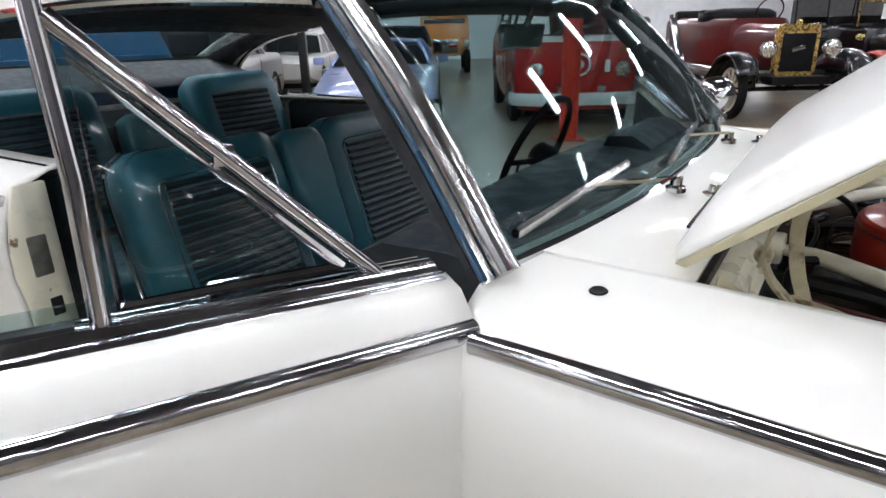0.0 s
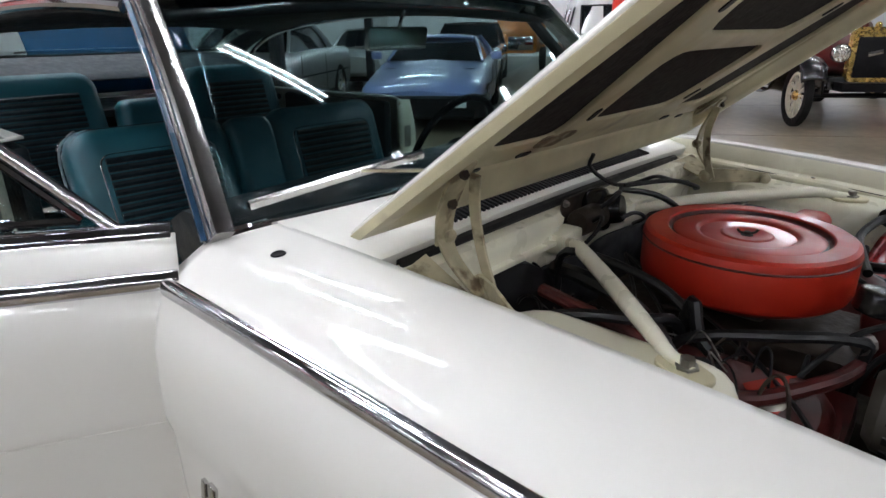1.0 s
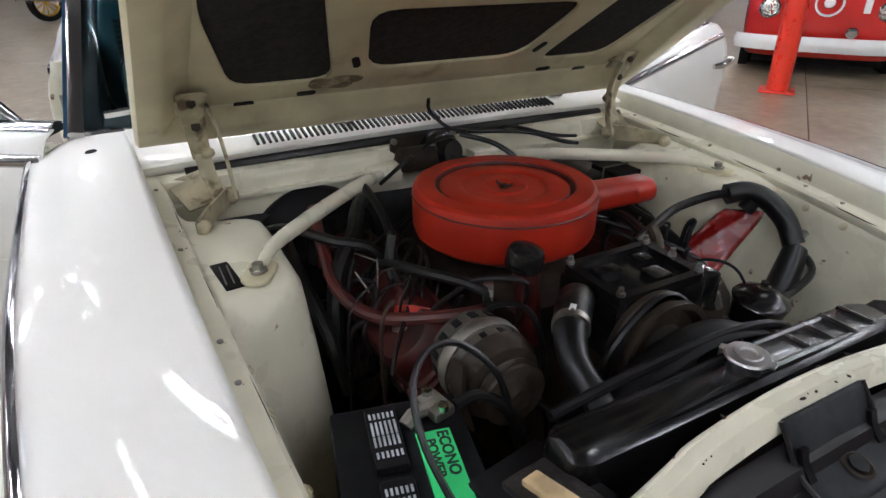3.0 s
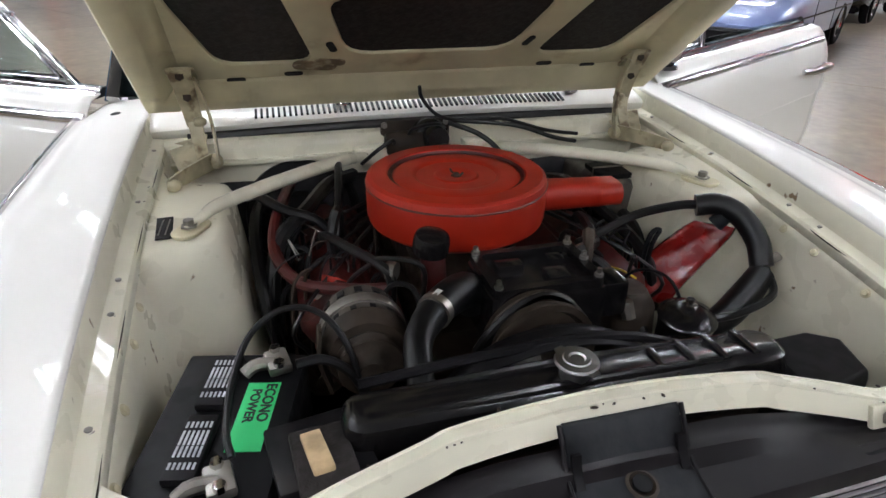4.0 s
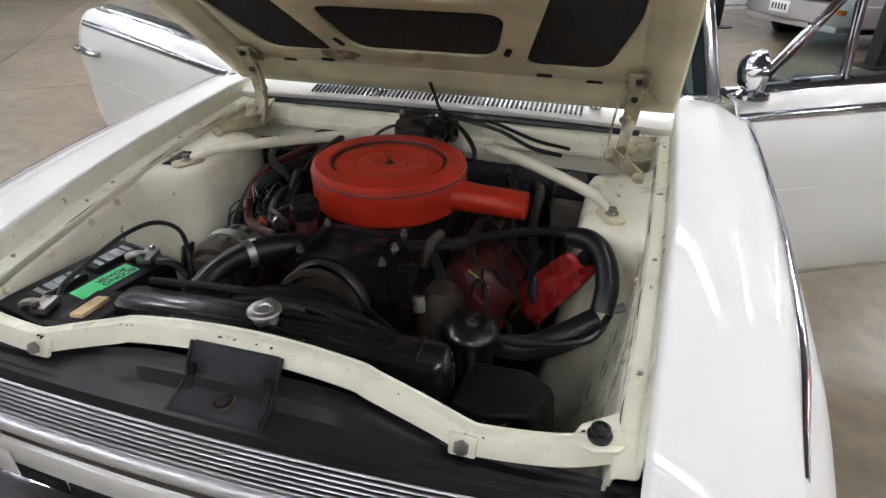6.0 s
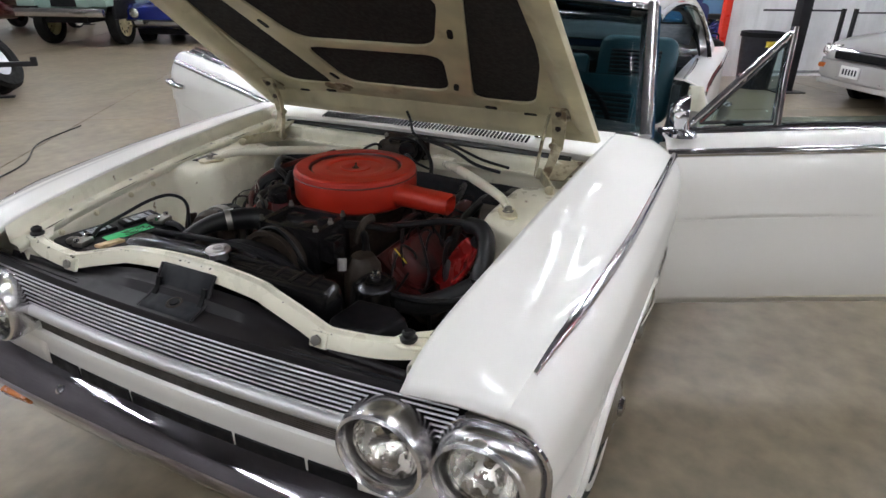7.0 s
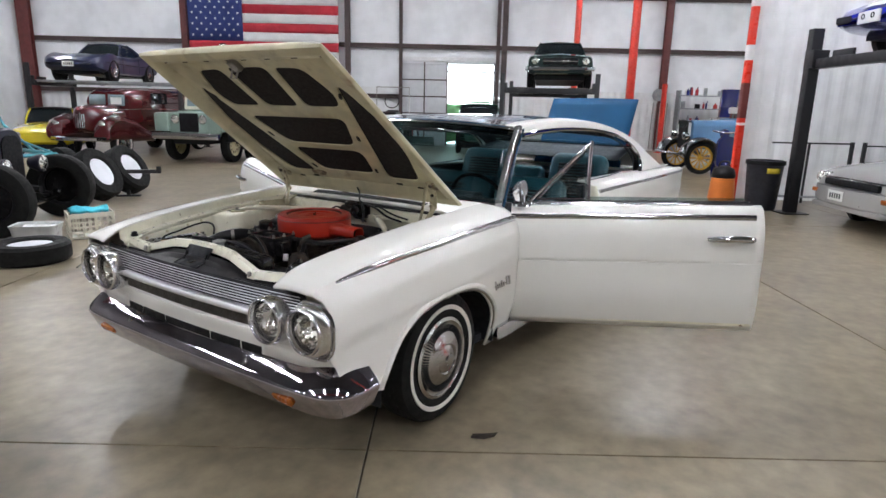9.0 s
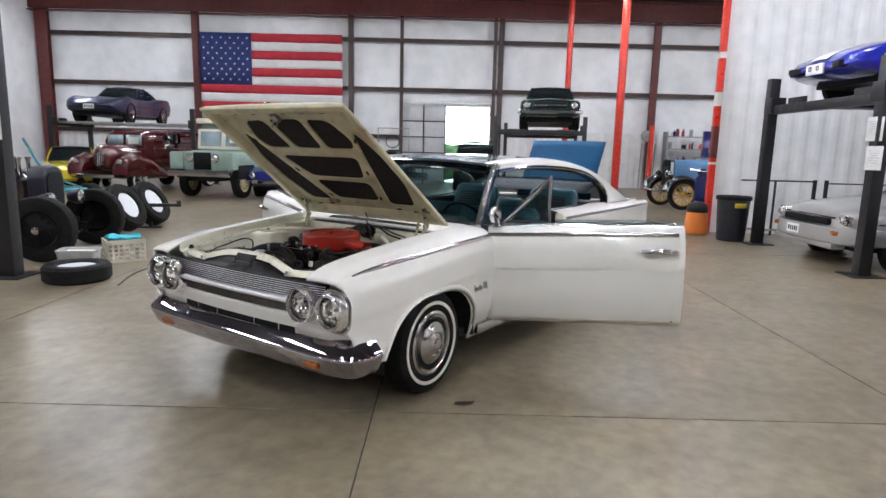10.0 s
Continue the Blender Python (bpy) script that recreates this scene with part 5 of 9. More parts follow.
def bucket(s):
    g = new("front_seat")
    g.parent = car
    g.matrix_basis = pose(-1.62, s * 0.375, 0.285)
    part("cushion", loft([[V(x + 0.04, p[0], 0.10 + p[1] * e) for p in rounded(0.56, 0.20, 0.07, 5)] for x, e in ((-0.26, 0.8), (-0.22, 1.0), (0.18, 1.0), (0.26, 0.9), (0.29, 0.6))]), TEAL, g, "teal vinyl seat cushion", smooth=50)
    tilt = Matrix.Translation((-0.26, 0, 0.42)) @ pose(0, 0, 0, 0, -17, 0)
    part("backrest", cushion(0.565, 0.62, 0.15, 0.085), TEAL, g, "teal vinyl bucket backrest with dark ribbed inserts", m=tilt, smooth=50)
    ins = part("insert", prism(rounded(0.40, 0.46, 0.04), 0.012, m=tilt @ pose(0.062, 0, -0.02, 90, 0, 90)), TEAL_DARK, g, "dark ribbed insert", smooth=0)
    for k in range(17):
        z = -0.235 + 0.0265 * k
        part("rib", tube([(0.076, -0.185, z), (0.083, 0, z), (0.076, 0.185, z)], 0.0115, 6, smooth=6), TEAL_DARK, ins, m=tilt)
    part("piping", tube([tilt @ V(0.072, p[0], p[1] - 0.02) for p in rounded(0.405, 0.465, 0.04)] + [tilt @ V(0.072, 0.2025, 0.18)], 0.004, 5), DULL_CHROME, g)
    part("edge_piping", tube([tilt @ V(0.045, p[0], p[1]) for p in rounded(0.54, 0.60, 0.08)[:13]], 0.004, 5), DARK, g)
    part("side_trim", tube([tilt @ V(-0.04, s * 0.288, -0.28), tilt @ V(-0.04, s * 0.290, 0.1), tilt @ V(-0.03, s * 0.28, 0.26), tilt @ V(-0.02, s * 0.22, 0.312)], 0.007, 6, smooth=16), CHROME, g, "chrome seat-back edging")
    return g


for s in (1, -1):
    bucket(s)
rs = new("rear_seat")
rs.parent = car
part("cushion", loft([[V(x, p[0], 0.46 + p[1] * e) for p in rounded(1.40, 0.20, 0.07, 5)] for x, e in ((-2.75, 0.8), (-2.7, 1.0), (-2.3, 1.0), (-2.2, 0.9), (-2.17, 0.6))]), TEAL, rs, smooth=50)
for y in (-0.485, 0.425):
    tl = pose(-2.74, y, 0.87, 0, -19, 0)
    part("backrest", cushion(0.51, 0.56, 0.14, 0.08), TEAL, rs, "teal rear backrest with dark ribbed insert", m=tl, smooth=50)
    ins = part("insert", prism(rounded(0.35, 0.42, 0.05), 0.010, m=tl @ pose(0.058, 0, -0.02, 90, 0, 90)), TEAL_DARK, rs, "dark ribbed insert", smooth=0)
    for k in range(15):
        z = -0.205 + 0.0265 * k
        part("rib", tube([(0.066, -0.16, z), (0.073, 0, z), (0.066, 0.16, z)], 0.0115, 6, smooth=6), TEAL_DARK, ins, m=tl)
part("armrest", cushion(0.30, 0.42, 0.13, 0.05), TEAL, rs, "teal folded centre armrest", m=pose(-2.70, -0.03, 0.81, 0, -14, 0), smooth=50)
part("shelf_trim", sheet([[(-2.92 - 0.36 * q, y, 1.10 + 0.095 * q) for y in np.linspace(-0.72, 0.72, 9)] for q in (0, 0.3, 0.7, 1)]), SHELF, rs, "grey cloth shelf behind the rear seat", solid=0.01)
part("front_centre_cushion", cushion(0.19, 0.50, 0.13, 0.05), TEAL, rs, "teal centre cushion between the front seats", m=pose(-1.86, -0.01, 0.75, 0, -17, 0), smooth=50)
ds = new("dashboard")
ds.parent = car
part("pad", sweep([(-0.80, y, 0.93 - 0.02 * (y / 0.7) ** 2) for y in np.linspace(-0.74, 0.74, 17)], [(-0.20, 0.02), (-0.13, 0.055), (0.0, 0.06), (0.10, 0.05), (0.14, 0.02), (0.14, -0.04), (0.10, -0.08), (0.08, -0.22), (-0.12, -0.22), (-0.20, -0.05)]), DASH, ds, "dark blue padded dashboard", smooth=50)
b = bmesh.new()
sweep([(-0.83, y, 0.97) for y in np.linspace(0.17, 0.58, 7)], [(-0.04, 0.0), (-0.02, 0.045), (0.05, 0.05), (0.10, 0.02), (0.10, 0.0)], b)
part("binnacle", b, DASH, ds, smooth=50)
part("face_trim", box((-0.928, 0, 0.86), (0.012, 1.40, 0.075), bevel=0.004), DULL_CHROME, ds)
for y in (0.24, 0.36, 0.48):
    part("dial", lathe([(0, 0), (0.045, 0), (0.048, 0.008), (0.044, 0.010), (0.042, 0.004), (0, 0.004)], 20, m=pose(-0.934, y, 0.925, 0, -90, 0)), DARK, ds)
sw = new("steering_wheel")
sw.parent, sw.matrix_basis = car, pose(-1.165, 0.375, 0.905, 0, -66, 0)
part("rim", tube([(0.20 * math.cos(a), 0.20 * math.sin(a), 0) for a in np.linspace(0, 2 * math.pi, 49)], 0.0125, 8), BLACK_HOLE, sw, "thin dark steering-wheel rim")
b = bmesh.new()
for a in (90, 270, 180):
    q = radians(a)
    tube([(0.03 * math.cos(q), 0.03 * math.sin(q), -0.03), (0.11 * math.cos(q), 0.11 * math.sin(q), -0.02), (0.195 * math.cos(q), 0.195 * math.sin(q), 0)], 0.010, 6, b, 8)
part("spokes", b, BLACK_HOLE, sw)
part("horn_ring", tube([(0.12 * math.cos(a), 0.12 * math.sin(a), -0.005) for a in np.linspace(radians(95), radians(265), 24)], 0.005, 6), CHROME, sw)
part("hub", lathe([(0.0, 0.012), (0.03, 0.010), (0.045, -0.005), (0.05, -0.06), (0.03, -0.08)], 20), DASH, sw)
part("column", tube([(0, 0, -0.07), (0, 0, -0.32)], 0.03, 12), DASH, sw)
rv = part("rear_view_mirror", box((-1.03, -0.02, 1.285), (0.02, 0.23, 0.062), bevel=0.008, m=pose(0, 0, 0, 0, 10, 0)), DULL_CHROME, car, "bright rear-view mirror")
part("stem", tube([(-1.02, -0.02, 1.31), (-1.0, -0.02, 1.36)], 0.006, 6), CHROME, rv)

# ---- engine bay ----
eng = new("engine")
eng.parent = car
b = box((-0.06, 0, 0.50), (0.66, 0.30, 0.34), bevel=0.03)
part("block", b, RUST, eng, "greasy dark engine block")
part("undertray", box((0.0, 0, 0.24), (0.95, 1.0, 0.03)), BLACK_HOLE, eng)
part("intake_manifold", box((-0.06, 0, 0.71), (0.50, 0.26, 0.10), bevel=0.03), RUST, eng)
part("carburettor", box((-0.05, 0, 0.785), (0.14, 0.12, 0.10), bevel=0.02), STEEL, eng)
for s in (1, -1):
    m = pose(-0.06, s * 0.255, 0.665, -s * 42, 0, 0)
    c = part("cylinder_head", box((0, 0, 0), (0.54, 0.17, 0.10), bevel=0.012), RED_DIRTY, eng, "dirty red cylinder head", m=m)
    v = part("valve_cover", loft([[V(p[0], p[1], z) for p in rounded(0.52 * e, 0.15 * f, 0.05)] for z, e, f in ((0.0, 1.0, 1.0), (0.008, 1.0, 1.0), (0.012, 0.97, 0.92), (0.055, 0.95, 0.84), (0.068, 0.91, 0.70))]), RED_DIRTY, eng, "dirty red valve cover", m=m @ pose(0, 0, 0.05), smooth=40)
    for k in range(4):
        part("manifold_runner", tube([m @ V(-0.19 + 0.13 * k, -s * -0.07, -0.03), m @ V(-0.18 + 0.12 * k, -s * -0.15, -0.04), V(-0.12 + 0.07 * k, s * 0.37, 0.56)], 0.024, 10, smooth=8), RUST, eng)
    for k in range(4):
        x = -0.22 + 0.13 * k
        part("plug_lead", tube([(x, s * 0.36, 0.66), (x + 0.02, s * 0.38, 0.74), (x * 0.5 - 0.05, s * 0.26, 0.80), (-0.28, s * 0.05, 0.83)], 0.0045, 6, smooth=16), RUBBER, eng)
# air cleaner
ac = part("air_cleaner", lathe([(0.05, -0.125), (0.15, -0.122), (0.178, -0.112), (0.194, -0.100), (0.198, -0.088), (0.198, -0.016), (0.195, -0.006), (0.187, -0.001), (0.153, 0.0), (0.150, -0.002), (0.148, -0.010), (0.142, -0.012), (0.138, -0.009), (0.132, -0.007), (0.100, -0.006), (0.093, -0.0075), (0.088, -0.011), (0.050, -0.0115), (0.046, -0.009), (0.036, -0.009), (0.030, -0.012), (0.0, -0.0125)], 64, m=pose(-0.048, -0.008, 0.928)), RED, eng, "large round orange-red air cleaner", smooth=30)
part("seam", lathe([(0.1975, -0.024), (0.2000, -0.021), (0.1975, -0.018)], 64, m=pose(-0.048, -0.008, 0.928)), RED_DIRTY, ac)
b = lathe([(0.016, 0), (0.016, 0.004), (0.009, 0.006), (0.008, 0.016), (0, 0.017)], 12)
for a in (0, 180):
    tube([(0.004, 0, 0.008), (0.020, 0, 0.014), (0.026, 0, 0.024)], 0.004, 6, b)
    bmesh.ops.rotate(b, verts=b.verts, cent=(0, 0, 0), matrix=Matrix.Rotation(math.pi, 3, "Z"))
part("wing_nut", b, RUST, ac, m=pose(-0.048, -0.008, 0.914, 0, 0, 30) @ Matrix.Diagonal((0.75, 0.75, 0.55, 1)))
part("dish_seal", lathe([(0.149, -0.0045), (0.147, -0.0095), (0.1425, -0.0112), (0.1395, -0.0090)], 64, m=pose(-0.048, -0.008, 0.9286)), RED_DIRTY, ac, "dark grime in the lid groove")
sn = loft([[V(-0.02 + 0.004 * k, y, 0.866) + V(p[0] * e, 0, p[1] * e) for p in rounded(0.078, 0.056, 0.024)] for k, (y, e) in enumerate(((0.12, 1.22), (0.16, 1.15), (0.20, 1.09), (0.24, 1.05), (0.30, 1.02), (0.356, 1.0), (0.358, 0.92), (0.30, 0.90)))], caps=False)
part("snorkel", sn, RED, ac, "orange-red intake snorkel", smooth=60)
part("snorkel_dark", prism(rounded(0.07, 0.05, 0.022), 0.004, m=pose(0.0, 0.31, 0.866, 90, 0, 0)), BLACK_HOLE, ac, smooth=0)
# oil filler
oc = part("oil_filler", tube([(0.215, -0.118, 0.72), (0.208, -0.120, 0.79), (0.198, -0.122, 0.868)], 0.024, 14, smooth=6), RED_DIRTY, eng, "red oil filler neck")
part("filler_cap", lathe([(0.030, -0.030), (0.034, -0.026), (0.034, 0.0), (0.031, 0.008), (0.022, 0.012), (0, 0.012)], 24, m=pose(0.196, -0.122, 0.892, -6, 8, 0)), OILY, oc, "black oil filler cap")
# open compressor body
cb = part("compressor", box((0.295, 0.040, 0.80), (0.15, 0.21, 0.11), bevel=0.012), OILY, eng, "oily black open compressor body")
o = rounded(0.145, 0.20, 0.012, 2)
inn = rounded(0.115, 0.165, 0.01, 2)
b = loft([[V(0.295 + p[0], 0.04 + p[1], z) for p in o] for z in (0.852, 0.870)], caps=False)
ringsheet([V(0.295 + p[0], 0.04 + p[1], 0.870) for p in o], [V(0.295 + p[0], 0.04 + p[1], 0.870) for p in inn], b)
loft([[V(0.295 + p[0], 0.04 + p[1], z) for p in inn] for z in (0.870, 0.856)], b, caps=False)
part("flange", b, OILY, cb, smooth=20)
for x, y in ((0.232, -0.05), (0.358, -0.05), (0.232, 0.13), (0.358, 0.13), (0.295, 0.133)):
    part("stud", lathe([(0.008, 0), (0.008, 0.007), (0.005, 0.008), (0.005, 0.016), (0, 0.016)], 6, m=pose(x, y, 0.869)), STEEL, cb)
for x, y, w, h in ((0.27, 0.0, 0.03, 0.05), (0.32, 0.07, 0.04, 0.04), (0.265, 0.09, 0.03, 0.03)):
    part("casting", box((x, y, 0.858), (w, h, 0.018), bevel=0.005), OILY, cb)
part("side_block", box((0.335, 0.165, 0.82), (0.06, 0.05, 0.07), bevel=0.01), OILY, cb)
# pulleys and fan
for (x, y, z, r, w) in ((0.395, 0.012, 0.775, 0.092, 0.05), (0.395, 0.0, 0.56, 0.085, 0.04)):
    part("pulley", lathe([(0.0, -w / 2), (r, -w / 2), (r, -w * 0.3), (r * 0.9, -w * 0.05), (r, w * 0.25), (r, w / 2), (r * 0.88, w / 2), (r * 0.78, w * 0.2), (r * 0.5, w * 0.2), (r * 0.42, w * 0.5), (0, w * 0.5)], 36, m=pose(x, y, z, 0, 90, 0)), RUST, eng, "brown rusty belt pulley")
b = bmesh.new()
for k in range(5):
    m = pose(0.455, 0, 0.66, 0, 0, 0) @ pose(0, 0, 0, 72 * k + 20, 0, 0)
    sheet([[m @ V(0.012, -0.03, 0.04), m @ V(0.012, -0.045, 0.17)], [m @ V(-0.012, 0.03, 0.04), m @ V(-0.012, 0.045, 0.17)]], b)
part("fan", b, STEEL, eng, solid=0.004)
for y in (-0.03, 0.05):
    part("belt", tube([(0.39, -0.075, 0.62), (0.39, -0.093 + y * 0.2, 0.77), (0.39, 0.012, 0.868), (0.39, 0.104, 0.78), (0.39, 0.085, 0.58), (0.39, 0.0, 0.475), (0.39, -0.075, 0.62)], 0.007, 6, smooth=40), RUBBER, eng)
part("belt", tube([(0.375, -0.30, 0.80), (0.375, -0.20, 0.72), (0.38, -0.05, 0.50), (0.38, 0.03, 0.48)], 0.007, 6, smooth=16), RUBBER, eng)
part("belt", tube([(0.40, 0.095, 0.80), (0.41, 0.20, 0.72), (0.41, 0.26, 0.62)], 0.007, 6, smooth=12), RUBBER, eng)
# alternator
m = pose(0.31, -0.268, 0.775, 0, 90, 0)
al = part("alternator", lathe([(0, -0.085), (0.05, -0.085), (0.066, -0.07), (0.071, -0.035), (0.071, -0.032), (0.074, -0.030), (0.074, -0.006), (0.071, -0.004), (0.071, 0.022), (0.060, 0.045), (0.035, 0.052), (0, 0.052)], 36, m=m), ALT, eng, "dull alloy alternator with a steel band")
part("band", lathe([(0.0745, -0.030), (0.0765, -0.026), (0.0765, -0.010), (0.0745, -0.006)], 36, m=m), STEEL, al)
part("pulley", lathe([(0.0, 0.052), (0.052, 0.054), (0.054, 0.060), (0.046, 0.067), (0.054, 0.074), (0.052, 0.080), (0.03, 0.082), (0.018, 0.092), (0, 0.092)], 32, m=m), RUST, al)
part("front_fan", lathe([(0.0745, 0.016), (0.073, 0.030), (0.064, 0.048), (0.040, 0.0545), (0.028, 0.0545)], 32, m=m), RUST, al, "brown rusty cooling fan cover")
b = bmesh.new()
for k in range(16):
    prism([(0.036, -0.004), (0.056, -0.005), (0.056, 0.005), (0.036, 0.004)], 0.004, b, m @ pose(0, 0, 0.0505, 0, 0, 22.5 * k) @ pose(0, 0, 0, 0, 14, 0))
for k in range(14):
    box((0, 0, 0), (0.003, 0.013, 0.018), b, 0.0, m @ pose(0, 0, 0, 0, 0, 25.7 * k) @ pose(0.0694, 0, -0.050, 0, 8, 0))
    box((0, 0, 0), (0.003, 0.010, 0.010), b, 0.0, m @ pose(0, 0, 0, 0, 0, 25.7 * k + 12) @ pose(0.0706, 0, 0.006))
part("cooling_slots", b, BLACK_HOLE, al, smooth=0)
part("slotted_bracket", sweep([(0.34, -0.34, 0.83), (0.35, -0.345, 0.78), (0.355, -0.33, 0.72)], [(-0.003, -0.018), (0.003, -0.018), (0.003, 0.018), (-0.003, 0.018)], smooth=8, up=(1, 0, 0)), RUST, al)
# hoses
hs = part("radiator_hose", tube([(0.285, -0.07, 0.80), (0.296, -0.085, 0.836), (0.335, -0.125, 0.852), (0.385, -0.172, 0.852), (0.435, -0.202, 0.842), (0.50, -0.212, 0.822), (0.535, -0.215, 0.80)], [0.030, 0.032, 0.031, 0.026, 0.022, 0.020, 0.019], 18, smooth=36), RUBBER, eng, "thick black radiator hose", smooth=60)
for a, c, w in (((0.366, -0.155, 0.8545), (0.378, -0.165, 0.8535), 0.0300), ((0.515, -0.213, 0.815), (0.527, -0.2135, 0.806), 0.0225)):
    part("hose_clamp", tube([a, c], w, 20), STEEL, hs)
part("hose_mark", box((0.366, -0.155, 0.884), (0.010, 0.016, 0.001), bevel=0.0004, m=pose(0, 0, 0, 8, 0, 40)), PAPER, hs)
part("heater_hose", tube([(-0.30, -0.36, 0.84), (-0.10, -0.40, 0.83), (0.0, -0.405, 0.79), (0.08, -0.36, 0.765), (0.17, -0.27, 0.79), (0.20, -0.20, 0.80)], 0.013, 10, smooth=30), RED_DIRTY, eng, "faded red heater hose")
for pts, r in ((((0.20, -0.20, 0.815), (0.19, -0.215, 0.845), (0.10, -0.26, 0.84), (-0.05, -0.31, 0.80)), 0.010), (((0.24, -0.15, 0.86), (0.19, -0.21, 0.86), (0.16, -0.24, 0.83), (0.12, -0.28, 0.76)), 0.005), (((-0.05, -0.27, 0.86), (-0.02, -0.29, 0.80), (0.06, -0.28, 0.74), (0.16, -0.26, 0.66)), 0.012), (((-0.32, -0.24, 0.88), (-0.12, -0.26, 0.87), (-0.02, -0.28, 0.80), (0.02, -0.30, 0.70)), 0.009), (((0.26, 0.10, 0.84), (0.20, 0.19, 0.84), (0.14, 0.24, 0.82), (0.02, 0.26, 0.82)), 0.012), (((0.22, 0.19, 0.82), (0.26, 0.22, 0.80), (0.34, 0.24, 0.74), (0.40, 0.26, 0.66)), 0.011), (((0.20, 0.30, 0.80), (0.17, 0.33, 0.76), (0.2, 0.31, 0.70), (0.28, 0.31, 0.66)), 0.004), (((0.05, 0.22, 0.80), (0.14, 0.27, 0.77), (0.18, 0.31, 0.70), (0.16, 0.36, 0.62)), 0.006)):
    a, b = Vector(pts[0]), Vector(pts[-1])
    part("hose", tube([a + V(-0.02, 0, -0.10), *pts, b + V(-0.02, 0, -0.12)], r, 8, smooth=26), RUBBER, eng)
part("yellow_wire", tube([(0.17, 0.26, 0.77), (0.19, 0.285, 0.768), (0.20, 0.315, 0.75)], 0.0025, 5, smooth=8), YELLOW, eng)
part("fitting", tube([(0.235, 0.175, 0.80), (0.215, 0.185, 0.85), (0.185, 0.20, 0.862)], [0.012, 0.011, 0.013], 10, smooth=8), RUST, eng, "rusty elbow fitting")
part("steel_fitting", tube([(0.345, 0.20, 0.80), (0.355, 0.205, 0.77)], 0.013, 8), STEEL, eng)
part("pump_body", loft([[V(0.30 + p[0] * e, 0.235 + p[1] * e, z) for p in rounded(0.11, 0.10, 0.045)] for z, e in ((0.62, 0.9), (0.70, 1.0), (0.77, 0.9), (0.80, 0.55))]), RUST, eng, "rusty brown pump body", smooth=50)
part("clip", tube([(0.19, -0.205, 0.835), (0.20, -0.19, 0.835)], 0.018, 10), STEEL, eng)
# oil filter, coil, random leads
part("red_canister", tube([(0.085, -0.275, 0.755), (0.125, -0.31, 0.70)], 0.052, 18), RED, eng, "red canister with a grey label")
part("canister_label", tube([(0.102, -0.290, 0.732), (0.112, -0.299, 0.718)], 0.0525, 18), STEEL, eng)
rnd = random.Random(5)
for k in range(54):
    e = -1 if k % 5 < 3 else 1
    x, y = rnd.uniform(-0.34, 0.20), e * rnd.uniform(0.19, 0.40)
    dx, dy = rnd.uniform(-0.18, 0.18), e * rnd.uniform(-0.10, 0.10)
    top = rnd.uniform(0.74, 0.835)
    p = [(x, y, 0.58), (x + dx * 0.1, y + dy * 0.1, top - 0.05), (x + dx * 0.4, y + dy * 0.3 + 0.02, top), (x + dx * 0.8, y + dy * 0.8, top - 0.03), (x + dx, y + dy, 0.58)]
    part("lead", tube(p, rnd.choice((0.0018, 0.0025, 0.0035, 0.0055)), 6, smooth=24), rnd.choice((RUBBER, RUBBER, BLACK_HOLE, RUBBER, RUST)), eng)
for k in range(3):
    x, y = -0.02 + rnd.uniform(-0.06, 0.06), -0.33 + rnd.uniform(-0.04, 0.04)
    part("bare_wire", tube([(x, y, 0.80), (x + rnd.uniform(-0.05, 0.05), y + rnd.uniform(-0.05, 0.05), 0.835), (x + rnd.uniform(-0.1, 0.1), y + rnd.uniform(-0.1, 0.1), 0.80)], 0.0016, 5, smooth=10), STEEL, eng)

# radiator and shroud
rad = new("radiator")
rad.parent = car
b = loft([[V(0.555 + p[0] * e, p[1] * f, z) for p in rounded(0.088, 0.66, 0.03)] for z, e, f in ((0.76, 1.0, 1.0), (0.812, 1.0, 1.0), (0.838, 0.86, 0.985), (0.846, 0.6, 0.96))])
part("top_tank", b, OILY, rad, "oily black radiator top tank", smooth=40)
for x in (0.530, 0.578):
    part("tank_ridge", tube([(x, -0.29, 0.838), (x, 0.0, 0.846), (x, 0.29, 0.838)], 0.007, 8, smooth=12), OILY, rad)
part("core", box((0.555, 0, 0.53), (0.06, 0.60, 0.46)), RUST, rad)
for y in (0.12, 0.17, 0.22, 0.27):
    part("tank_rib", box((0.552, y, 0.842), (0.06, 0.014, 0.014), bevel=0.004), OILY, rad)
for y in (0.08, 0.16):
    part("rust_patch", box((0.60, y, 0.818), (0.004, 0.05, 0.025), bevel=0.001), RUST, rad)
cap = part("pressure_cap", lathe([(0.022, -0.02), (0.022, 0.0), (0.028, 0.002), (0.031, 0.006), (0.029, 0.010), (0.020, 0.011), (0.018, 0.013), (0.012, 0.013), (0.010, 0.010), (0, 0.010)], 32, m=pose(0.562, -0.010, 0.864)), ALU, rad, "bright pressed radiator cap")
for a in (20, 200):
    part("ear", prism([(0.028, -0.009), (0.037, -0.006), (0.037, 0.006), (0.028, 0.009)], 0.003, m=pose(0.562, -0.010, 0.868, 0, 0, a)), ALU, cap)
rows = []
for i in range(25):
    a = math.pi * i / 24
    y, z = 0.225 * math.cos(a), 0.655 + 0.205 * math.sin(a)
    rows.append([(0.52, y * 1.1, z * 1.0 + 0.004), (0.47, y, z), (0.455, y * 0.97, z - 0.004)])
part("fan_shroud", sheet(rows), BLACK, rad, "curved black fan shroud", solid=0.004)
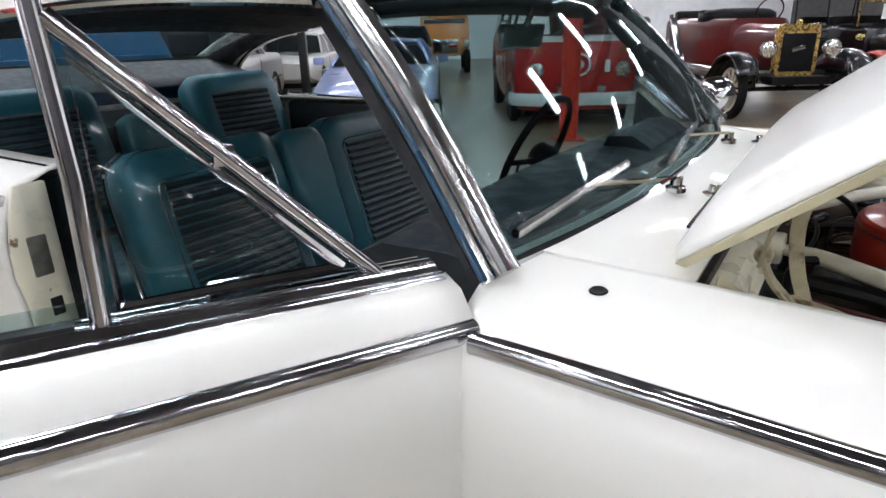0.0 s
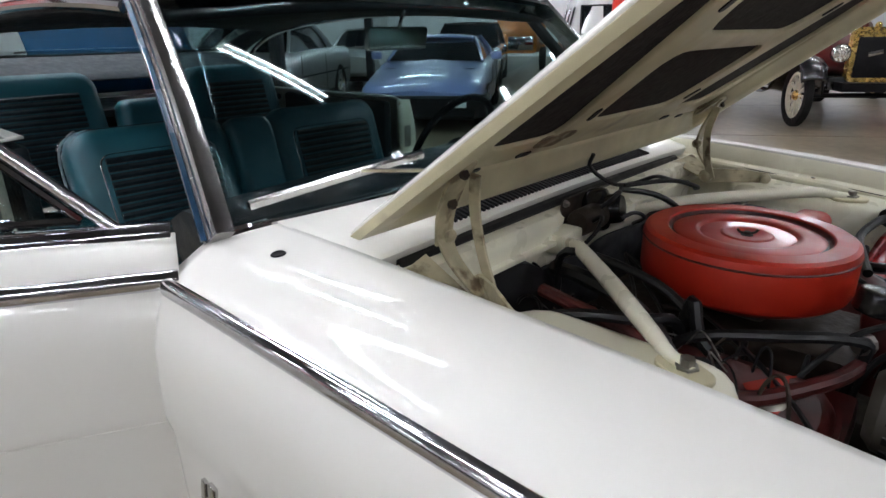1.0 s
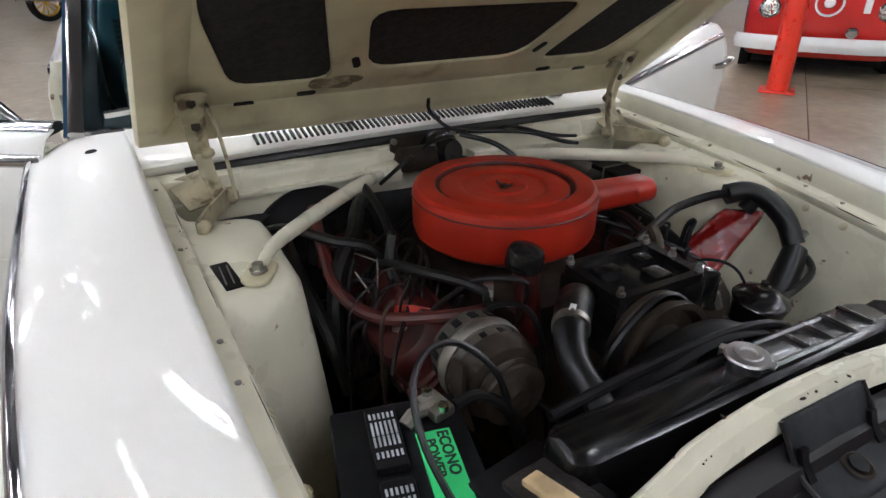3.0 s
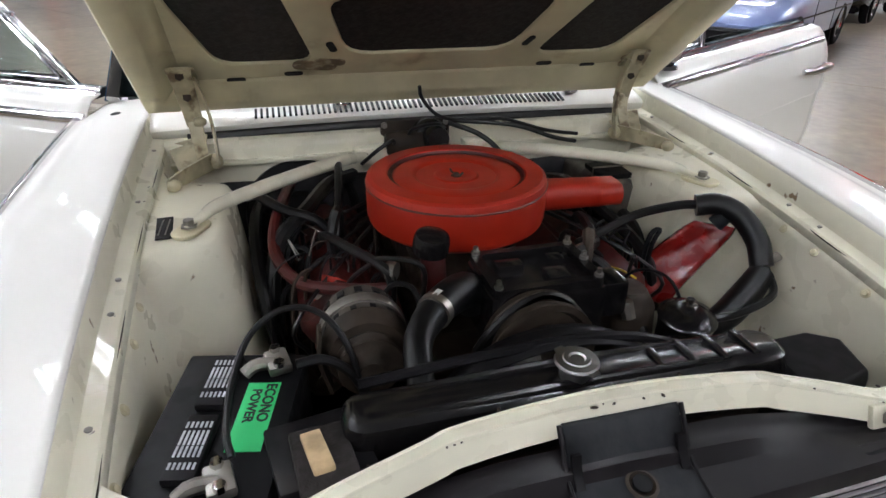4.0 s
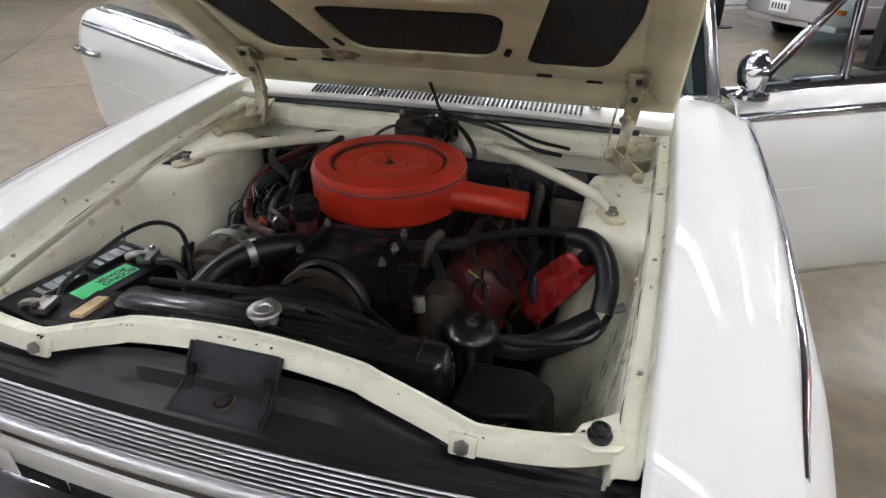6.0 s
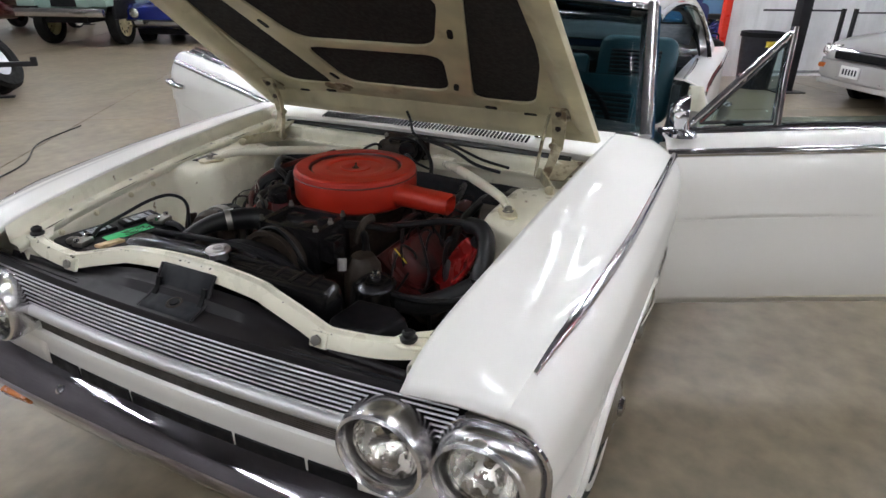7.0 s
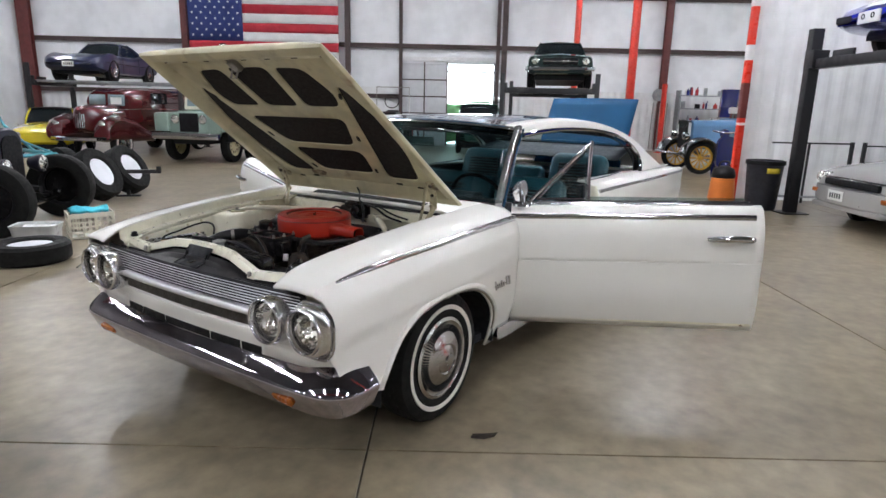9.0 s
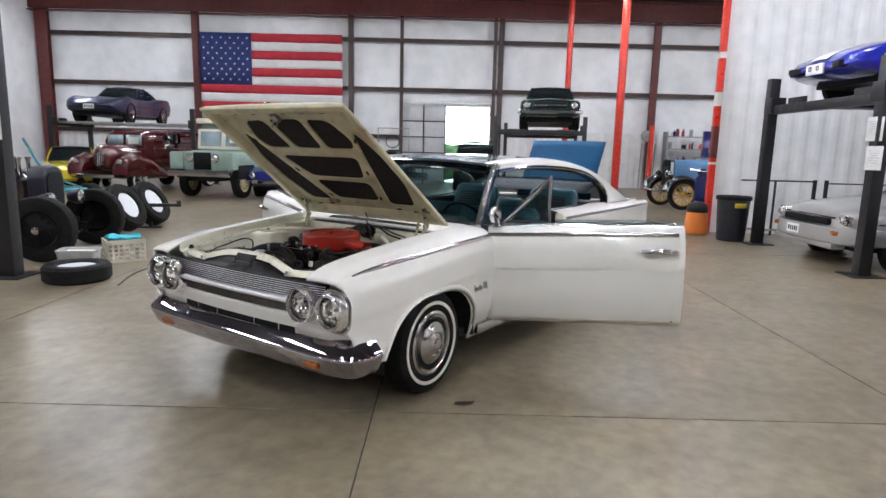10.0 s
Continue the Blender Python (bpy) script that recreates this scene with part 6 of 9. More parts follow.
part("shroud_edge", tube([(0.505, -0.30, 0.842), (0.50, -0.15, 0.852), (0.50, 0.02, 0.858), (0.50, 0.12, 0.845), (0.49, 0.20, 0.81)], 0.008, 8, smooth=20), BLACK, rad)
part("side_tray", box((0.57, -0.36, 0.80), (0.13, 0.12, 0.02), bevel=0.004, m=pose(0, 0, 0, 0, -6, 10)), BLACK, rad)
fm = part("foam_strip_base", box((0.60, -0.355, 0.818), (0.125, 0.072, 0.016), bevel=0.006, m=pose(0, 0, 0, 0, -10, 6)), PAD, rad, "dark brown foam pad")
part("foam_strip", box((0.598, -0.362, 0.829), (0.080, 0.026, 0.010), bevel=0.003, m=pose(0, 0, 0, 0, -10, 10)), TAN, fm, "pale stained foam strip")
part("air_box", loft([[V(x, y, z) for x, y in ((0.50, 0.345 + d), (0.495, 0.45), (0.525, 0.50 - d), (0.605, 0.475 - d), (0.625, 0.38 + d), (0.60, 0.335 + d))] for z, d in ((0.66, -0.01), (0.775, 0.0), (0.795, 0.008))]), BLACK, rad, "black sheet-metal cover", bevel=0.006)
# steering reservoir
ps = part("steering_reservoir", lathe([(0.045, -0.09), (0.048, -0.02), (0.052, 0.0), (0.054, 0.004), (0.050, 0.010), (0.030, 0.020), (0.018, 0.022), (0, 0.022)], 28, m=pose(0.368, 0.318, 0.760, 0, 6, 0)), OILY, car, "black domed reservoir lid")
part("nut", lathe([(0.014, 0), (0.014, 0.012), (0.008, 0.014), (0.008, 0.022), (0, 0.022)], 6, m=pose(0.368, 0.318, 0.780)), DULL_CHROME, ps)
# washer bag
BAG = mat("red_vinyl_bag", (0.20, 0.010, 0.009), 0.26, var=0.2, scale=11, bump=0.5, bscale=16, coat=0.3)
o, ux, uy = V(0.140, 0.445, 0.745), V(0.055, 0.060, 0.0).normalized(), V(-0.045, -0.115, -0.165).normalized()
nx = ux.cross(uy).normalized()
rows = []
for i in range(15):
    q = i / 14
    w = itp(q, [(0, 0.042), (0.1, 0.05), (0.6, 0.062), (1, 0.072)])
    rows.append([o + uy * (-0.115 + 0.235 * q) + ux * (w * a) + nx * (0.020 * math.cos(a * math.pi / 2) * math.sin(math.pi * min(1, q + 0.15)) + 0.003 * math.sin(9 * q + 4 * a)) for a in np.linspace(-1, 1, 11)])
bag = part("washer_bag", sheet(rows), BAG, car, "crumpled red vinyl washer bag with white print", solid=0.012, smooth=60)
for k, (a, q, l, w) in enumerate(((-0.2, -0.055, 0.045, 0.006), (0.1, -0.035, 0.03, 0.006), (-0.3, -0.01, 0.03, 0.005), (0.2, 0.03, 0.05, 0.004), (-0.1, 0.05, 0.04, 0.004))):
    c = o + uy * q + ux * (0.04 * a) + nx * 0.024
    part("print_bar", sweep([c - ux * l * 0.5 + uy * 0.012 * (k % 2), c + ux * l * 0.5 - uy * 0.012 * (k % 2)], [(-w / 2, -0.001), (w / 2, -0.001), (w / 2, 0.001), (-w / 2, 0.001)], up=nx), PAPER, bag)
part("cap", tube([o - uy * 0.115, o - uy * 0.14], 0.018, 12), BLACK_HOLE, bag)
# brake hose loop
lp = part("breather_hose", tube([(0.135, 0.475, 0.872), (0.155, 0.515, 0.878), (0.19, 0.548, 0.862), (0.235, 0.562, 0.825), (0.268, 0.558, 0.782)], 0.0235, 14, smooth=26), RUBBER, car, "thick black corrugated hose loop")
part("thin_hose", tube([(0.145, 0.20, 0.818), (0.12, 0.28, 0.832), (0.10, 0.36, 0.848), (0.118, 0.44, 0.868), (0.14, 0.485, 0.875)], 0.010, 10, smooth=24), RUBBER, lp)
part("lower_duct", tube([(0.275, 0.556, 0.772), (0.30, 0.50, 0.735), (0.325, 0.43, 0.708), (0.33, 0.36, 0.70)], [0.026, 0.030, 0.028, 0.024], 14, smooth=20), RUBBER, lp)
part("drain", tube([(0.26, 0.575, 0.775), (0.33, 0.54, 0.755), (0.36, 0.44, 0.745), (0.37, 0.35, 0.75)], 0.008, 8, smooth=16), RUBBER, lp)
part("valve", tube([(0.262, 0.57, 0.782), (0.262, 0.60, 0.80)], [0.008, 0.010], 8), STEEL, lp)
# blower and wiper motor on the firewall
bl = part("heater_blower", lathe([(0.0, 0.10), (0.05, 0.10), (0.06, 0.085), (0.10, 0.08), (0.135, 0.06), (0.15, 0.02), (0.15, -0.02)], 40, m=pose(-0.40, -0.34, 0.715, 0, 72, -8)), BLACK, car, "round black heater blower housing")
part("rim", tube([pose(-0.40, -0.34, 0.715, 0, 72, -8) @ V(0.152 * math.cos(a), 0.152 * math.sin(a), 0.02) for a in np.linspace(0, 2 * math.pi, 41)], 0.006, 6), BLACK_HOLE, bl)
wm = part("wiper_motor", lathe([(0, 0.055), (0.030, 0.055), (0.034, 0.048), (0.036, 0.02), (0.048, 0.016), (0.052, 0.008), (0.052, -0.02), (0.046, -0.03), (0, -0.03)], 28, m=pose(-0.385, 0.015, 0.900, 0, 80, 12)), OILY, car, "greasy black wiper motor")
part("field_case", lathe([(0, -0.055), (0.026, -0.055), (0.031, -0.047), (0.031, 0.04), (0.026, 0.048), (0, 0.05)], 20, m=pose(-0.375, -0.060, 0.895, 90, 0, 0)), RUST, wm)
part("mounting_plate", prism(rounded(0.09, 0.19, 0.02, 3), 0.006, m=pose(-0.418, -0.02, 0.900, 0, 90, 0)), RUST, wm, bevel=0.002)
for y, z in ((-0.105, 0.935), (-0.105, 0.868), (0.065, 0.935), (0.065, 0.868)):
    part("bolt", lathe([(0.009, 0), (0.009, 0.006), (0.005, 0.007), (0.005, 0.012), (0, 0.013)], 6, m=pose(-0.412, y, z, 0, 90, 0)), STEEL, wm)
for pts in (((-0.35, -0.05, 0.925), (-0.33, -0.04, 0.945), (-0.34, 0.02, 0.950), (-0.37, 0.05, 0.93)), ((-0.35, -0.09, 0.90), (-0.32, -0.10, 0.92), (-0.31, -0.14, 0.90), (-0.33, -0.18, 0.86)), ((-0.34, 0.01, 0.88), (-0.31, 0.04, 0.90), (-0.30, 0.08, 0.88), (-0.34, 0.11, 0.85))):
    part("wire", tube(pts, 0.005, 6, smooth=16), RUBBER, wm)
part("washer_line", tube([(-0.40, -0.01, 1.035), (-0.41, 0.0, 1.0), (-0.37, 0.04, 0.96), (-0.36, 0.14, 0.945), (-0.33, 0.20, 0.955), (-0.32, 0.32, 0.92), (-0.33, 0.42, 0.90)], 0.005, 8, smooth=40), RUBBER, car, "thin black washer hose hanging from the hood")
part("washer_line", tube([(-0.36, 0.06, 0.945), (-0.30, 0.12, 0.93), (-0.26, 0.16, 0.90), (-0.24, 0.17, 0.87)], 0.007, 8, smooth=20), RUBBER, car)
part("washer_line", tube([(-0.36, 0.08, 0.95), (-0.30, 0.22, 0.945), (-0.27, 0.32, 0.915), (-0.30, 0.40, 0.89)], 0.006, 8, smooth=20), RUBBER, car)
# black sheet for the shadowed lower firewall, master cylinder and the black harness beside
sp = part("sound_pad", sheet([[(-0.392 + 0.012 * math.sin(21 * y) * math.sin(30 * z), y, z) for z in np.linspace(0.815, 0.42, 9)] for y in np.linspace(-0.60, 0.60, 31)]), DARK, car, "black sheet added for the shadow and dark clutter on the lower firewall", solid=0.012, smooth=50)
mc = part("master_cylinder", loft([[V(x, 0.445 + q[0], 0.785 + q[1]) for q in rounded(w, h, 0.018)] for x, w, h in ((-0.37, 0.07, 0.07), (-0.26, 0.075, 0.075), (-0.24, 0.09, 0.10), (-0.13, 0.09, 0.10), (-0.115, 0.075, 0.085))]), ALT, car, "dirty grey brake master cylinder", smooth=40)
part("lid", box((-0.185, 0.445, 0.842), (0.105, 0.085, 0.014), bevel=0.005), BLACK, mc)
part("bail", tube([(-0.185, 0.40, 0.80), (-0.185, 0.402, 0.852), (-0.185, 0.488, 0.852), (-0.185, 0.49, 0.80)], 0.003, 6), STEEL, mc)
for k, pts in enumerate((((-0.37, 0.24, 0.80), (-0.25, 0.28, 0.815), (-0.12, 0.30, 0.80), (0.0, 0.33, 0.76), (0.08, 0.36, 0.68)), ((-0.36, 0.33, 0.77), (-0.24, 0.36, 0.80), (-0.05, 0.37, 0.79), (0.10, 0.40, 0.74), (0.14, 0.42, 0.62)), ((-0.37, -0.20, 0.82), (-0.25, -0.27, 0.845), (-0.12, -0.33, 0.84), (-0.03, -0.40, 0.80), (0.02, -0.43, 0.66)), ((-0.32, -0.47, 0.80), (-0.20, -0.44, 0.85), (-0.10, -0.38, 0.85), (-0.06, -0.30, 0.82), (-0.05, -0.24, 0.66)), ((-0.36, -0.42, 0.74), (-0.26, -0.44, 0.80), (-0.12, -0.45, 0.79), (0.02, -0.44, 0.72), (0.06, -0.42, 0.60)), ((-0.34, 0.42, 0.70), (-0.2, 0.46, 0.74), (-0.05, 0.46, 0.73), (0.06, 0.45, 0.62)))):
    part("harness", tube(pts, 0.011 + 0.003 * (k % 3), 8, smooth=26), RUBBER, car)
# dark sheet put in for the shade on the wheel house behind the tower
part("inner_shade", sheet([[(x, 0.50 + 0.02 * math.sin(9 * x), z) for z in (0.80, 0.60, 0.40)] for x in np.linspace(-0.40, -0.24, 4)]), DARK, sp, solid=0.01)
# battery
bat = new("battery")
bat.parent, bat.matrix_basis = car, pose(0.474, -0.478, 0.708, 0, 1.5, -13)
part("case", box((0.012, 0, 0), (0.286, 0.176, 0.19), bevel=0.006), BLACK_HOLE, bat, "black battery case")
for x in (-0.062, 0.062):
    c = part("cell_cover", box((x, -0.022, 0.100), (0.108, 0.042, 0.014), bevel=0.005), BLACK, bat)
    for k in range(6):
        for q in range(4):
            l = 0.010 + 0.007 * ((3 * k + 5 * q) % 3)
            part("print_bar", box((x - 0.034 + 0.0225 * q, -0.037 + 0.006 * k, 0.1074), (l, 0.0030, 0.0008)), LABEL_GREY, c)
part("label", box((0.0, 0.040, 0.0955), (0.128, 0.046, 0.0012)), GREEN, bat, "green label with black lettering")
INK = mat("black_ink", (0.012, 0.012, 0.012), 0.6)
lettering("ECONO", 0.0205, INK, bat, pose(-0.024, 0.051, 0.0963))
lettering("POWER", 0.0185, INK, bat, pose(-0.018, 0.0325, 0.0963))
for x, y in ((-0.098, 0.052), (0.118, 0.030)):
    t = part("terminal", lathe([(0.011, 0), (0.010, 0.020), (0, 0.021)], 14, m=pose(x, y, 0.094)), STEEL, bat)
    part("clamp", box((x, y, 0.106), (0.048, 0.034, 0.016), bevel=0.005, m=pose(0, 0, 0, 0, 0, 25)), STEEL, bat, "grey lead terminal clamp")
    for d in (-0.017, 0.017):
        part("clamp_bolt", lathe([(0.008, 0), (0.008, 0.010), (0, 0.011)], 6, m=pose(x + d, y + 0.4 * d, 0.112)), DULL_CHROME, bat)
    part("clamp_tail", tube([(x, y, 0.106), (x + 0.01, y - 0.03, 0.108), (x + 0.02, y - 0.045, 0.10)], 0.010, 8, smooth=6), STEEL, bat)
part("battery_cable", tube([(0.575, -0.462, 0.822), (0.545, -0.468, 0.835), (0.47, -0.463, 0.85), (0.40, -0.44, 0.872), (0.36, -0.395, 0.885), (0.355, -0.34, 0.87), (0.39, -0.30, 0.82), (0.42, -0.28, 0.70)], 0.0050, 8, smooth=40), RUBBER, car, "looping black battery cable")
part("battery_cable", tube([(0.40, -0.38, 0.812), (0.395, -0.34, 0.81), (0.40, -0.30, 0.78), (0.41, -0.27, 0.72)], 0.008, 8, smooth=16), RUBBER, car)
part("battery_tray", box((0.475, -0.475, 0.60), (0.30, 0.21, 0.02), bevel=0.004, m=pose(0, 0, 0, 0, 0, -13)), BLACK, car)

# ---- other vehicles ----
SHADE_GLASS = mat("dark_car_glass", (0.012, 0.016, 0.018), 0.06, var=0.2, scale=2, rvar=0.02, spec=0.8)
PALE_GLASS = mat("pale_car_glass", (0.20, 0.25, 0.27), 0.05, var=0.25, scale=2, rvar=0.02, spec=0.8)


def paint(name, col, rough=0.25, coat=0.8):
    return mat(name, col, rough, var=0.03, scale=3, coat=coat, rvar=0.008)


def road_wheel(parent, x, y, r, w, s, rim, white=False, spokes=0, spoke_mat=None):
    g = new("wheel")
    g.parent, g.matrix_basis = parent, pose(x, y, r)
    m = pose(0, 0, 0, -90 * s, 0, 0)
    ri = r * (0.60 if not spokes else 0.74)
    t = part("tyre", lathe([(ri, -w * 0.42), (r * 0.9, -w * 0.5), (r * 0.97, -w * 0.44), (r, -w * 0.28), (r, w * 0.28), (r * 0.97, w * 0.44), (r * 0.9, w * 0.5), (ri, w * 0.42)], 32, m=m, closed=True), TYRE, g)
    if white:
        part("whitewall", lathe([(r * 0.66, w * 0.46), (r * 0.68, w * 0.5), (r * 0.82, w * 0.515), (r * 0.84, w * 0.48)], 32, m=m), WALL_W, g)
    if spokes:
        b = lathe([(ri + 0.004, -w * 0.3), (ri + 0.004, w * 0.3), (ri * 0.90, w * 0.22), (ri * 0.90, -w * 0.22)], 32, m=m, closed=True)
        for k in range(spokes):
            q = m @ pose(0, 0, 0, 0, 0, 360 * k / spokes)
            tube([q @ V(0.03, 0, 0), q @ V(ri * 0.92, 0, 0)], [0.013, 0.020], 8, b)
        part("spokes", b, spoke_mat, g)
        part("hub", lathe([(0, -w * 0.4), (0.055, -w * 0.4), (0.065, w * 0.2), (0.045, w * 0.5), (0, w * 0.55)], 16, m=m), rim, g)
    else:
        part("rim", lathe([(ri + 0.004, -w * 0.40), (ri * 0.92, -w * 0.1), (ri * 0.92, w * 0.15), (ri + 0.006, w * 0.44), (ri * 0.95, w * 0.45), (ri * 0.84, w * 0.24), (ri * 0.5, w * 0.30), (ri * 0.36, w * 0.42), (0, w * 0.44)], 28, m=m), rim, g)
        slot = None
        for k in range(10):
            mm = m @ pose(0, 0, w * 0.275, 0, 0, 36 * k)
            if slot is None:
                ob = part("rim_opening", prism([(ri * 0.5, -0.014), (ri * 0.76, -0.02), (ri * 0.76, 0.02), (ri * 0.5, 0.014)], 0.004), BLACK_HOLE, g, smooth=0)
                slot = ob.data
            else:
                ob = new("rim_opening", slot)
                ob.parent = g
            ob.matrix_basis = mm
    return g


def ring(x, w, zb, zs, zt, crown=0.03, tuck=0.06):
    h = [(0.0, zb), (w * 0.80, zb), (w * 0.97, zb + 0.05), (w, zb + (zs - zb) * 0.45), (w - tuck * 0.2, zs - 0.10), (w - tuck * 0.5, zs - 0.03), (w - tuck - 0.02, zs + (zt - zs) * 0.35), (w * 0.55, zt), (0.0, zt + crown)]
    return [V(x, y, z) for y, z in h] + [V(x, -y, z) for y, z in h[-2:0:-1]]


def smooth_body(st, n=44):
    """Rings between stations (x, half width, bottom, shoulder, top)."""
    xs = [s[0] for s in st]
    out = []
    for i in range(n):
        x = xs[0] + (xs[-1] - xs[0]) * i / (n - 1)
        out.append(ring(x, *[itp(x, [(s[0], s[k]) for s in st]) for k in range(1, 5)]))
    return out


def greenhouse(g, paint_m, base, roof, zb, zr, wb, wr, glass_m=None, roof_m=None, pillars=3, bow=0.05):
    """Glass between the belt line and the roof. base, roof: (rear x, front x)."""
    def outline(x0, x1, w, z):
        o = []
        for i in range(9):
            q = -1 + 2 * i / 8
            o.append(V(x1 - bow * q * q, w * q, z))
        for i in range(9):
            q = 1 - 2 * i / 8
            o.append(V(x0 + bow * q * q, w * q, z))
        return o
    lo, hi = outline(*base, wb, zb), outline(*roof, wr, zr)
    mid = [a.lerp(b, 0.5) + V(0, 0.02 * (1 if a.y > 0 else -1), 0.01) for a, b in zip(lo, hi)]
    part("glasshouse", loft([lo, mid, hi]), glass_m or SHADE_GLASS, g, "car windows", smooth=25)
    rf = sheet([[V(roof[0] - 0.03 + (roof[1] - roof[0] + 0.06) * i / 10 - (bow * q * q if i > 5 else -bow * q * q), (wr + 0.015) * q, zr + 0.035 * (1 - q * q) + 0.025 * math.sin(math.pi * i / 10)) for q in np.linspace(-1, 1, 11)] for i in range(11)])
    part("roof", rf, roof_m or paint_m, g, solid=0.03)
    for s in (1, -1):
        fr_lo, fr_hi = V(base[1] - bow, s * wb, zb - 0.01), V(roof[1] - bow, s * wr, zr + 0.01)
        re_lo, re_hi = V(base[0] + bow, s * wb, zb - 0.01), V(roof[0] + bow, s * wr, zr + 0.01)
        part("front_pillar", tube([fr_lo, fr_lo.lerp(fr_hi, 0.5) + V(0.01, s * 0.015, 0.01), fr_hi], 0.025, 8, smooth=6), paint_m, g)
        part("rear_pillar", tube([re_lo, re_lo.lerp(re_hi, 0.5) + V(0, s * 0.02, 0.02), re_hi], [0.07, 0.05, 0.04], 8, smooth=6), paint_m, g)
        if pillars > 2:
            q0, q1 = V((base[0] + base[1]) / 2, s * (wb + 0.004), zb), V((roof[0] + roof[1]) / 2, s * (wr + 0.004), zr)
            part("door_pillar", tube([q0, q0.lerp(q1, 0.5) + V(0, s * 0.022, 0.01), q1], 0.02, 8), paint_m, g)
        part("belt_trim", tube([re_lo, V((base[0] + base[1]) / 2, s * (wb + 0.01), zb - 0.005), fr_lo], 0.010, 6, smooth=8), CHROME, g)


def arches(g, xs, w, r, material=None):
    for x in xs:
        for s in (1, -1):
            part("wheel_well", lathe([(0, -0.10), (r, -0.10), (r, 0.004), (r - 0.03, 0.006), (0, 0.002)], 32, m=pose(x, s * (w - 0.002), r * 0.80, -90 * s, 0, 0)), BLACK_HOLE, g)


def lamps(g, x, y, z, r, lens=None, rim=None, tilt=0):
    for s in (1, -1):
        h = new("headlamp")
        h.parent, h.matrix_basis = g, pose(x, s * y, z, 0, 90 - tilt, 0)
        part("bezel", lathe([(r * 0.8, -0.06), (r * 1.12, -0.03), (r * 1.14, 0.012), (r * 1.0, 0.024), (r * 0.96, 0.01)], 24), rim or CHROME, h, solid=0.003)
        part("lens", lathe([(r, 0.004), (r * 0.8, 0.016), (0, 0.028)], 24), REFLECTOR, h, smooth=60)


def plate_bars(g, x, y, z, w=0.30, h=0.14):
    p = part("number_plate", box((x, y, z), (0.012, w, h), bevel=0.004), PAPER, g)
    for k in range(5):
        part("bar", box((x + 0.007, y - w * 0.32 + w * 0.16 * k, z), (0.003, w * 0.09, h * 0.5)), DASH, p)


def saloon(name, label, m, pm, st, glass_base, glass_roof, zb, zr, wb, wr, wheels, r, ww=0.2, rim=None, bumper=None, pillars=3, roof_m=None, glass_m=None, white=False):
    g = thing(name, label, "car", m)
    part("body", loft(smooth_body(st)), pm, g, smooth=45)
    greenhouse(g, pm, glass_base, glass_roof, zb, zr, wb, wr, glass_m, roof_m, pillars)
    wmax = max(s[1] for s in st)
    part("underbody", box(((wheels[0] + wheels[1]) / 2, 0, 0.27), (wheels[1] - wheels[0] + 1.1, wmax * 1.5, 0.16)), BLACK_HOLE, g)
    for x in wheels:
        part("axle", tube([(x, -wmax + 0.15, r), (x, wmax - 0.15, r)], 0.04, 8), BLACK_HOLE, g)
    arches(g, wheels, wmax - 0.045, r * 1.10)
    for x in wheels:
        for s in (1, -1):
            road_wheel(g, x, s * (wmax - ww * 0.5), r, ww, s, rim or DULL_CHROME, white)
    for s in (1, -1):
        for k, x in enumerate(((wheels[0] + wheels[1]) / 2 + 0.55, (wheels[0] + wheels[1]) / 2 - 0.55)):
            w = itp(x, [(q[0], q[1]) for q in st])
            part("door_gap", box((x, s * (w + 0.0005), 0.55), (0.008, 0.006, 0.55)), BLACK_HOLE, g)
        part("side_moulding", tube([(x, s * (itp(x, [(q[0], q[1]) for q in st]) + 0.004), 0.55) for x in np.linspace(wheels[0] - 0.45, wheels[1] + 0.45, 9)], 0.010, 6), CHROME if bumper else BLACK, g)
    return g


# lilac wedge coupe with black bumpers
LILAC = paint("lilac_metallic", (0.17, 0.215, 0.40), 0.3)
g = saloon("lilac_coupe", "lilac-blue wedge coupe with black bumper and side trim", at(6.75, 1.95, 0, 180), LILAC,
           [(-4.25, 0.76, 0.40, 0.82, 0.88), (-3.9, 0.84, 0.26, 0.88, 0.93), (-2.4, 0.86, 0.22, 0.86, 0.90), (-1.5, 0.86, 0.22, 0.82, 0.86), (-0.8, 0.855, 0.22, 0.70, 0.76), (-0.25, 0.84, 0.28, 0.60, 0.64), (-0.04, 0.80, 0.38, 0.52, 0.55), (0.0, 0.76, 0.42, 0.50, 0.52)],
           (-3.2, -1.35), (-2.9, -2.0), 0.86, 1.17, 0.72, 0.54, (-3.3, -0.85), 0.30, pillars=2)
part("front_bumper", sweep([(-0.50, -0.86, 0.36), (-0.08, -0.82, 0.36), (0.06, -0.5, 0.36), (0.08, 0, 0.36), (0.06, 0.5, 0.36), (-0.08, 0.82, 0.36), (-0.50, 0.86, 0.36)], [(0.0, -0.16), (0.03, -0.14), (0.04, 0.10), (0.02, 0.13), (-0.06, 0.13), (-0.06, -0.16)], smooth=40), BLACK, g, "black plastic bumper")
part("front_skirt", box((-0.03, 0, 0.26), (0.14, 1.5, 0.16), bevel=0.03), BLACK_HOLE, g)
for s in (1, -1):
    part("fog_lamp", box((0.12, s * 0.52, 0.385), (0.02, 0.24, 0.07), bevel=0.01), PAPER, g, "pale rectangular lamp")
    part("door_mirror", box((-1.5, s * 0.92, 0.93), (0.10, 0.16, 0.11), bevel=0.03), LILAC, g)
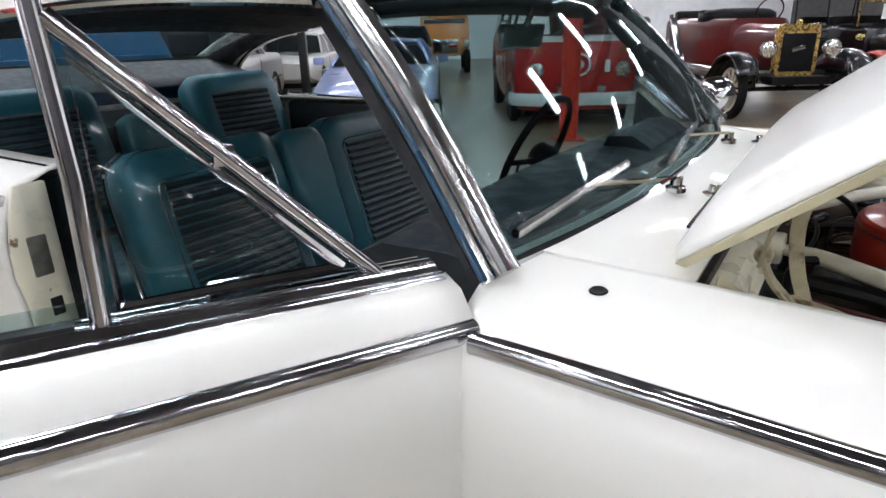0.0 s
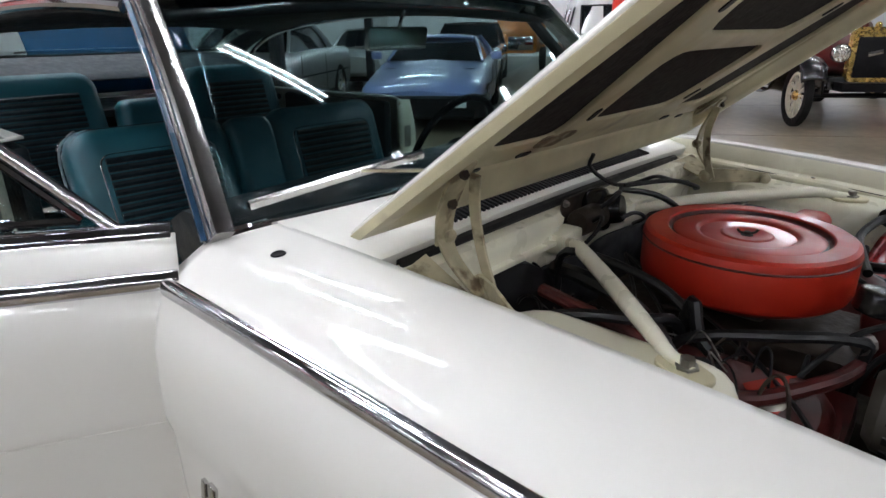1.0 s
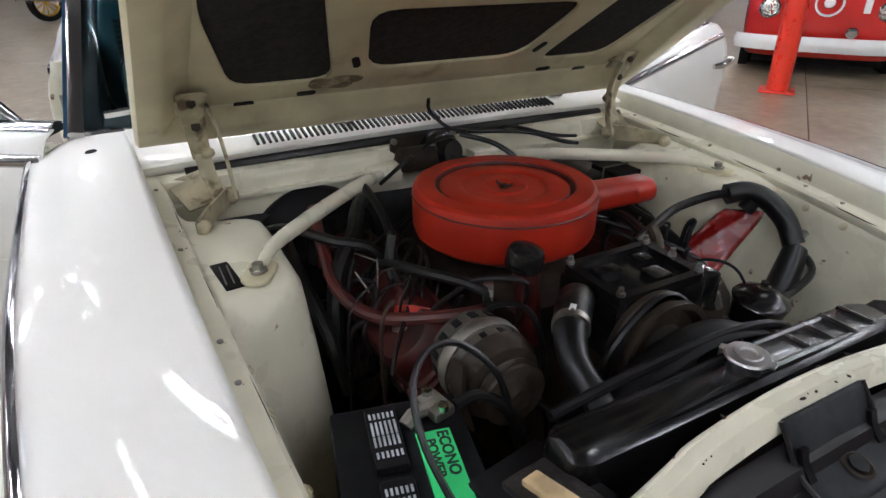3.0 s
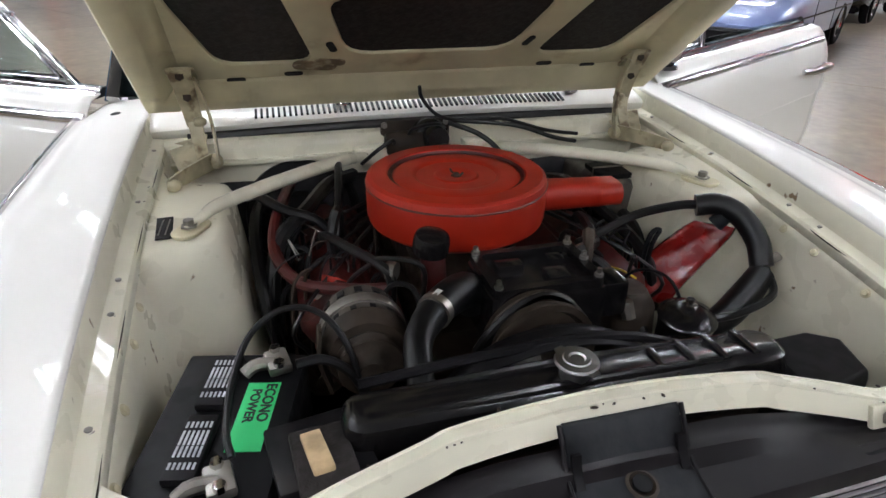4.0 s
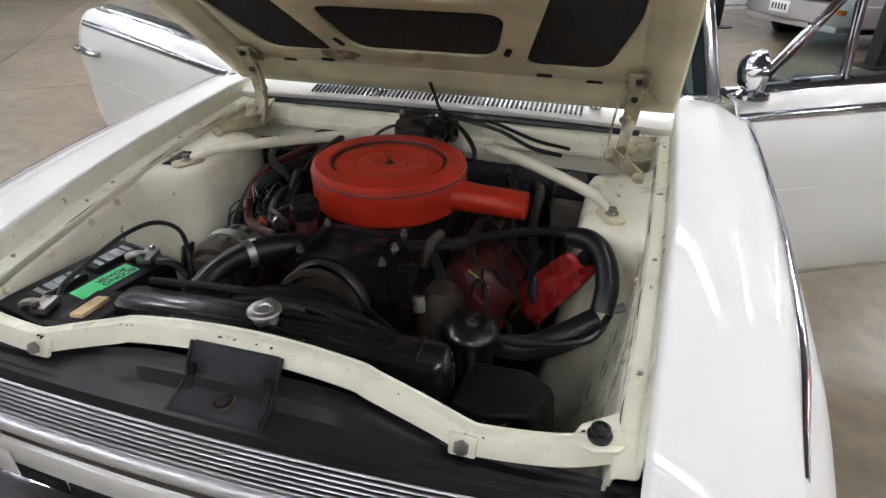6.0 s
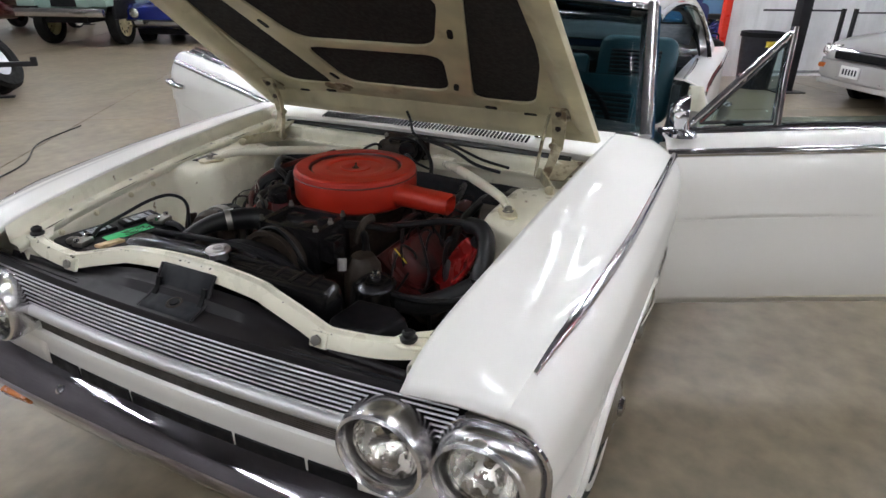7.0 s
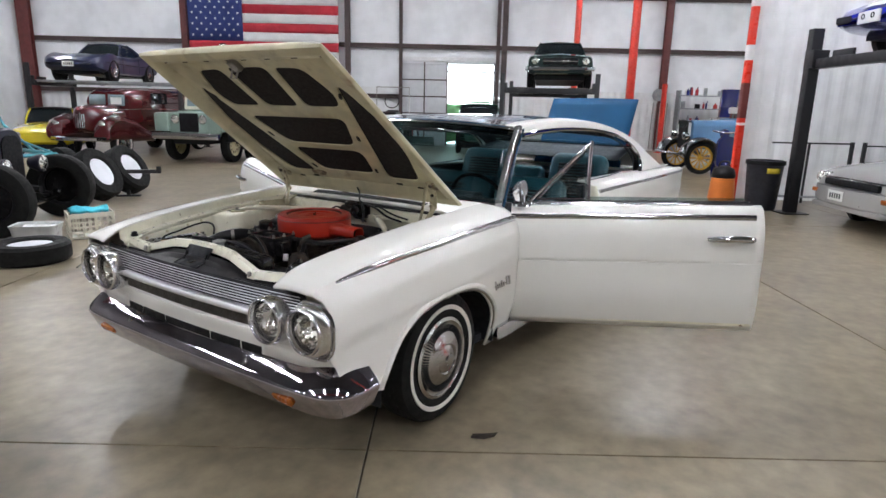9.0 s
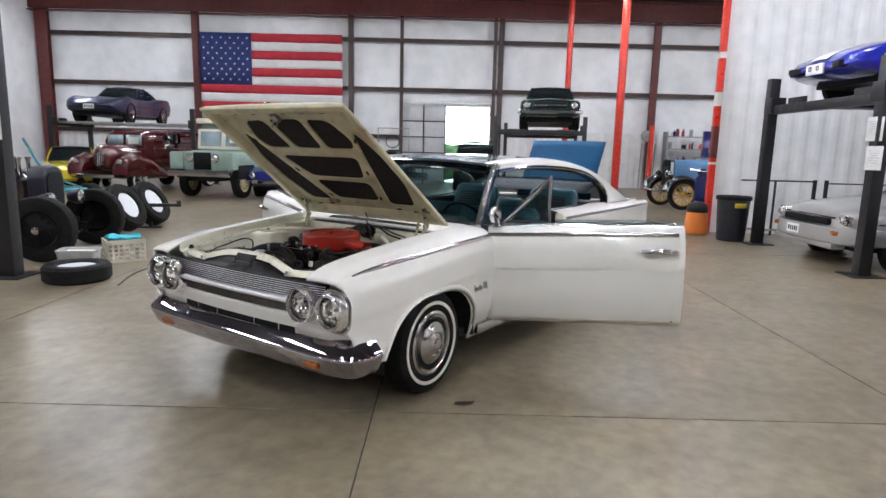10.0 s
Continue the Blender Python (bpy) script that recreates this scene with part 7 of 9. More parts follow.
part("panel_gap", box((-0.9, 0, 0.772), (0.008, 1.3, 0.006)), BLACK_HOLE, g)

# red and white van
VRED = paint("van_red", (0.50, 0.018, 0.014), 0.25)
VWHITE = paint("van_white", (0.72, 0.72, 0.70), 0.3)
v = thing("camper_van", "red classic camper van with white roof and white bumper", "van", at(7.5, -0.84, -0.09, 180))


rings = []
for z, xf, w, xr in ((0.30, -0.10, 0.80, -4.20), (0.42, -0.03, 0.85, -4.26), (0.70, 0.0, 0.865, -4.28), (1.0, -0.01, 0.865, -4.28), (1.22, -0.05, 0.855, -4.26)):
    c = (xf + xr) / 2
    rings.append([V(c + p[0], p[1], z) for p in rounded(xf - xr, 2 * w, 0.34, 8)])
part("lower_body", loft(rings), VRED, v, "red lower body", smooth=40)
rings = []
for z, xf, w, xr in ((1.22, -0.055, 0.855, -4.26), (1.27, -0.07, 0.85, -4.26), (1.28, -0.09, 0.835, -4.24), (1.72, -0.30, 0.75, -4.10), (1.80, -0.36, 0.74, -4.08), (1.90, -0.55, 0.66, -3.9), (1.95, -0.9, 0.45, -3.5)):
    c = (xf + xr) / 2
    rings.append([V(c + p[0], p[1], z) for p in rounded(xf - xr, 2 * w, min(0.34, w * 0.6), 8)])
part("upper_body", loft(rings), VWHITE, v, "white upper body and roof", smooth=40)
part("windscreen", sheet([[(itp(z, [(1.30, -0.085), (1.68, -0.265)]) - 0.10 * (abs(q) ** 3) + 0.006, q * 0.70, z) for q in np.linspace(-1, 1, 13)] for z in (1.31, 1.5, 1.68)]), SHADE_GLASS, v, solid=0.01)
part("screen_seal", tube([(itp(z, [(1.30, -0.085), (1.68, -0.265)]) - 0.10 * (abs(q) ** 3) + 0.012, q * 0.70, z) for q, z in [(a, 1.31) for a in np.linspace(-1, 1, 9)] + [(1, 1.5)] + [(a, 1.68) for a in np.linspace(1, -1, 9)] + [(-1, 1.5), (-1, 1.31)]], 0.012, 6), RUBBER, v)
for s in (1, -1):
    for x0, x1 in ((-0.55, -1.25), (-1.40, -2.45), (-2.6, -3.75)):
        part("side_window", sheet([[(x, s * itp(z, [(1.32, 0.845), (1.68, 0.772)]), z) for x in (x0, x1)] for z in (1.33, 1.67)]), SHADE_GLASS, v, solid=0.01)
    part("door_gap", box((-1.33, s * 0.866, 0.85), (0.01, 0.008, 0.9)), BLACK_HOLE, v)
    part("door_mirror", lathe([(0, -0.02), (0.07, -0.01), (0.075, 0.01), (0, 0.012)], 16, m=pose(-0.42, s * 0.98, 1.45, 0, 90, 0)), CHROME, v)
    part("turn_lamp", lathe([(0, 0), (0.05, 0.0), (0.045, 0.02), (0, 0.025)], 16, m=pose(-0.02, s * 0.58, 1.10, 0, 86, 0)), AMBER, v)
lamps(v, -0.005, 0.60, 0.85, 0.10)
em = part("emblem", lathe([(0.150, 0), (0.150, 0.014), (0.128, 0.016), (0.126, 0.002)], 36, m=pose(0.0, 0, 0.92, 0, 90, 0), closed=True), PAPER, v, "round white emblem")
part("emblem_boss", lathe([(0.0, 0.012), (0.05, 0.010), (0.058, 0.0)], 24, m=pose(0.0, 0, 0.92, 0, 90, 0)), PAPER, em)
part("bumper", sweep([(-0.35, -0.90, 0.47), (-0.05, -0.86, 0.47), (0.10, -0.55, 0.47), (0.12, 0, 0.47), (0.10, 0.55, 0.47), (-0.05, 0.86, 0.47), (-0.35, 0.90, 0.47)], [(0.0, -0.085), (0.03, -0.08), (0.045, -0.02), (0.045, 0.03), (0.02, 0.085), (0.0, 0.085)], smooth=40), VWHITE, v, "white painted bumper", smooth=45)
part("underside", box((-2.1, 0, 0.27), (3.6, 1.4, 0.14)), BLACK_HOLE, v)
for q in (-0.28, 0.28):
    part("spot_lamp", lathe([(0, -0.05), (0.05, -0.03), (0.06, 0.01), (0.052, 0.02), (0, 0.024)], 20, m=pose(0.14, q, 0.62, 0, 90, 0)), CHROME, v)
part("front_label", box((0.005, 0.38, 0.90), (0.008, 0.07, 0.16), bevel=0.003), PAPER, v)
for s in (1, -1):
    part("wiper", tube([(-0.07, s * 0.30 - 0.1, 1.30), (-0.15, s * 0.30 + 0.20, 1.46)], 0.008, 6), DULL_CHROME, v)
arches(v, (-0.95, -3.35), 0.858, 0.37)
for x in (-0.95, -3.35):
    for s in (1, -1):
        road_wheel(v, x, s * 0.77, 0.325, 0.17, s, DULL_CHROME).location.z += 0.09


# brass-era tourers
def tourer(label, m, pm, fender_m, spoke_m, top_up, top_m, brass=True):
    g = thing("antique_tourer", label, "car", m)
    R = 0.38
    K = 1.1 if brass and not top_up else 1.0
    for x in (0.0, -2.55 * K):
        for s in (1, -1):
            road_wheel(g, x, s * 0.71, R, 0.095, s, BRASS if brass else CHROME, False, 12, spoke_m)
    rad_m = BRASS if brass else CHROME
    part("radiator_shell", loft([[V(0.04 + d, p[0], 0.86 + p[1]) for p in rounded(0.52, 0.62, 0.07)] for d in (0.0, 0.10)]), rad_m, g, "polished radiator shell")
    part("radiator_core", box((0.147, 0, 0.83), (0.02, 0.41, 0.46), bevel=0.004), BLACK, g)
    part("radiator_badge", box((0.16, 0, 0.88), (0.006, 0.16, 0.05), bevel=0.002, m=pose(0, 0, 0, 14, 0, 0)), DULL_CHROME, g)
    part("filler_cap", lathe([(0.035, 0), (0.035, 0.03), (0.02, 0.05), (0, 0.06)], 16, m=pose(0.09, 0, 1.17)), rad_m, g)
    part("hood", loft([[V(x * K, p[0] * w, 0.88 + p[1] * h) for p in rounded(0.54, 0.58, 0.18, 6)] for x, w, h in ((0.04, 0.92, 0.96), (-0.45, 1.05, 1.03), (-0.85, 1.25, 1.08))]), pm, g, smooth=45)
    part("tub", loft([[V(x * K, p[0] * w, z + p[1]) for p in rounded(1.0, 0.72, 0.12, 5)] for x, w, z in ((-0.85, 0.78, 0.90), (-1.0, 1.05, 0.90), (-1.7, 1.12, 0.92), (-2.4, 1.16, 0.94), (-2.75, 1.10, 0.96), (-2.85, 0.9, 0.98))]), pm, g, "open touring body", smooth=45)
    part("seat", box((-1.75, 0, 1.29), (0.16, 1.05, 0.22), bevel=0.05), BLACK, g)
    part("seat", box((-2.65, 0, 1.30), (0.16, 1.1, 0.22), bevel=0.05), BLACK, g)
    part("chassis", box((-1.25 * K, 0, 0.50), (3.1 * K, 0.72, 0.10)), BLACK, g)
    part("front_apron", box((0.07, 0, 0.53), (0.06, 0.86, 0.16), bevel=0.02), fender_m, g)
    part("spring", sweep([(0.05, -0.50, 0.47), (0.05, 0, 0.56), (0.05, 0.50, 0.47)], [(-0.03, -0.02), (0.03, -0.02), (0.03, 0.02), (-0.03, 0.02)], smooth=14), BLACK, g)
    part("axle", tube([(0, -0.66, R), (0, 0.66, R)], 0.03, 8), BLACK, g)
    for s in (1, -1):
        f = [(0.42, 0.60), (0.30, 0.78), (0.08, 0.865), (-0.18, 0.82), (-0.42, 0.62), (-0.62, 0.42), (-1.0, 0.38), (-1.9, 0.38), (-2.15, 0.44), (-2.30, 0.72), (-2.55, 0.86), (-2.82, 0.78), (-2.98, 0.58)]
        part("fender", sheet([[(x, s * y, z - 0.035 * (abs(y - 0.71) / 0.14) ** 2) for y in np.linspace(0.57, 0.86, 6)] for x, z in [(p.x, p.z) for p in spl([(a * (K if a < -0.5 else 1), 0, c) for a, c in f], 44)]]), fender_m, g, solid=0.014)
        part("splash_apron", sheet([[(x * K, s * (0.57 + 0.02 * q), 0.38 + 0.24 * q) for q in (0, 0.5, 1)] for x in np.linspace(-0.45, -2.25, 10)]), fender_m, g, solid=0.012)
        part("fender_valance", sheet([[(x, s * 0.575, z) for z in (0.42, 0.60, 0.84 - 0.9 * x * x)] for x in np.linspace(-0.42, 0.34, 10)]), fender_m, g, solid=0.010)
        part("lamp", lathe([(0, -0.13), (0.06, -0.12), (0.10, -0.04), (0.108, 0.02), (0.098, 0.03), (0, 0.045)], 24, m=pose(0.20, s * 0.40, 0.88, 0, 90, 0)), CHROME if not brass else DULL_CHROME, g)
        part("lamp_glass", lathe([(0.094, 0.031), (0.05, 0.045), (0, 0.05)], 20, m=pose(0.20, s * 0.40, 0.88, 0, 90, 0)), REFLECTOR, g)
        if top_up:
            part("cowl_lamp", lathe([(0, -0.05), (0.05, -0.04), (0.055, 0.04), (0, 0.05)], 14, m=pose(-0.80, s * 0.52, 1.05, 0, 90, 0)), rad_m, g)
    wsf = [(-0.92, -0.52, 1.22), (-0.96, -0.52, 1.62), (-0.96, 0.52, 1.62), (-0.92, 0.52, 1.22)]
    if top_up:
        part("windscreen_frame", tube(wsf, 0.016, 6), rad_m, g)
        part("top", sheet([[(x, y, 1.80 + 0.04 * math.sin(math.pi * (x + 0.8) / -2.1) - 0.06 * (y / 0.6) ** 2) for y in np.linspace(-0.62, 0.62, 9)] for x in np.linspace(-0.75, -2.9, 9)]), top_m, g, "white canvas top", solid=0.02)
        for s in (1, -1):
            for x in (-0.95, -1.75, -2.8):
                part("top_post", tube([(x, s * 0.55, 1.2), (x, s * 0.58, 1.76)], 0.014, 6), BLACK, g)
        part("paper_notice", box((-0.90, 0.0, 1.45), (0.004, 0.32, 0.24)), PAPER, g)
    else:
        part("folded_top", loft([[V(-1.62 + p[0] * e, p[1] * e, 1.28 + d) for p in rounded(0.50, 1.10, 0.2, 5)] for d, e in ((-0.08, 0.9), (-0.03, 1.0), (0.06, 0.98), (0.11, 0.8), (0.13, 0.5))]), BLACK, g, "folded black canvas top", smooth=60)
        part("steering_wheel", tube([(-1.30 + 0.06 * math.sin(a), 0.32 + 0.19 * math.cos(a), 1.36 + 0.17 * math.sin(a)) for a in np.linspace(0, 2 * math.pi, 25)], 0.011, 6), BLACK, g)
    part("crank", tube([(0.16, 0, 0.50), (0.24, 0, 0.50), (0.24, 0.10, 0.46)], 0.010, 6), STEEL, g)
    return g


WOOD_W = mat("cream_wood_spokes", (0.62, 0.58, 0.46), 0.5, var=0.08, scale=12)
WOOD_N = mat("natural_wood_spokes", (0.42, 0.27, 0.12), 0.45, var=0.2, scale=16)
OXBLOOD = paint("oxblood_paint", (0.105, 0.012, 0.012), 0.3)
CBLACK = paint("black_coach_paint", (0.010, 0.010, 0.011), 0.22)
CRED = paint("bright_red_coach_paint", (0.42, 0.014, 0.010), 0.3)
CANVAS = mat("white_canvas", (0.66, 0.66, 0.63), 0.8, var=0.06, scale=6, bump=0.3, bscale=120)
tourer("dark red brass-era tourer with black fenders and cream spokes", at(7.80, -3.88, 0, 180) @ Matrix.Scale(1.10, 4), OXBLOOD, CBLACK, WOOD_W, False, None)
tourer("black and red tourer with white canvas top and wooden wheels", at(8.9, -6.6, 0, 180), CBLACK, CRED, WOOD_N, True, CANVAS)

# orange truck far behind
ORANGE = paint("truck_orange", (0.66, 0.20, 0.020), 0.35)
t = thing("orange_truck", "orange vintage truck parked in the far row", "truck", at(19.0, 0.9, 0, 180))
part("cab", loft([[V(x, p[0], z + p[1] * h) for p in rounded(1.6, 1.0, 0.2, 5)] for x, z, h in ((-0.9, 1.05, 0.9), (-1.0, 1.25, 1.3), (-1.9, 1.25, 1.35), (-2.1, 1.2, 1.2))]), ORANGE, t, smooth=45)
part("hood", loft([[V(x, p[0] * w, 0.85 + p[1]) for p in rounded(1.2, 0.6, 0.15, 5)] for x, w in ((0.0, 0.85), (-0.4, 1.0), (-1.0, 1.15))]), ORANGE, t, smooth=45)
part("bed", box((-3.2, 0, 0.95), (2.1, 1.6, 0.6), bevel=0.04), ORANGE, t)
part("cab_glass", box((-1.16, 0, 1.52), (0.5, 1.36, 0.34), bevel=0.03), SHADE_GLASS, t)
part("grille", box((0.02, 0, 0.85), (0.05, 0.8, 0.42), bevel=0.02), CHROME, t)
lamps(t, -0.05, 0.68, 0.92, 0.1)
for x in (-0.5, -3.3):
    for s in (1, -1):
        road_wheel(t, x, s * 0.72, 0.37, 0.2, s, DULL_CHROME)

# cars of the far row seen through the cabin
saloon("white_coupe", "white classic coupe in the far row", at(12.3, 4.6, 0, 180), paint("far_white", (0.66, 0.66, 0.64)),
       [(-4.6, 0.80, 0.40, 0.80, 0.84), (-4.2, 0.88, 0.28, 0.88, 0.90), (-2.4, 0.90, 0.24, 0.88, 0.92), (-0.6, 0.89, 0.26, 0.82, 0.86), (-0.05, 0.82, 0.36, 0.74, 0.76), (0, 0.78, 0.4, 0.70, 0.72)],
       (-3.4, -1.5), (-3.0, -2.0), 0.90, 1.30, 0.74, 0.58, (-3.6, -0.85), 0.33, bumper=True)
saloon("black_saloon", "dark saloon with bright trim in the far row", at(12.8, 2.1, 0, 180), CBLACK,
       [(-4.6, 0.80, 0.40, 0.82, 0.86), (-4.2, 0.88, 0.28, 0.90, 0.94), (-2.4, 0.90, 0.24, 0.92, 0.96), (-0.6, 0.89, 0.26, 0.86, 0.90), (-0.05, 0.82, 0.36, 0.78, 0.80), (0, 0.78, 0.4, 0.74, 0.76)],
       (-3.7, -1.5), (-3.2, -2.0), 0.94, 1.42, 0.76, 0.62, (-3.6, -0.85), 0.33, bumper=True)
g = saloon("green_saloon", "dark green vintage saloon in the far row", at(13.4, -3.1, 0, 180), paint("far_green", (0.012, 0.07, 0.055)),
           [(-4.3, 0.70, 0.40, 0.95, 1.05), (-3.6, 0.80, 0.34, 1.05, 1.10), (-1.6, 0.82, 0.32, 1.05, 1.08), (-0.5, 0.70, 0.34, 0.98, 1.05), (0, 0.5, 0.40, 0.90, 0.98)],
           (-3.7, -1.4), (-3.4, -1.7), 1.05, 1.62, 0.70, 0.60, (-3.4, -0.65), 0.36, bumper=True)
part("windscreen_glare", box((-1.38, 0, 1.30), (0.02, 1.1, 0.34), bevel=0.01), PALE_GLASS, g)

# silver coupe under the lift
SILVER = mat("silver_metallic", (0.42, 0.41, 0.40), 0.32, 0.5, var=0.03, scale=3, coat=0.8, rvar=0.01)
g = saloon("silver_coupe", "silver grand tourer coupe parked under the car lift", at(6.25, 4.90, 0, 180) @ Matrix.Diagonal((1.04, 1.04, 1.14, 1)), SILVER,
           [(-4.5, 0.78, 0.40, 0.82, 0.86), (-4.1, 0.88, 0.28, 0.88, 0.90), (-2.5, 0.90, 0.24, 0.86, 0.90), (-1.5, 0.90, 0.24, 0.82, 0.86), (-0.7, 0.89, 0.24, 0.74, 0.79), (-0.15, 0.84, 0.26, 0.66, 0.70), (-0.02, 0.78, 0.30, 0.60, 0.62), (0.0, 0.74, 0.34, 0.56, 0.58)],
           (-3.5, -1.5), (-3.1, -2.05), 0.87, 1.22, 0.73, 0.56, (-3.5, -0.85), 0.32, pillars=2)
part("front_bumper", sweep([(-0.6, -0.90, 0.40), (-0.14, -0.86, 0.40), (0.04, -0.55, 0.40), (0.09, 0, 0.40), (0.04, 0.55, 0.40), (-0.14, 0.86, 0.40), (-0.6, 0.90, 0.40)], [(0, -0.12), (0.03, -0.10), (0.045, 0.0), (0.03, 0.085), (-0.05, 0.09), (-0.05, -0.12)], smooth=40), SILVER, g, "silver wrap-round bumper", smooth=45)
part("grille", box((0.02, 0, 0.545), (0.06, 1.05, 0.085), bevel=0.02), BLACK_HOLE, g, "dark slot grille")
part("grille_trim", tube([(0.0, -0.60, 0.60), (0.045, 0, 0.605), (0.0, 0.60, 0.60)], 0.010, 6, smooth=10), CHROME, g)
part("lower_intake", box((0.095, 0, 0.345), (0.03, 0.7, 0.07), bevel=0.015), BLACK_HOLE, g)
part("chin", box((-0.02, 0, 0.255), (0.2, 1.4, 0.07), bevel=0.03), SILVER, g)
for s in (1, -1):
    part("lamp_unit", box((-0.09, s * 0.66, 0.575), (0.14, 0.30, 0.13), bevel=0.04, m=pose(0, 0, 0, 0, -16, -s * 14)), REFLECTOR, g, "clear headlamp unit")
    part("turn_lamp", box((0.03, s * 0.64, 0.42), (0.07, 0.17, 0.05), bevel=0.01, m=pose(0, 0, 0, 0, 0, -s * 18)), AMBER, g)
plate_bars(g, 0.145, -0.10, 0.40, 0.30, 0.12)

# blue striped coupe on that lift
RBLUE = paint("racing_blue", (0.010, 0.018, 0.30), 0.2)
g = saloon("blue_striped_coupe", "bright blue coupe with white stripe up on the car lift", at(6.15, 5.0, 2.36, 180), RBLUE,
           [(-4.7, 0.78, 0.40, 0.80, 0.84), (-4.3, 0.88, 0.28, 0.86, 0.88), (-2.5, 0.91, 0.24, 0.84, 0.88), (-1.5, 0.91, 0.24, 0.80, 0.86), (-0.7, 0.88, 0.24, 0.70, 0.76), (-0.2, 0.80, 0.28, 0.58, 0.62), (-0.02, 0.70, 0.34, 0.50, 0.53), (0.0, 0.66, 0.36, 0.46, 0.48)],
           (-3.6, -1.5), (-3.1, -2.1), 0.86, 1.24, 0.72, 0.54, (-3.6, -1.0), 0.33, pillars=2)
STRIPE = [(-4.7, 0.84), (-4.3, 0.88), (-2.5, 0.88), (-1.5, 0.86), (-0.7, 0.76), (-0.2, 0.62), (-0.02, 0.53), (0.0, 0.48)]
part("stripe", sheet([[(x, y, itp(x, STRIPE) + 0.036 - 0.03 * (abs(y) / 0.5)) for y in np.linspace(-0.21, 0.21, 5)] for x in np.linspace(-1.5, -0.01, 16)]), VWHITE, g, "broad white stripe", solid=0.004)
part("nose_panel", box((0.01, 0, 0.41), (0.035, 0.40, 0.15), bevel=0.01), VWHITE, g)
for s in (1, -1):
    part("grille_opening", box((-0.02, s * 0.43, 0.43), (0.07, 0.38, 0.09), bevel=0.015, m=pose(0, 0, 0, 0, 0, -s * 14)), BLACK_HOLE, g)
    part("badge_ring", lathe([(0.035, 0), (0.035, 0.006), (0.022, 0.006), (0.022, 0)], 16, m=pose(0.03, s * 0.09, 0.42, 0, 90, 0), closed=True), BLACK_HOLE, g)
    part("marker", box((-0.45, s * 0.86, 0.50), (0.16, 0.02, 0.05), bevel=0.005), YELLOW, g)

# blue vintage roadster with yellow wheels
ABLUE = paint("slate_blue", (0.085, 0.20, 0.36), 0.3)
YRIM = paint("yellow_wheel_paint", (0.62, 0.34, 0.02), 0.35)
g = thing("vintage_roadster", "blue vintage roadster with black fenders and yellow wheels", "car", at(6.87, 13.0, 0, 184))
for x in (-0.36, -2.98):
    for s in (1, -1):
        road_wheel(g, x, s * 0.70, 0.41, 0.15, s, YRIM, False, 12, YRIM)
part("hood", loft([[V(x, p[0] * w, 0.98 + p[1] * h) for p in rounded(0.68, 0.74, 0.18, 6)] for x, w, h in ((-0.30, 0.85, 0.98), (-0.9, 1.05, 1.02), (-1.35, 1.45, 1.06))]), ABLUE, g, smooth=45)
part("tub", loft([[V(x, p[0] * w, 1.02 + p[1]) for p in rounded(1.1, 0.78, 0.14, 5)] for x, w in ((-1.35, 0.86), (-1.6, 1.12), (-2.6, 1.16), (-3.3, 0.95), (-3.6, 0.7))]), ABLUE, g, smooth=45)
part("radiator_shell", loft([[V(-0.24 + d, p[0], 0.98 + p[1]) for p in rounded(0.56, 0.72, 0.10)] for d in (0, 0.08)]), CHROME, g)
part("radiator_core", box((-0.155, 0, 0.91), (0.012, 0.42, 0.50)), BLACK, g)
part("bumper", tube([(0.20, -0.78, 0.50), (0.26, 0, 0.50), (0.20, 0.78, 0.50)], 0.030, 8, smooth=12), CHROME, g)
part("top", loft([[V(x, p[0] * w, 1.62 + p[1]) for p in rounded(1.1, 0.16, 0.06, 4)] for x, w in ((-1.6, 0.9), (-2.4, 1.0), (-2.9, 0.95))]), CANVAS, g, "tan cloth top", smooth=45)
part("cab_glass", box((-2.2, 0, 1.42), (1.1, 1.0, 0.28), bevel=0.03), SHADE_GLASS, g)
for s in (1, -1):
    part("fender", sheet([[(x, s * y, z - 0.04 * (abs(y - 0.70) / 0.16) ** 2) for y in np.linspace(0.42, 0.90, 7)] for x, z in [(p.x, p.z) for p in spl([(a, 0, c) for a, c in ((0.16, 0.50), (0.06, 0.78), (-0.22, 0.93), (-0.54, 0.90), (-0.86, 0.66), (-1.1, 0.42), (-2.3, 0.40), (-2.6, 0.66), (-2.95, 0.86), (-3.3, 0.74), (-3.45, 0.52))], 44)]]), CBLACK, g, solid=0.014)
    part("lamp", lathe([(0, -0.12), (0.07, -0.10), (0.105, 0.0), (0.10, 0.02), (0, 0.04)], 20, m=pose(-0.05, s * 0.34, 0.95, 0, 90, 0)), CHROME, g)

# pale green off-road wagon
SAGE = mat("sage_green_paint", (0.24, 0.33, 0.28), 0.5, var=0.07, scale=4, coat=0.1)
LCREAM = mat("cream_roof_paint", (0.66, 0.63, 0.52), 0.5, var=0.05, scale=4)
g = thing("off_road_wagon", "sage green off-road wagon with cream roof and wheels", "car", at(-5.75, 12.1, 0, -99) @ Matrix.Scale(1.10, 4))
part("tub", box((-2.35, 0, 0.86), (2.9, 1.60, 0.62), bevel=0.04), SAGE, g)
part("hood", box((-0.72, 0, 1.10), (1.05, 1.0, 0.10), bevel=0.03), SAGE, g)
for s in (1, -1):
    part("front_wing", box((-0.66, s * 0.66, 0.93), (1.20, 0.34, 0.42), bevel=0.04), SAGE, g)
    part("wing_face", box((-0.05, s * 0.66, 0.92), (0.02, 0.33, 0.40), bevel=0.01), SAGE, g)
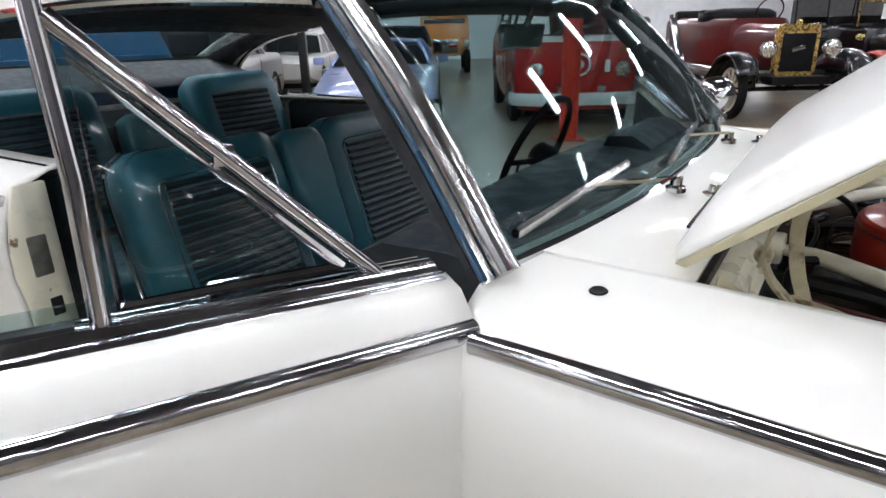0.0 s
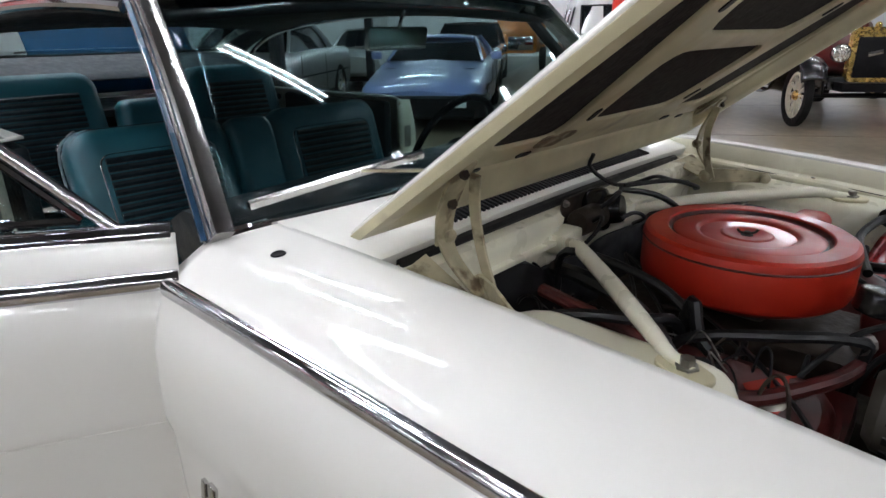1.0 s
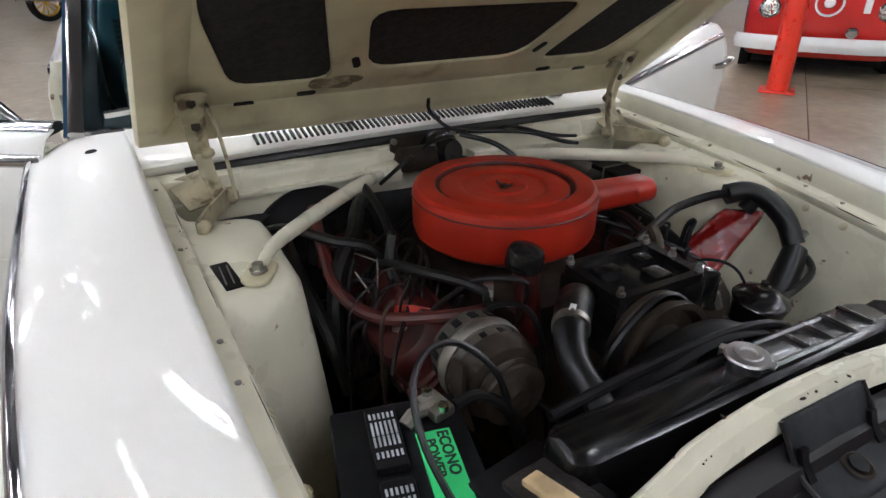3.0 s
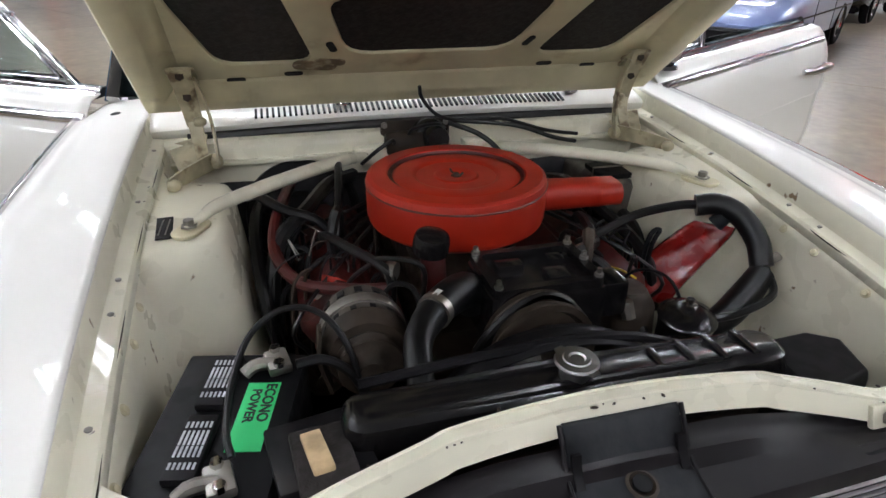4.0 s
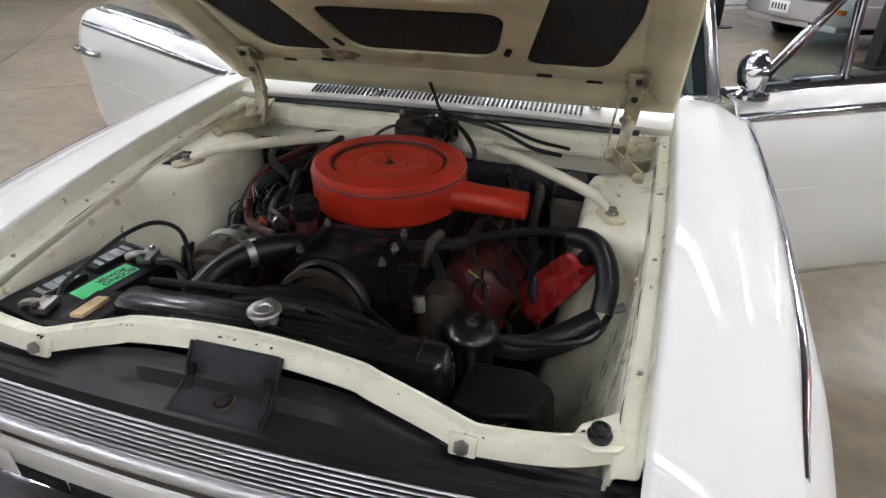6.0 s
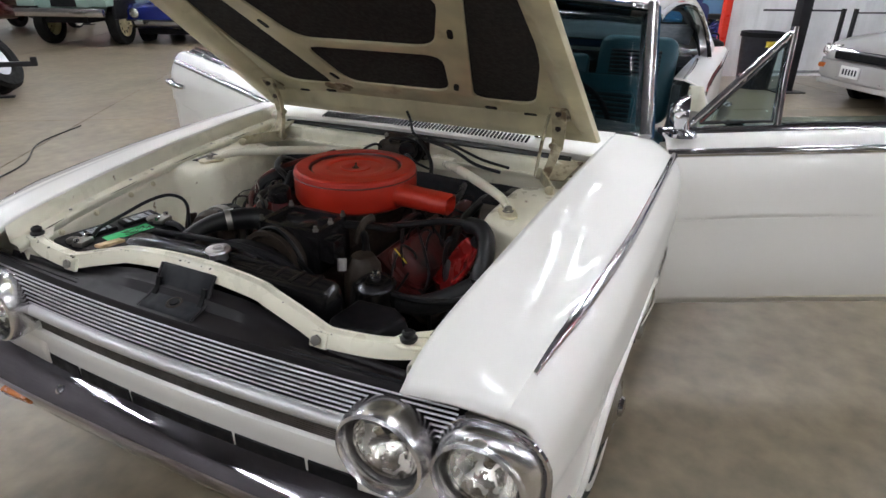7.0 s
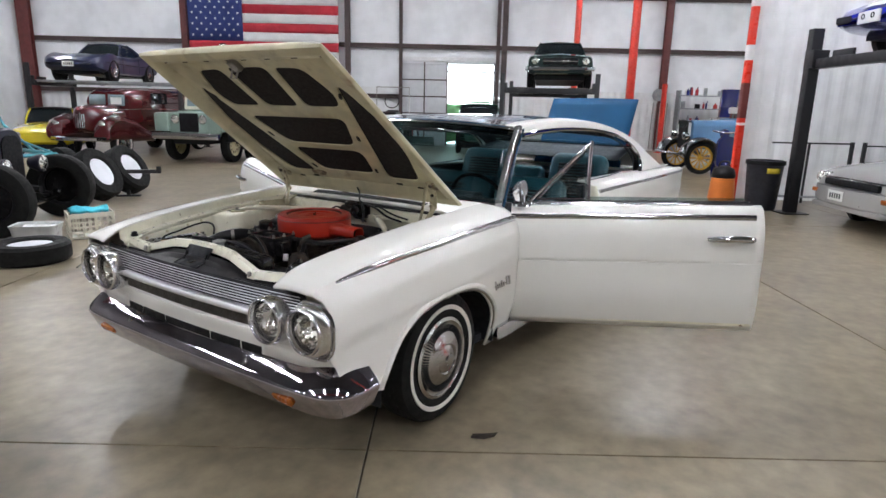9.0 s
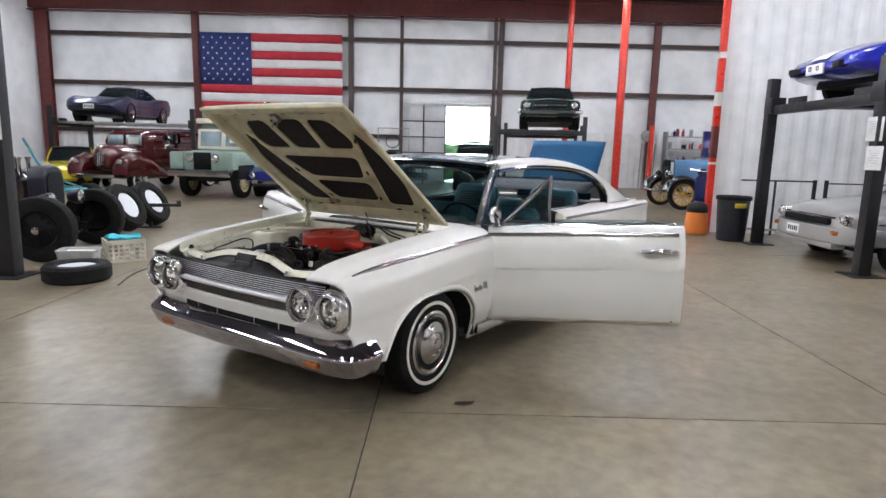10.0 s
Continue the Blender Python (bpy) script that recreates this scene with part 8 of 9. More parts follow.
part("grille_panel", box((-0.14, 0, 0.92), (0.06, 0.98, 0.46), bevel=0.01), SAGE, g)
part("grille", box((-0.10, 0, 0.92), (0.03, 0.46, 0.42), bevel=0.01), BLACK, g)
lamps(g, -0.10, 0.34, 0.99, 0.09)
part("bumper", box((0.06, 0, 0.62), (0.10, 1.62, 0.14), bevel=0.012), DULL_CHROME, g, "galvanised bumper")
part("cab", box((-2.35, 0, 1.50), (2.3, 1.46, 0.68), bevel=0.05, taper=0.93), SAGE, g)
part("roof", box((-2.40, 0, 1.92), (2.55, 1.52, 0.14), bevel=0.05), LCREAM, g, "cream roof")
part("screen_frame", box((-1.20, 0, 1.46), (0.08, 1.46, 0.52), bevel=0.015, m=pose(0, 0, 0, 0, -8, 0)), LCREAM, g)
for y in (-0.35, 0.35):
    part("windscreen", box((-1.145, y, 1.47), (0.02, 0.58, 0.38), bevel=0.01, m=pose(0, 0, 0, 0, -8, 0)), PALE_GLASS, g)
part("paper_notice", box((-1.128, 0.35, 1.50), (0.006, 0.34, 0.26), m=pose(0, 0, 0, 0, -8, 0)), PAPER, g)
for s in (1, -1):
    for x in (-1.75, -2.75):
        part("side_window", box((x, s * 0.712, 1.56), (0.78, 0.02, 0.36), bevel=0.02, m=pose(0, 0, 0, s * 4, 0, 0)), SHADE_GLASS, g)
    part("wheel_well", box((-0.72, s * 0.80, 0.66), (0.86, 0.09, 0.36), bevel=0.05), BLACK_HOLE, g)
    part("wheel_well", box((-3.20, s * 0.78, 0.66), (0.86, 0.07, 0.36), bevel=0.05), BLACK_HOLE, g)
part("chassis", box((-1.9, 0, 0.50), (3.6, 0.8, 0.14)), BLACK_HOLE, g)
CRIM = mat("cream_wheel_paint", (0.60, 0.53, 0.32), 0.5, var=0.06)
for x in (-0.70, -3.2):
    for s in (1, -1):
        road_wheel(g, x, s * 0.70, 0.39, 0.20, s, CRIM)

# maroon panel van of the forties
MAROON = paint("deep_maroon", (0.075, 0.008, 0.010), 0.2)
g = thing("panel_van", "glossy maroon vintage panel van with whitewall tyres", "van", at(-8.9, 12.9, 0, -99) @ Matrix.Scale(1.10, 4))
part("body", loft([[V(x, p[0] * w, 1.14 + p[1] * h) for p in rounded(1.46, 1.10, 0.34, 7)] for x, w, h in ((-1.02, 0.80, 0.82), (-1.22, 0.93, 0.94), (-2.0, 1.0, 1.0), (-3.6, 1.0, 1.02), (-4.5, 0.96, 0.98), (-4.8, 0.85, 0.85))]), MAROON, g, smooth=50)
part("hood", loft([[V(x, p[0] * w, 0.92 + p[1] * h) for p in rounded(1.0, 0.72, 0.30, 7)] for x, w, h in ((-0.02, 0.34, 0.6), (-0.12, 0.55, 0.85), (-0.5, 0.75, 0.98), (-1.0, 0.95, 1.0), (-1.4, 1.25, 1.02))]), MAROON, g, smooth=50)
for s in (1, -1):
    part("fender", loft([[V(x, s * (0.64 + p[0]), z + p[1] * h) for p in rounded(0.42, 0.62, 0.18, 6)] for x, z, h in ((0.10, 0.60, 0.5), (0.02, 0.66, 0.85), (-0.35, 0.72, 1.05), (-0.9, 0.66, 0.95), (-1.4, 0.52, 0.5), (-1.6, 0.45, 0.3))]), MAROON, g, smooth=50)
    part("rear_fender", loft([[V(x, s * (0.68 + p[0]), z + p[1] * h) for p in rounded(0.34, 0.60, 0.16, 6)] for x, z, h in ((-3.1, 0.5, 0.4), (-3.5, 0.64, 0.9), (-3.9, 0.66, 1.0), (-4.4, 0.58, 0.8), (-4.7, 0.5, 0.5))]), MAROON, g, smooth=50)
    part("screen", sheet([[(-1.006 - 0.02 * q, s * (0.05 + 0.44 * a), 1.25 + 0.27 * q) for a in (0, 0.5, 1.0)] for q in (0, 0.5, 1)]), PALE_GLASS, g, solid=0.03)
    part("side_window", box((-2.05, s * 0.735, 1.45), (0.62, 0.02, 0.28), bevel=0.05), SHADE_GLASS, g)
    part("rear_side_window", box((-4.0, s * 0.735, 1.45), (0.42, 0.02, 0.24), bevel=0.05), SHADE_GLASS, g)
    part("door_mirror", lathe([(0, -0.02), (0.06, -0.01), (0.06, 0.01), (0, 0.012)], 14, m=pose(-1.5, s * 0.92, 1.34, 0, 90, 0)), CHROME, g)
    part("side_moulding", tube([(-0.3, s * 0.48, 1.14), (-1.5, s * 0.72, 1.18), (-3.0, s * 0.738, 1.16), (-4.6, s * 0.70, 1.12)], 0.008, 6, smooth=12), CHROME, g)
lamps(g, 0.06, 0.62, 0.80, 0.09)
b = bmesh.new()
for k in range(7):
    tube([(0.06 - 0.02 * abs(k - 3), -0.12 + 0.04 * k, 0.72), (0.05 - 0.02 * abs(k - 3), -0.10 + 0.034 * k, 1.04)], 0.010, 6, b)
part("grille", b, CHROME, g)
part("nose_moulding", tube([(0.02, 0, 0.80), (-0.02, 0, 1.06), (-0.14, 0, 1.20), (-0.5, 0, 1.275)], 0.014, 6, smooth=12), CHROME, g)
part("bumper", sweep([(0.05, -0.82, 0.47), (0.22, -0.4, 0.47), (0.25, 0, 0.47), (0.22, 0.4, 0.47), (0.05, 0.82, 0.47)], [(0, -0.05), (0.02, -0.03), (0.02, 0.03), (0, 0.05)], smooth=20), CHROME, g)
part("paper_notice", box((-0.970, 0.28, 1.37), (0.01, 0.30, 0.17)), PAPER, g)
for x in (-0.45, -3.85):
    for s in (1, -1):
        road_wheel(g, x, s * 0.72, 0.34, 0.17, s, CHROME, True)

# yellow roadster and the blue saloon near the wagon
saloon("yellow_roadster", "bright yellow small roadster with black soft top", at(-10.1, 13.0, 0, -70), paint("sunny_yellow", (0.66, 0.52, 0.02)),
       [(-3.7, 0.68, 0.36, 0.74, 0.80), (-3.3, 0.76, 0.26, 0.82, 0.86), (-1.6, 0.77, 0.24, 0.82, 0.86), (-0.6, 0.76, 0.26, 0.74, 0.80), (-0.1, 0.70, 0.32, 0.64, 0.68), (0, 0.64, 0.38, 0.58, 0.62)],
       (-2.6, -1.3), (-2.2, -1.6), 0.84, 1.24, 0.62, 0.52, (-2.95, -0.65), 0.29, roof_m=BLACK, pillars=2, bumper=True)
g = saloon("navy_saloon", "dark blue classic car with chrome bumper", at(-3.95, 12.6, 0, -100), paint("navy", (0.010, 0.018, 0.14)),
           [(-4.6, 0.78, 0.40, 0.84, 0.88), (-4.2, 0.88, 0.28, 0.90, 0.94), (-2.4, 0.90, 0.24, 0.90, 0.94), (-0.6, 0.89, 0.26, 0.84, 0.90), (-0.05, 0.84, 0.34, 0.78, 0.80), (0, 0.80, 0.4, 0.72, 0.74)],
           (-3.5, -1.5), (-3.1, -2.0), 0.92, 1.36, 0.74, 0.6, (-3.6, -0.85), 0.33, bumper=True)
part("bumper", sweep([(-0.2, -0.92, 0.46), (0.10, -0.7, 0.46), (0.14, 0, 0.46), (0.10, 0.7, 0.46), (-0.2, 0.92, 0.46)], [(0, -0.06), (0.03, -0.03), (0.03, 0.03), (0, 0.06)], smooth=24), CHROME, g)
lamps(g, 0.0, 0.62, 0.64, 0.09)

# dark blue sports coupe and green fastback on the far lifts
CBLUE = paint("midnight_blue", (0.009, 0.013, 0.050), 0.3, 0.5)
g = saloon("sports_coupe", "midnight blue sports coupe raised on a lift", at(-10.55, 15.4, 2.10, -88), CBLUE,
           [(-4.5, 0.72, 0.44, 0.84, 0.90), (-4.1, 0.84, 0.30, 0.92, 0.96), (-3.5, 0.90, 0.26, 0.90, 0.94), (-2.4, 0.82, 0.22, 0.76, 0.84), (-1.5, 0.84, 0.22, 0.78, 0.82), (-0.9, 0.90, 0.22, 0.86, 0.80), (-0.3, 0.84, 0.30, 0.70, 0.72), (-0.03, 0.70, 0.40, 0.58, 0.60), (0, 0.66, 0.44, 0.54, 0.56)],
           (-3.5, -1.7), (-2.75, -2.2), 0.82, 1.20, 0.66, 0.50, (-3.45, -0.95), 0.33, pillars=2)
plate_bars(g, 0.01, 0, 0.46, 0.34, 0.15)
g = saloon("green_fastback", "dark green sixties fastback raised on a lift", at(3.72, 13.3, 2.12, -99), paint("forest_green", (0.008, 0.030, 0.028), 0.2),
           [(-4.5, 0.78, 0.40, 0.82, 0.88), (-4.1, 0.86, 0.28, 0.90, 0.93), (-2.4, 0.87, 0.24, 0.88, 0.92), (-0.7, 0.86, 0.26, 0.84, 0.89), (-0.08, 0.85, 0.32, 0.78, 0.82), (0, 0.84, 0.36, 0.76, 0.80)],
           (-3.6, -1.45), (-2.9, -1.95), 0.90, 1.30, 0.72, 0.56, (-3.5, -0.80), 0.32, bumper=True)
part("grille", box((0.012, 0, 0.66), (0.03, 0.92, 0.18), bevel=0.02), BLACK_HOLE, g)
part("grille_bar", box((0.03, 0, 0.66), (0.02, 0.9, 0.02), bevel=0.005), CHROME, g)
lamps(g, 0.03, 0.66, 0.66, 0.085)
part("bumper", sweep([(-0.25, -0.88, 0.47), (0.06, -0.80, 0.47), (0.10, 0, 0.47), (0.06, 0.80, 0.47), (-0.25, 0.88, 0.47)], [(0, -0.05), (0.03, -0.03), (0.03, 0.03), (0, 0.05)], smooth=24), CHROME, g)
part("hood_glare", box((-1.42, 0, 1.08), (0.02, 1.1, 0.26), bevel=0.01, m=pose(0, 0, 0, 0, -50, 0)), SHADE_GLASS, g)
g = saloon("bottle_green_saloon", "bottle green vintage saloon by the roll-up door", at(1.9, 17.6, 0, -92), paint("bottle_green", (0.012, 0.05, 0.035), 0.25),
           [(-4.3, 0.70, 0.40, 0.95, 1.05), (-3.6, 0.80, 0.34, 1.05, 1.10), (-1.6, 0.82, 0.32, 1.05, 1.08), (-0.5, 0.70, 0.34, 0.98, 1.05), (0, 0.5, 0.40, 0.90, 0.98)],
           (-3.7, -1.4), (-3.4, -1.7), 1.05, 1.66, 0.74, 0.66, (-3.4, -0.65), 0.36, bumper=True)
part("roof_bar", tube([(-1.5, -0.72, 1.72), (-1.5, -0.70, 1.76), (-1.5, 0.70, 1.76), (-1.5, 0.72, 1.72)], 0.02, 6), CHROME, g)
g = thing("open_tractor", "dark open vintage tractor with a thin steering wheel", "tractor", at(-1.3, 18.5, 0, -90))
part("body", box((-0.8, 0, 1.0), (1.9, 0.6, 0.7), bevel=0.1), BLACK, g)
part("seat", box((-2.0, 0, 1.25), (0.4, 0.5, 0.3), bevel=0.1), BLACK, g)
part("steering_wheel", tube([(-1.5, 0.26 * math.cos(a), 1.72 + 0.24 * math.sin(a)) for a in np.linspace(0, 2 * math.pi, 25)], 0.018, 6), BLACK, g)
part("roll_bar", tube([(-2.0, -0.62, 1.2), (-2.0, -0.62, 2.25), (-2.0, 0.62, 2.25), (-2.0, 0.62, 1.2)], 0.02, 6), STEEL, g)
for x, r in ((0.0, 0.40), (-1.8, 0.62)):
    for s in (1, -1):
        road_wheel(g, x, s * 0.66, r, 0.24, s, CRED)

# hot rod with stacked intakes
AUBERG = paint("aubergine", (0.007, 0.006, 0.018), 0.45, 0.1)
g = thing("hot_rod", "dark purple open-wheel hot rod with chrome intake stacks", "car", at(-4.35, 3.95, 0, 6) @ Matrix.Scale(1.10, 4))
part("grille_shell", loft([[V(-0.10 + d, p[0] * e, 0.70 + p[1] * e) for p in rounded(0.46, 0.72, 0.16)] for d, e in ((-0.14, 0.96), (0.0, 1.0), (0.05, 0.93))]), AUBERG, g, "tall purple grille shell", smooth=40)
part("grille_core", prism(rounded(0.34, 0.56, 0.12), 0.02, m=pose(-0.055, 0, 0.70, 90, 0, 90)), BLACK_HOLE, g)
part("cowl", loft([[V(x, p[0] * w, 0.80 + p[1]) for p in rounded(0.9, 0.60, 0.2, 6)] for x, w in ((-1.15, 0.75), (-1.5, 1.0), (-2.5, 1.05), (-3.0, 0.8))]), AUBERG, g, smooth=45)
part("frame_rail", tube([(0.05, -0.30, 0.36), (-0.5, -0.34, 0.42), (-3.0, -0.40, 0.42)], 0.045, 8), BLACK, g)
part("frame_rail", tube([(0.05, 0.30, 0.36), (-0.5, 0.34, 0.42), (-3.0, 0.40, 0.42)], 0.045, 8), BLACK, g)
part("front_axle", tube([(0.10, -0.62, 0.34), (0.12, -0.4, 0.26), (0.12, 0.4, 0.26), (0.10, 0.62, 0.34)], 0.03, 8, smooth=12), DULL_CHROME, g)
part("radius_rod", tube([(0.06, -0.50, 0.30), (-1.0, -0.44, 0.38)], 0.018, 8), BLACK, g)
part("radius_rod", tube([(0.06, 0.50, 0.30), (-1.0, 0.44, 0.38)], 0.018, 8), BLACK, g)
part("engine_block", box((-0.62, 0, 0.72), (0.70, 0.52, 0.34), bevel=0.03), RUST, g)
for s in (1, -1):
    part("valve_cover", box((-0.62, s * 0.24, 0.90), (0.62, 0.14, 0.10), bevel=0.03, m=pose(0, 0, 0, -s * 30, 0, 0)), CHROME, g)
    for k in range(4):
        part("intake_trumpet", lathe([(0.022, 0), (0.022, 0.16), (0.036, 0.22), (0.034, 0.22), (0.020, 0.15), (0.018, 0)], 14, m=pose(-0.38 - 0.15 * k, s * 0.10, 0.93)), CHROME, g)
    part("lamp", lathe([(0, -0.14), (0.06, -0.12), (0.095, -0.02), (0.10, 0.02), (0.092, 0.03), (0, 0.045)], 22, m=pose(0.06, s * 0.34, 0.66, 0, 90, 0)), AUBERG, g)
    part("lamp_glass", lathe([(0.09, 0.03), (0.05, 0.045), (0, 0.05)], 20, m=pose(0.06, s * 0.34, 0.66, 0, 90, 0)), REFLECTOR, g)
    road_wheel(g, 0.10, s * 0.64, 0.37, 0.17, s, BLACK)
    road_wheel(g, -2.7, s * 0.85, 0.42, 0.30, s, BLACK)
    part("hub_cap", lathe([(0.05, 0), (0.045, 0.03), (0, 0.045)], 16, m=pose(0.10, s * 0.735, 0.37, -90 * s, 0, 0)), CHROME, g)

# teal bare frame behind the hot rod
TEALP = paint("teal_frame_paint", (0.05, 0.26, 0.30), 0.35)
g = thing("chassis_frame", "teal painted bare tube car frame", "car frame", at(-6.1, 6.4, 0, -25))
for s in (1, -1):
    part("rail", tube([(0.4, s * 0.42, 0.62), (-0.6, s * 0.42, 0.66), (-2.6, s * 0.46, 0.62)], 0.035, 8, smooth=10), TEALP, g)
    part("brace", tube([(-0.2, s * 0.42, 0.66), (-0.9, s * 0.40, 1.05), (-1.3, s * 0.40, 1.5)], 0.022, 8), TEALP, g)
    part("brace", tube([(0.3, s * 0.40, 0.66), (-1.2, s * 0.40, 0.95)], 0.02, 8), TEALP, g)
    road_wheel(g, 0.0, s * 0.74, 0.36, 0.2, s, BLACK)
    road_wheel(g, -2.3, s * 0.74, 0.36, 0.2, s, BLACK)
for x in (0.35, -0.8, -1.8, -2.5):
    part("cross_tube", tube([(x, -0.44, 0.64), (x, 0.44, 0.64)], 0.03, 8), TEALP, g)
part("engine", box((-0.5, 0, 0.80), (0.6, 0.5, 0.36), bevel=0.05), STEEL, g)
g = saloon("red_coupe", "dark red coupe parked by the side wall", at(-13.3, 10.5, 0, -60), paint("dull_red", (0.16, 0.014, 0.012)),
           [(-4.3, 0.76, 0.40, 0.82, 0.86), (-3.9, 0.84, 0.28, 0.88, 0.92), (-2.2, 0.86, 0.24, 0.88, 0.92), (-0.6, 0.85, 0.26, 0.82, 0.86), (0, 0.76, 0.4, 0.70, 0.72)],
           (-3.3, -1.4), (-2.9, -1.9), 0.90, 1.30, 0.72, 0.58, (-3.4, -0.8), 0.32, bumper=True)

# ---- lifts, posts and loose things ----
LIFT = mat("black_lift_paint", (0.010, 0.010, 0.012), 0.4, var=0.15, scale=6)
GALV = mat("pale_runway_steel", (0.36, 0.37, 0.38), 0.45, 0.7, var=0.15, scale=9)


def car_lift(label, m, length, width, deck, post_h, deck_m, post=0.13):
    """Four-post lift; local x along the runways, origin at the middle on the floor."""
    g = thing("car_lift", label, "car lift", m, "car lifts")
    for x in (-length / 2, length / 2):
        for y in (-width / 2, width / 2):
            p = box((x, y, post_h / 2), (post, post * 0.9, post_h), bevel=0.008)
            part("post", p, LIFT, g)
            part("foot_plate", box((x, y, 0.008), (post * 2.6, post * 2.4, 0.016), bevel=0.003), LIFT, g)
            part("carriage", box((x * 0.985, y * 0.97, deck - 0.02), (post * 1.5, post * 1.4, 0.26), bevel=0.01), LIFT, g)
        part("cross_beam", box((x * 0.985, 0, deck - 0.09), (0.14, width, 0.14), bevel=0.01), LIFT, g)
    for y in (-width * 0.30, width * 0.30):
        part("runway", box((0, y, deck - 0.035), (length * 0.97, 0.48, 0.07), bevel=0.008), deck_m, g)
        part("runway_lip", box((-length / 2 + 0.12, y, deck + 0.04), (0.04, 0.46, 0.10), bevel=0.005), LIFT, g)
    return g


car_lift("black four-post car lift with papers taped to a post", at(8.5, 4.96), 4.5, 2.66, 2.36, 2.78, LIFT, 0.16)
for k, (z, d) in enumerate(((1.88, 0.0), (1.52, -0.05))):
    p = tagged(put("paper_notice", box((0, 0, 0), (0.004, 0.20, 0.30), bevel=0.001), PAPER, m=at(6.25 - 0.085, 3.62 + d, z) @ pose(0, 0, 0, 0, 0, 25)), "white printed paper taped to the lift post", "notice")
    for q in range(6):
        part("bar", box((-0.0035, 0, 0.09 - 0.03 * q), (0.001, 0.14 - 0.02 * (q % 3), 0.008)), LABEL_GREY, p)
car_lift("pale four-post car lift holding a sports coupe", at(-9.6, 16.6, 0, 6), 4.3, 2.6, 2.08, 2.55, GALV)
car_lift("dark four-post car lift holding a fastback", at(3.78, 15.3, 0, -99), 4.5, 2.45, 2.10, 2.45, LIFT)
g = thing("lift_post", "black car lift post with a paper notice", "lift post", at(-3.98, 2.42))
part("post", box((0, 0, 1.5), (0.20, 0.16, 3.0), bevel=0.01), LIFT, g)
part("foot_plate", box((0, 0, 0.01), (0.42, 0.38, 0.02), bevel=0.004), LIFT, g)
part("paper", box((0.03, -0.085, 1.62), (0.16, 0.004, 0.26)), PAPER, g)

# red posts and columns
def red_post(u, v, r, h, label):
    g = thing("steel_post", label, "post", at(u, v), kind="")
    part("post", tube([(0, 0, 0), (0, 0, h)], r, 20), POST_RED, g)
    part("base_plate", box((0, 0, 0.008), (r * 3.2, r * 3.2, 0.016), bevel=0.003), POST_RED, g)
    part("collar", lathe([(r, 0), (r * 1.15, 0.005), (r * 1.15, 0.05), (r, 0.055)], 20, m=pose(0, 0, 1.2)), POST_RED, g)
    return g


red_post(6.43, -0.50, 0.11, H, "bright red round steel roof post")
red_post(6.98, 17.9, 0.14, H, "bright red round steel roof post")
red_post(5.45, 19.8, 0.11, H, "bright red round steel roof post")
red_post(9.1, 20.6, 0.10, 2.6, "short red guard post")
g = thing("guard_post", "red painted corner post with worn white bands", "post", at(5.93, 7.62))
part("post", box((0, 0, H / 2), (0.11, 0.11, H), bevel=0.012), POST_RED, g)
for z, h in ((2.55, 0.26), (1.35, 0.05), (3.35, 0.12)):
    part("white_band", box((0, 0, z), (0.116, 0.116, h), bevel=0.012), PAPER, g)
part("dark_band", box((0, 0, 1.75), (0.115, 0.115, 0.6), bevel=0.012), MAROON_STEEL, g)

# flag
FLAG_R = mat("flag_red", (0.42, 0.020, 0.035), 0.8, var=0.06, scale=3, bump=0.2, bscale=200)
FLAG_W = mat("flag_white", (0.68, 0.67, 0.66), 0.8, var=0.04, scale=3, bump=0.2, bscale=200)
FLAG_B = mat("flag_blue", (0.020, 0.035, 0.15), 0.8, var=0.06, scale=3, bump=0.2, bscale=200)
FW_, FH_ = 5.85, 4.45
flag = thing("national_flag", "large stars and stripes flag hung on the far wall", "flag", at(-9.37, V1 - 0.52, 5.95))


def cloth(x0, x1, z0, z1, off):
    n = max(2, int((x1 - x0) / 0.12))
    return sheet([[(x0 + (x1 - x0) * i / n, off - 0.018 * math.sin(4.2 * (x0 + (x1 - x0) * i / n)) - 0.012 * math.sin(9 * (x0 + (x1 - x0) * i / n) + 2.0 * z), z) for z in np.linspace(z0, z1, 4)] for i in range(n + 1)])


sh = FH_ / 13
for k in range(13):
    x0 = 2.13 if k < 6 else 0.0
    part("stripe", cloth(x0, FW_, -sh * k, -sh * (k + 1), 0), FLAG_R if k % 2 == 0 else FLAG_W, flag, solid=0.004)
part("canton", cloth(0, 2.13, 0, -sh * 6, 0), FLAG_B, flag, solid=0.004)
star = [(0.058 * (1 if i % 2 == 0 else 0.40) * math.sin(math.pi * i / 5), 0.058 * (1 if i % 2 == 0 else 0.40) * math.cos(math.pi * i / 5)) for i in range(10)]
proto_star = None
for r in range(9):
    for c in range(6 if r % 2 == 0 else 5):
        x, z = 2.13 * ((2 * c + 1 + (r % 2)) / 12), -sh * 6 * ((r + 1) / 10)
        off = -0.018 * math.sin(4.2 * x) - 0.012 * math.sin(9 * x + 2 * z) - 0.014
        if proto_star is None:
            o = put("star", prism(star, 0.006), FLAG_W, flag, smooth=0)
            proto_star = o.data
        else:
            o = new("star", proto_star)
            o.parent = flag
        o.matrix_basis = pose(x, off, z, 90, 0, 0)

